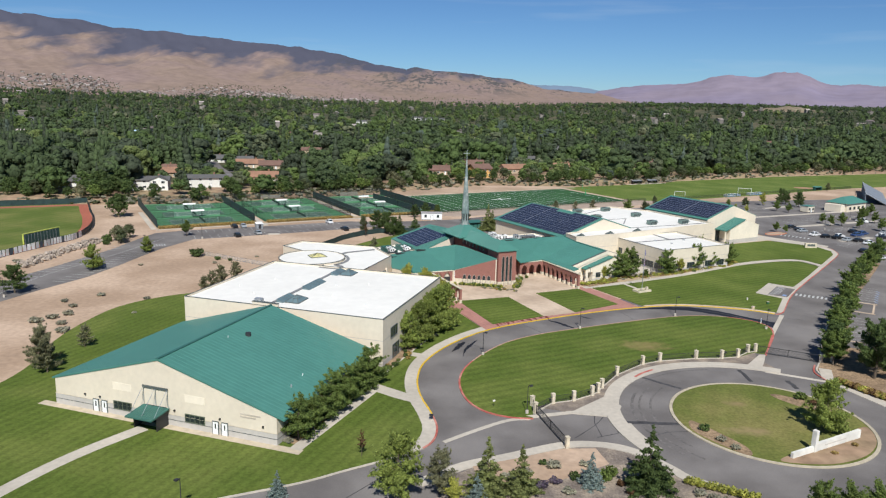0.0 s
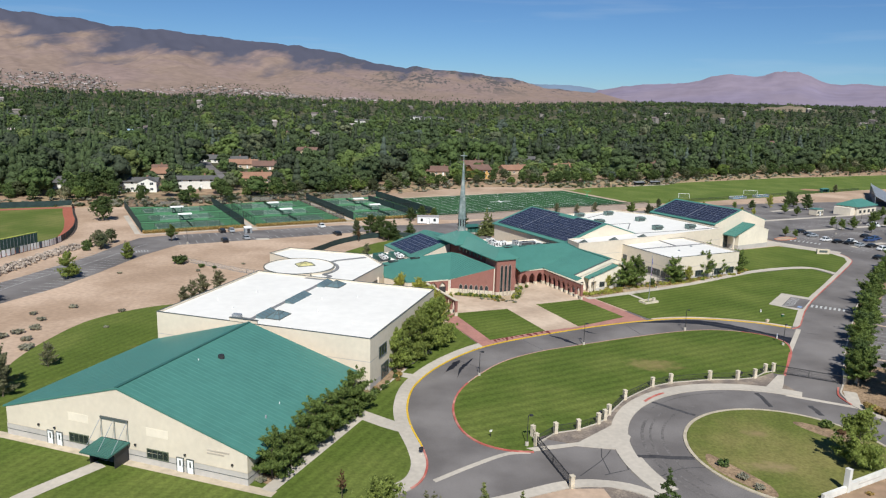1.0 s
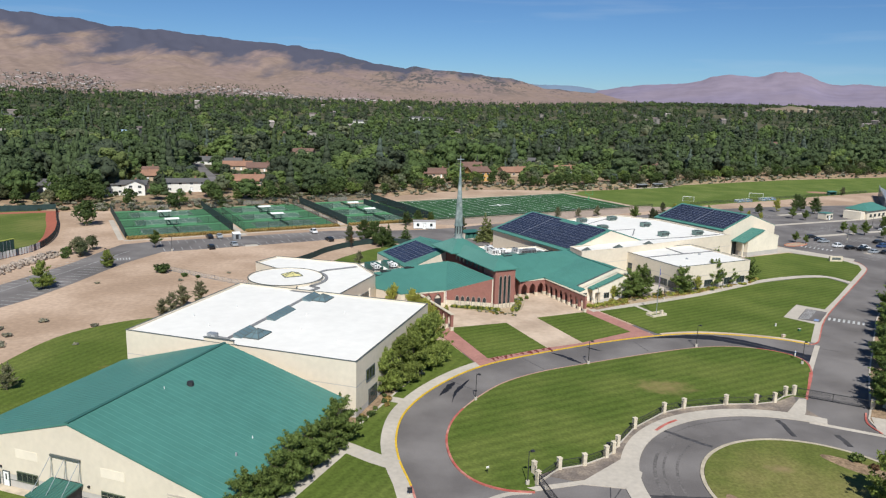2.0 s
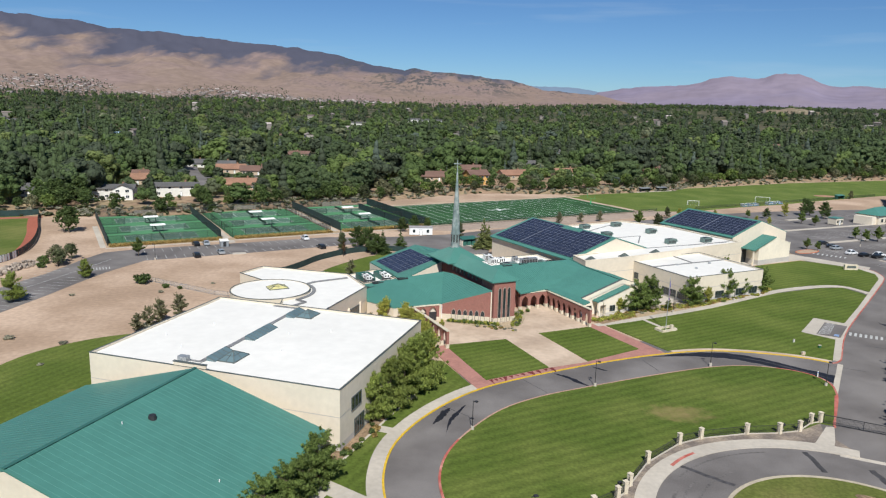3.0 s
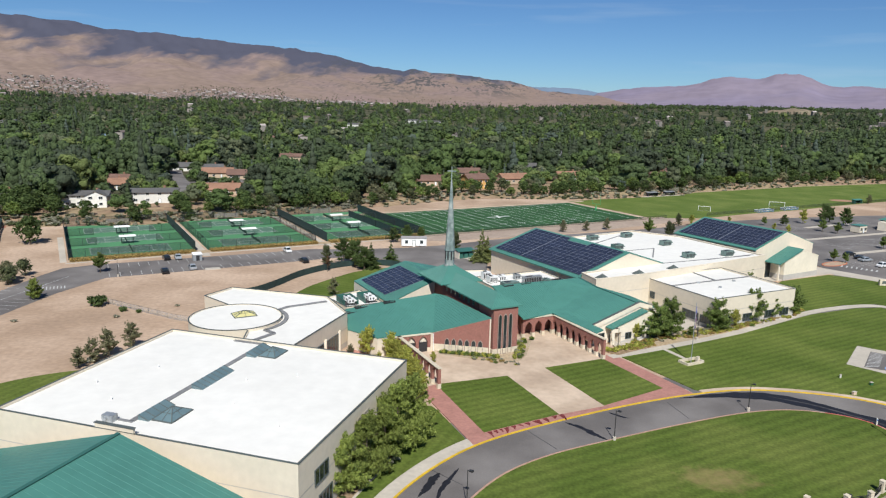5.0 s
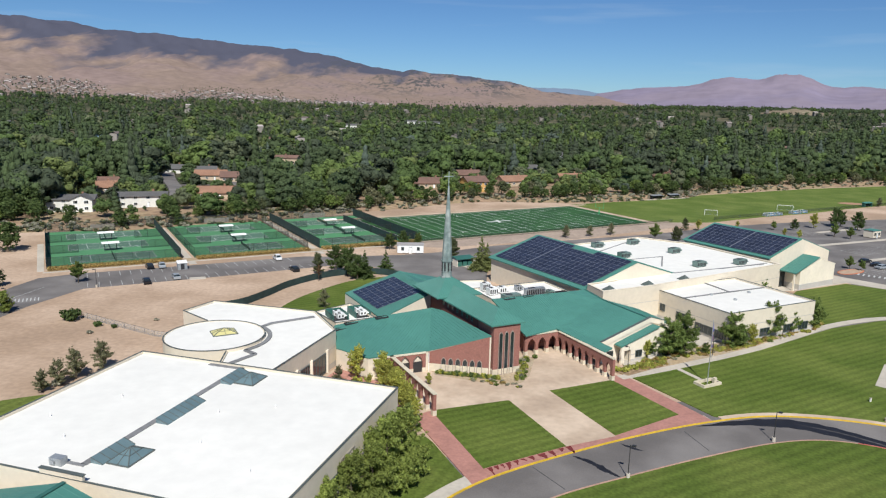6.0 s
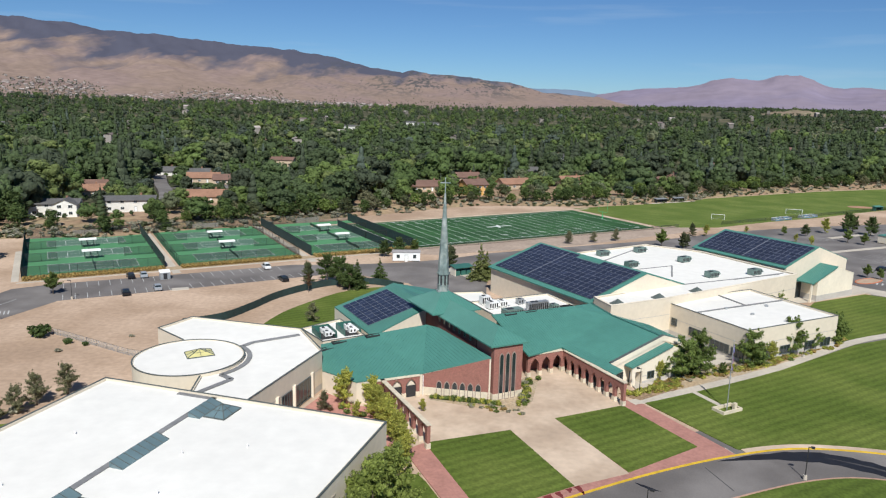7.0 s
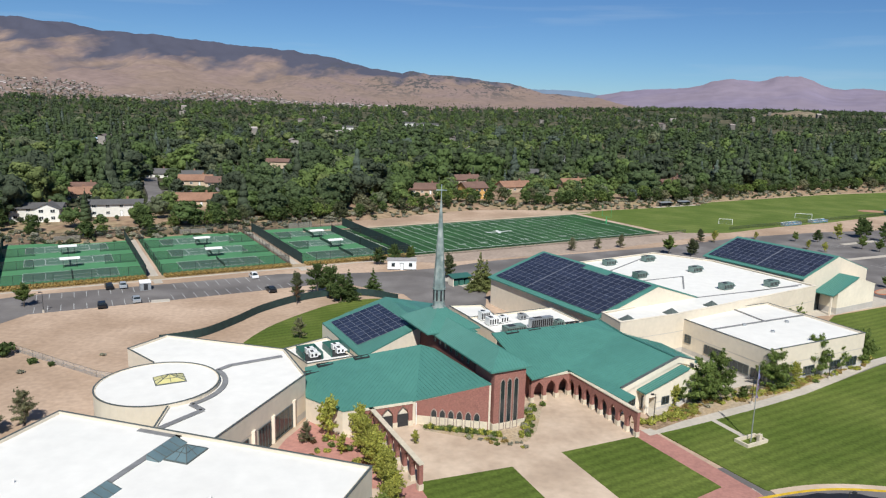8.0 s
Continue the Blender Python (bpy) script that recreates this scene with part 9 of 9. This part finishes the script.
# two open bleachers with blue and white rows
for i, (x, y) in enumerate(((163, 405.5), (180, 415.5))):
    st = thing("bleacher", x, y, 0, 31, "blue and white bleacher beside the field", "bench", "player shelters")
    for k_ in range(4):
        part("bench_row", Mesh().box(-6, 6, k_ * 0.7, k_ * 0.7 + 0.4, 0.3 + k_ * 0.35, 0.38 + k_ * 0.35), WHITE_PAINT if k_ % 2 else mat("bench_blue", (0.12, 0.30, 0.55), 0.6) if "bench_blue" not in bpy.data.materials else bpy.data.materials["bench_blue"], st)
    for u in (-5.7, 0, 5.7):
        part("frame", Mesh().box(u - 0.1, u + 0.1, 0, 2.6, 0, 1.3), GALVANISED, st)
ff = thing("field_fence", 0, 0, 0, 0, "low black chain-link fence along the football field", "fence")
fence_run(ff, FIELD(-14, -4.8), FIELD(126, -4.8), 1.3, CHAIN, 5)
fence_run(ff, (128, 389), (262, 466), 1.3, CHAIN, 6)
ww = thing("end_screen", 0, 0, 0, 0, "dark windscreen fence between courts and football field", "fence")
fence_run(ww, FIELD(-6, -1), FIELD(-6, 50), 2.6, SCREEN, 5)
# football bank
sheet("field_bank", [FIELD(-10, -4.8), FIELD(128, -4.8), FIELD(134, -14), FIELD(60, -20), FIELD(4, -15)], -0.2, 0.06, mat("bank_gravel", (0.36, 0.28, 0.22), 0.95, grain=0.8, vary=0.15, broad=0.1), "pale gravel bank below the football field", "ground")

# boulders of the dry-stone bank
_g = np.random.default_rng(14)
boulder_meshes = []
for i in range(4):
    bm = bmesh.new()
    bmesh.ops.create_icosphere(bm, subdivisions=1, radius=0.5)
    for v in bm.verts:
        v.co *= 0.75 + 0.5 * _g.random()
        v.co.z *= 0.7
    me = bpy.data.meshes.new("boulder")
    bm.to_mesh(me)
    bm.free()
    me.materials.append(ROCK)
    boulder_meshes.append(me)
bank = thing("boulder_wall", -116, 218, 0, 0, "loose bank of pale grey boulders beside the road", "stone wall")
for i in range(290):
    s = _g.random()
    x = np.interp(s, [0, 0.4, 1], [-117.6, -117.4, -114.2]) + _g.normal() * 0.5
    y = 198 + 39 * s
    r = _g.random()
    o = new("boulder", boulder_meshes[i % 4])
    o.parent = bank
    sc = 0.55 + 0.75 * _g.random()
    o.matrix_basis = pose(x - r * 1.8 + 116, y - 218, 0.2 + r * 1.3, _g.random() * 360, _g.random() * 360, _g.random() * 360) @ Matrix.Diagonal((sc, sc * 1.2, sc, 1))


ribbon("side_street", smooth_line([(-94, 404), (-100, 420), (-112, 446), (-118, 480), (-122, 540)]), 6.0, 0.0, 0.09, ASPHALT, "grey suburban street between the houses", "road")
ribbon("side_street", smooth_line([(-150, 470), (-118, 480), (-60, 486), (0, 500)]), 6.0, 0.0, 0.085, ASPHALT, "grey suburban street between the houses", "road")


kiosk = thing("store_box", -69.9, 269.6, 0.03, 28.7, "small grey store box beside the court path", "storage box")
part("box", Mesh().box(-1.3, 1.3, -1.1, 1.1, 0, 1.9), GALVANISED, kiosk)
part("lid", Mesh().add([(-1.4, -1.2, 1.9), (1.4, -1.2, 1.9), (1.4, 1.2, 2.3), (-1.4, 1.2, 2.3), (-1.4, -1.2, 1.98), (1.4, -1.2, 1.98), (1.4, 1.2, 2.38), (-1.4, 1.2, 2.38)], [(4, 5, 6, 7), (0, 1, 5, 4), (1, 2, 6, 5), (2, 3, 7, 6), (3, 0, 4, 7)]), WHITE_PAINT, kiosk)
part("door", Mesh().box(-0.5, 0.5, -1.14, -1.1, 0.1, 1.7), DARK_METAL, kiosk)

ribbon("pavement", [COURT(-1, -4.9), COURT(118, -4.9)], 1.0, -0.1, 0.09, CONCRETE, "pale concrete edge of the court planting", "pavement")
sheet("traffic_island", [(-63.4, 257.0), (-59.4, 258.6), (-60.4, 260.8), (-64.2, 259.2)], -0.1, 0.14, CONCRETE, "small pale concrete island in the car park", "pavement")

# small fixtures on the lawn beside the drive
marker = thing("marker_post", 74.6, 162.3, 0.03, 0, "small white marker post beside the drive", "post")
part("post", Mesh().box(-0.1, 0.1, -0.08, 0.08, 0, 1.25), SIGN_WHITE, marker)
part("reflector", Mesh().box(-0.07, 0.07, -0.1, -0.08, 0.85, 1.1), mat("blue_band", (0.08, 0.16, 0.42), 0.5), marker, "blue band")
VALVE_GREEN = mat("valve_green", (0.03, 0.12, 0.05), 0.6)
for x, y, w, h_, m, what in ((77.9, 174.7, 0.36, 0.55, TAN_CONCRETE, "small pale utility box on the lawn"), (83.7, 179.5, 0.3, 0.5, VALVE_GREEN, "small green utility box on the lawn"), (79.8, 182.8, 0.16, 0.6, SIGN_WHITE, "small white vent post on the lawn")):
    box_ = thing("utility_box", x, y, KERB, 20, what, "box")
    part("cabinet", Mesh().box(-w, w, -w * 0.6, w * 0.6, 0, h_), m, box_)
    part("lid", Mesh().box(-w - 0.04, w + 0.04, -w * 0.6 - 0.04, w * 0.6 + 0.04, h_, h_ + 0.08), CONCRETE, box_, "pale flat lid")
sheet("painted_square", [(91.2, 188.0), (92.2, 189.4), (93.0, 188.9), (92.0, 187.4)], 0.1, KERB + 0.026, BLUE_MARK, "faded blue painted square on the bay", "road marking")


# ---------------------------------------------------------------- trees of the grounds
SPOTS = {
    "broad_b": [(176.4, 376.6, 9.0), (179.6, 378.4, 7.4), (181.2, 368, 8.6), (152.5, 364.1, 5.2), (-18.2, 262.2, 7.4), (-25.4, 270.6, 8.4), (-21.4, 265.6, 9.0), (-105.6, 172.4, 7.8), (81.6, 128.6, 12.5), (86, 133, 11), (-12.4, 305, 6), (-8, 308, 6.5)],
    "broad": [(85.4, 333.7, 6.8), (162.6, 351.4, 5.6), (166.3, 346.6, 5.0), (144.1, 364.7, 4.0), (135.5, 291.0, 4.4), (138.2, 288.6, 3.6), (49.6, 78.6, 6.2), (53.4, 79.4, 6.0), (57.0, 81.0, 4.6), (95.4, 275.0, 4.6), (98.2, 269.8, 6.4), (173.1, 311.0, 6), (189.3, 325.5, 6.5), (192.5, 319.8, 5.5), (167.1, 316.0, 5), (183.0, 298.6, 6), (47.4, 203.2, 4.4), (59.4, 205.8, 2.6), (91.4, 254.2, 5.8), (88, 251.6, 5.0), (-90.9, 251.2, 6), (167.8, 310, 5), (177, 304.5, 5), (193, 329, 6), (46.6, 79.6, 6), (205, 345, 6), (-3, 312, 5)],
    "bright": [(110.4, 358.3, 5.0), (129.7, 366.9, 3.4), (141.3, 348.6, 3.8), (144.8, 343.8, 4.0), (164.5, 371.8, 7.0), (-9.4, 187.4, 7.0), (-4.8, 186.8, 6.0), (-4.4, 184.4, 5.6), (-3.4, 182.2, 6.4), (-2.6, 180, 5.6), (-1.6, 177.8, 6.4), (-0.6, 175.6, 5.8), (0.2, 173.4, 6.2), (0.8, 171, 5.6), (1.2, 168.4, 6.2), (1.0, 165.6, 5.4), (0.4, 163.2, 5.0), (-6.8, 182.6, 3.4), (3.4, 186.0, 2.4), (2.0, 80.8, 4.4), (46.4, 202, 4.2), (72, 213.4, 4.6), (80, 243, 5.2), (43, 78, 4)],
    "hall_tree": [(51.4, 203.6, 8.6), (54.6, 205.4, 9.4), (67.0, 210.7, 8.0), (78.6, 219.0, 8.4), (84.3, 221.9, 6.0), (90.8, 225.4, 7.8), (-20.4, 98.0, 7.4), (-19.0, 101.4, 6.0), (-17.8, 105.0, 6.6), (-16.6, 108.4, 7.6), (-14.8, 112.6, 7.0), (-13.6, 115.6, 6.2), (-12.2, 119.0, 8.0)],
    "pine": [(92.4, 331.2, 6.2), (94.4, 333.0, 5.0), (104.6, 357.6, 5.4), (9.0, 290, 7.4), (-30, 267, 6.5)],
    "brown_pine": [(238, 449, 5.0), (-22.7, 233, 4.8), (-72.0, 123.6, 8.4), (-70.0, 121.4, 7.0), (-69.9, 135.1, 4.8), (0.4, 84, 6.6), (-12.4, 185.4, 3.6), (52, 335, 5), (62, 339, 4.4), (71, 343, 5)],
    "conifer": [(6.4, 84.2, 8.2), (10.8, 84.6, 7.0), (17.2, 277.8, 10.4), (19, 279.6, 8)],
    "dark_conifer": [(27.6, 86.6, 9.2), (-11, 271, 7), (-16.4, 264.2, 8)],
    "spruce": [(20.2, 87, 5.0), (-20.1, 82.8, 3.6), (5.0, 82.2, 4.2)],
    "lush": [(-98.6, 198.4, 7.4), (-93.4, 223.0, 5.2), (60.4, 105.6, 8.8), (-5.0, 84.2, 8.8), (-6.8, 138.4, 8.0), (-4.8, 143.0, 9.0), (-2.6, 147.0, 8.6), (-1.2, 150.4, 10.4), (0.4, 154.4, 10.0)],
    "red": [(-10.7, 93.4, 4.4), (-28.4, 258.6, 5.2)],
}
for key, rows in SPOTS.items():
    for x, y, h in rows:
        tree(key, x, y, h, {"hall_tree": 0.92 if y < 170 else 0.86, "dark_conifer": 1.1, "conifer": 1.25, "spruce": 1.25, "brown_pine": 0.95, "pine": 1.15, "bright": 0.9, "lush": 0.85}.get(key, 0.92 if y < 170 or y > 250 else 1.08))
lane = smooth_line(ROAD_RIGHT[2:], 3)
for i, (x, y) in enumerate(offset(lane, -2.6)):
    if i % 4 == 3:
        continue
    tree("broad_b" if i % 2 else "broad", x + random.uniform(-0.6, 0.6), y, 7.0 + 2.0 * random.random(), 1.0, group="row of trees beside the drive")

for x, y, h in ((-61.0, 179.0, 4.0), (-59.8, 182.0, 4.8), (-58.4, 185.2, 5.6), (-55.8, 189.8, 5.6)):
    tree("brown_pine", x, y, h, 1.05, label="olive bushy pine on bare earth beside the classrooms")

for key, x, y, h, w in (("edge_dark", -130.9, 287.5, 10.5, 1.2), ("edge_pine", -107.6, 236.0, 5.2, 1.25), ("edge_brown", -109.6, 239.6, 6.2, 1.2), ("edge_pine", -108.6, 245.4, 5.4, 1.1)):
    tree(key, x, y, h, w, label="olive green bushy tree on bare earth beside the rear road")

# tall dark trees on the bank beside the ball field
for x, y, h, w in ((-163, 340, 12.0, 1.2), (-154, 342, 13.0, 1.1), (-147, 334, 8.6, 1.15), (-173, 345, 11.0, 1.2), (-205, 338, 8.0, 1.3), (-168, 334, 6.0, 1.3), (-214, 343, 10.0, 1.2), (-198, 346, 9.0, 1.1)):
    tree("edge_dark", x, y, h, w, bank_z(x, y) - 0.2, label="tall dark bushy tree on the earth bank", group="trees along the bank")

# single trees in front of the wood
for i in range(112):
    x = -205 + 615 * ((i + 0.5) / 112) ** 1.12
    for j in range(2):
        px_ = x + random.uniform(-2.0, 2.0)
        py_ = bank_foot_y(px_) + random.uniform(9, 12) + 5 * j - (3.5 if px_ > -40 and random.random() < 0.3 else 0)
        open_view = -156 < px_ < -104       # low and sparse so the camera sees the two white houses
        if open_view and (j or random.random() < 0.55) or random.random() < (0.06 if -112 < px_ < -20 else 0.22) + 0.15 * j:
            continue
        tree(random.choice(("edge_dark", "edge_dark", "edge_pine", "edge_mid", "edge_brown", "edge_dark")), px_, py_, random.uniform(2.6, 4.2) if open_view else random.uniform(5.0, 8.0) + 1.5 * j, random.uniform(1.05, 1.4), bank_z(px_, py_) - 0.1, group="trees along the bank")
for x, y, h in ((-115, 331, 7.2), (-97, 343, 6.4), (-136, 336, 7)):
    tree("edge_dark" if x != -97 else "dark_conifer", x, y, h, 1.25, bank_z(x, y) - 0.1, group="trees along the bank")


# ---------------------------------------------------------------- shrubs and clumps
def shrub_mesh(material, seed, count=260, size=0.13):
    rng = np.random.default_rng(seed)
    lobes = [(0, 0, 0.42, 0.5, 0.5, 0.42)] + [(0.45 * math.cos(a), 0.45 * math.sin(a), 0.35 + 0.2 * rng.random(), 0.3, 0.3, 0.3) for a in (0.3, 1.8, 3.1, 4.6)]
    return cloud_mesh("shrub", leaf_cloud(lobes, count, size, rng), material)


SHRUBS = {k_: shrub_mesh(m, i) for i, (k_, m) in enumerate((("green", LEAF), ("dark", LEAF_DARK), ("bright", LEAF_BRIGHT), ("gold", LEAF_GOLD), ("sage", LEAF_SAGE), ("violet", LEAF_VIOLET), ("red", LEAF_RED)))}
SHRUB_TEXT = {"green": "rounded green shrub in a planting bed", "dark": "dark green rounded shrub on earth", "bright": "bright yellow-green shrub in a bed", "gold": "clump of golden grass in a bed", "sage": "grey sage brush on bare earth", "violet": "flowering lavender clump in gravel", "red": "reddish brown shrub in a bed"}


def shrub(key, x, y, w, h, z=0.0, where=""):
    s = new("shrub", SHRUBS[key])
    s.matrix_basis = pose(x, y, z, 0, 0, random.uniform(0, 360)) @ Matrix.Diagonal((w * 0.62, w * 0.62, h, 1))
    return tagged(s, SHRUB_TEXT[key] + where, "shrub", "shrubs")


for x, y, w, h in ((-88, 150, 3.4, 1.4), (-86, 153, 3, 1.2), (-82, 149, 2.6, 1.1), (-84, 156, 3, 1.2), (-86, 162, 2.2, 1), (-90, 166, 2, .9), (-72, 170, 2, .8), (-84, 172, 2.4, 1), (-79, 144, 3.4, 1.3), (-70, 158, 1.4, .7), (-124, 205, 3, 1.2), (-121, 212, 3, 1.1), (-119, 226, 2.4, 1), (-60, 182, 2.4, 1.2), (-68, 210, 1.6, .8), (-88, 205, 1.6, .7), (-58, 220, 1.4, .6)):
    shrub("sage", x, y, w, h)
for x, y, w, h in ((-76.2, 218.4, 5.0, 3.2), (-68.6, 215, 2.4, 1.3), (-64.6, 214, 1.6, 1.0), (-113, 238, 4, 3), (-111, 233, 3, 2)):
    shrub("dark", x, y, w, h)
_g = np.random.default_rng(3)
for i in range(22):                      # beds before the chapel: clipped shrubs at the wall, loose ones in the gravel
    q = (i + 0.5) / 22
    shrub(("green", "bright", "dark", "bright", "green")[i % 5], 4.6 + 11.6 * q, 191.3 - 2.4 * q, 0.9 + 0.6 * _g.random(), 0.7 + 0.6 * _g.random(), KERB)
for i in range(30):
    q = _g.random()
    shrub(("bright", "sage", "gold", "green", "sage")[i % 5], 9.5 + 10.5 * q, 189.4 - 2.6 * min(1.0, 1.3 * q) + 1.0 * _g.normal() * 0.6, 0.5 + 0.6 * _g.random(), 0.3 + 0.4 * _g.random(), KERB)
for i in range(30):
    q = (i + 0.5) / 30
    shrub(("bright", "green", "bright", "sage", "green")[i % 5], 19.3 + 3.6 * q + _g.normal() * 0.5, 188.6 + 12.2 * q, 0.9 + 0.7 * _g.random(), 0.5 + 0.7 * _g.random(), KERB)
for i in range(130):                     # beds of the classroom wing
    q = _g.random()
    shrub(("bright", "gold", "bright", "green", "gold", "sage")[i % 6], 44.5 + 49 * q + _g.normal() * 0.8, 198.4 + 28 * q + _g.normal() * 0.9, 0.8 + 1.0 * _g.random(), 0.4 + 0.5 * _g.random(), KERB)
for x, y in ((39.0, 194.8), (40.2, 194.6), (41.2, 195.8), (42.6, 196.0), (43.6, 197.2), (45.0, 197.4), (46.2, 198.6)):
    shrub("bright", x, y, 2.0, 1.1, KERB)
for i in range(40):                      # bed beside the hall and the block
    s = _g.random()
    shrub(("green", "gold", "dark", "sage")[i % 4], -21.5 + 22 * s + _g.normal() * 0.6, 97 + 56 * s + _g.normal() * 0.5, 1.0 + 0.8 * _g.random(), 0.6 + 0.6 * _g.random(), KERB)
GARDEN = [("sage", 12, 89.5, 2.0, 1.0), ("sage", 16, 91.6, 2.4, 1.2), ("violet", 13.6, 86.4, 2.6, 1.1), ("violet", 15.6, 87.4, 2.0, 1.0), ("green", 22.4, 88.6, 2.2, 1.9), ("green", 23.6, 90, 2.0, 1.6), ("dark", 18.4, 88.6, 1.8, 1.3), ("sage", 9.0, 88.4, 1.8, 0.9), ("red", 24.2, 87.2, 1.4, 1.0), ("red", 25, 85.2, 1.4, 0.9), ("gold", 8, 82, 1.6, 1.0), ("sage", 2.6, 83.6, 1.6, 1.2), ("red", 2.0, 82.0, 1.4, 1.2), ("sage", 34, 85.2, 1.8, 1.1), ("sage", 35.4, 84, 1.8, 1.1), ("sage", 36.8, 83.2, 1.8, 1.1), ("gold", 40, 82.4, 1.6, 1.2), ("bright", 44, 81, 1.8, 1.4), ("green", 30.6, 88, 2.2, 1.2), ("gold", 41.6, 82.2, 1.6, 1.1), ("sage", 17, 85, 2, .9), ("violet", 11, 85.2, 2, .9), ("sage", 20.4, 92.4, 1.8, .8), ("dark", 14.6, 92.4, 1.5, .8),
          ("green", 62.6, 117.8, 2.4, 1.6), ("red", 63.8, 115.6, 1.6, 1.0), ("sage", 42.6, 101, 1.8, 1.0), ("dark", 41.2, 104.4, 2.0, 1.3), ("sage", 43.8, 98.4, 1.6, .9), ("gold", 62.5, 100.5, 1.2, .6), ("gold", 58, 97.8, 1.2, .5)]
for key, x, y, w, h in GARDEN:
    shrub(key, x, y, w, h, KERB)
for i in range(7):                       # hedges
    shrub("bright", 33.6 + i * 1.2, 88.2 - i * 0.62, 2.0, 1.3, KERB)
for i in range(16):
    shrub(("gold", "bright", "gold", "red")[i % 4], 73.6 + i * 0.42, 125.4 - i * 0.72, 2.2, 1.4, KERB)
for i in range(9):
    shrub("dark", 80 + i * 1.0, 139 + i * 1.5 + _g.normal() * 0.5, 1.8, 1.2, KERB)


def clumps(name, spots, size, count, material, label, seed):
    rng = np.random.default_rng(seed)
    unit = leaf_cloud([(0, 0, 0.45, 0.5, 0.5, 0.45)], count, size, rng)
    out = []
    for x, y, z, w, h in spots:
        out.append(unit * np.array([w, w, h]) + np.array([x, y, z]))
    tagged(new(name, cloud_mesh(name, np.concatenate(out), material)), label, "shrubs", kind="stuff")


row = [(*COURT(u, v), 0.1, 1.9, 1.15) for v in (-1.4, -3.0) for u in np.arange(1.0, 117, 1.5) if not 36 < u < 41 and not 77 < u < 81.5]
clumps("golden_grass", row, 0.16, 60, LEAF_GOLD, "rows of golden grass clumps before the tennis courts", 41)
scrub = []
for x, y in BANK_FOOT[4:]:
    for j in range(6):
        d_ = 14 * _g.random()
        sx, sy = x - 0.45 * d_ + _g.normal() * 2.5, y + 0.9 * d_
        scrub.append((sx, sy, bank_z(sx, sy) - 0.1, 0.9 + 2.2 * _g.random(), 0.6 + 1.3 * _g.random()))
clumps("dry_scrub", scrub[::2], 0.2, 50, LEAF_SAGE, "dry scrub on the earth bank", 42)
clumps("green_scrub", scrub[1::2], 0.2, 50, LEAF_PINE, "green scrub on the earth bank", 43)

cover = []
for x0, x1 in ((44.0, 50.0), (62.5, 79.0), (83.0, 95.5)):
    for _ in range(int(9 * (x1 - x0))):
        x = x0 + (x1 - x0) * _g.random()
        y = float(np.interp(x, (38.6, 51, 71.2, 95.4), (191.4, 197.8, 209.6, 227))) + 1.7 + 3.2 * _g.random()
        cover.append((x, y, KERB - 0.05, 0.7 + 0.8 * _g.random(), 0.25 + 0.35 * _g.random()))
clumps("ground_cover", cover[::3], 0.16, 60, LEAF_GOLD, "low golden ground cover along the path", 44)
clumps("ground_cover", cover[1::3] + cover[2::3], 0.16, 60, LEAF_BRIGHT, "low yellow-green ground cover along the path", 45)
for x, y, turn in ((9.0, 111.6, 20),):
    sign = thing("lawn_sign", x, y, KERB, turn, "small white sign on a thin post in the lawn", "sign")
    part("post", Mesh().tube((0, 0, -0.1), (0, 0, 1.0), 0.035, 0.035, 6), DARK_METAL, sign)
    part("sign_plate", Mesh().box(-0.22, 0.22, -0.06, -0.03, 0.85, 1.15), SIGN_WHITE, sign, "white plate")
for i in range(26):                      # the little court between library and chapel
    shrub(("bright", "gold", "red", "green")[i % 4], -12.5 + 10.5 * _g.random(), 178.5 + 9 * _g.random(), 0.8 + 0.9 * _g.random(), 0.5 + 0.7 * _g.random(), KERB)
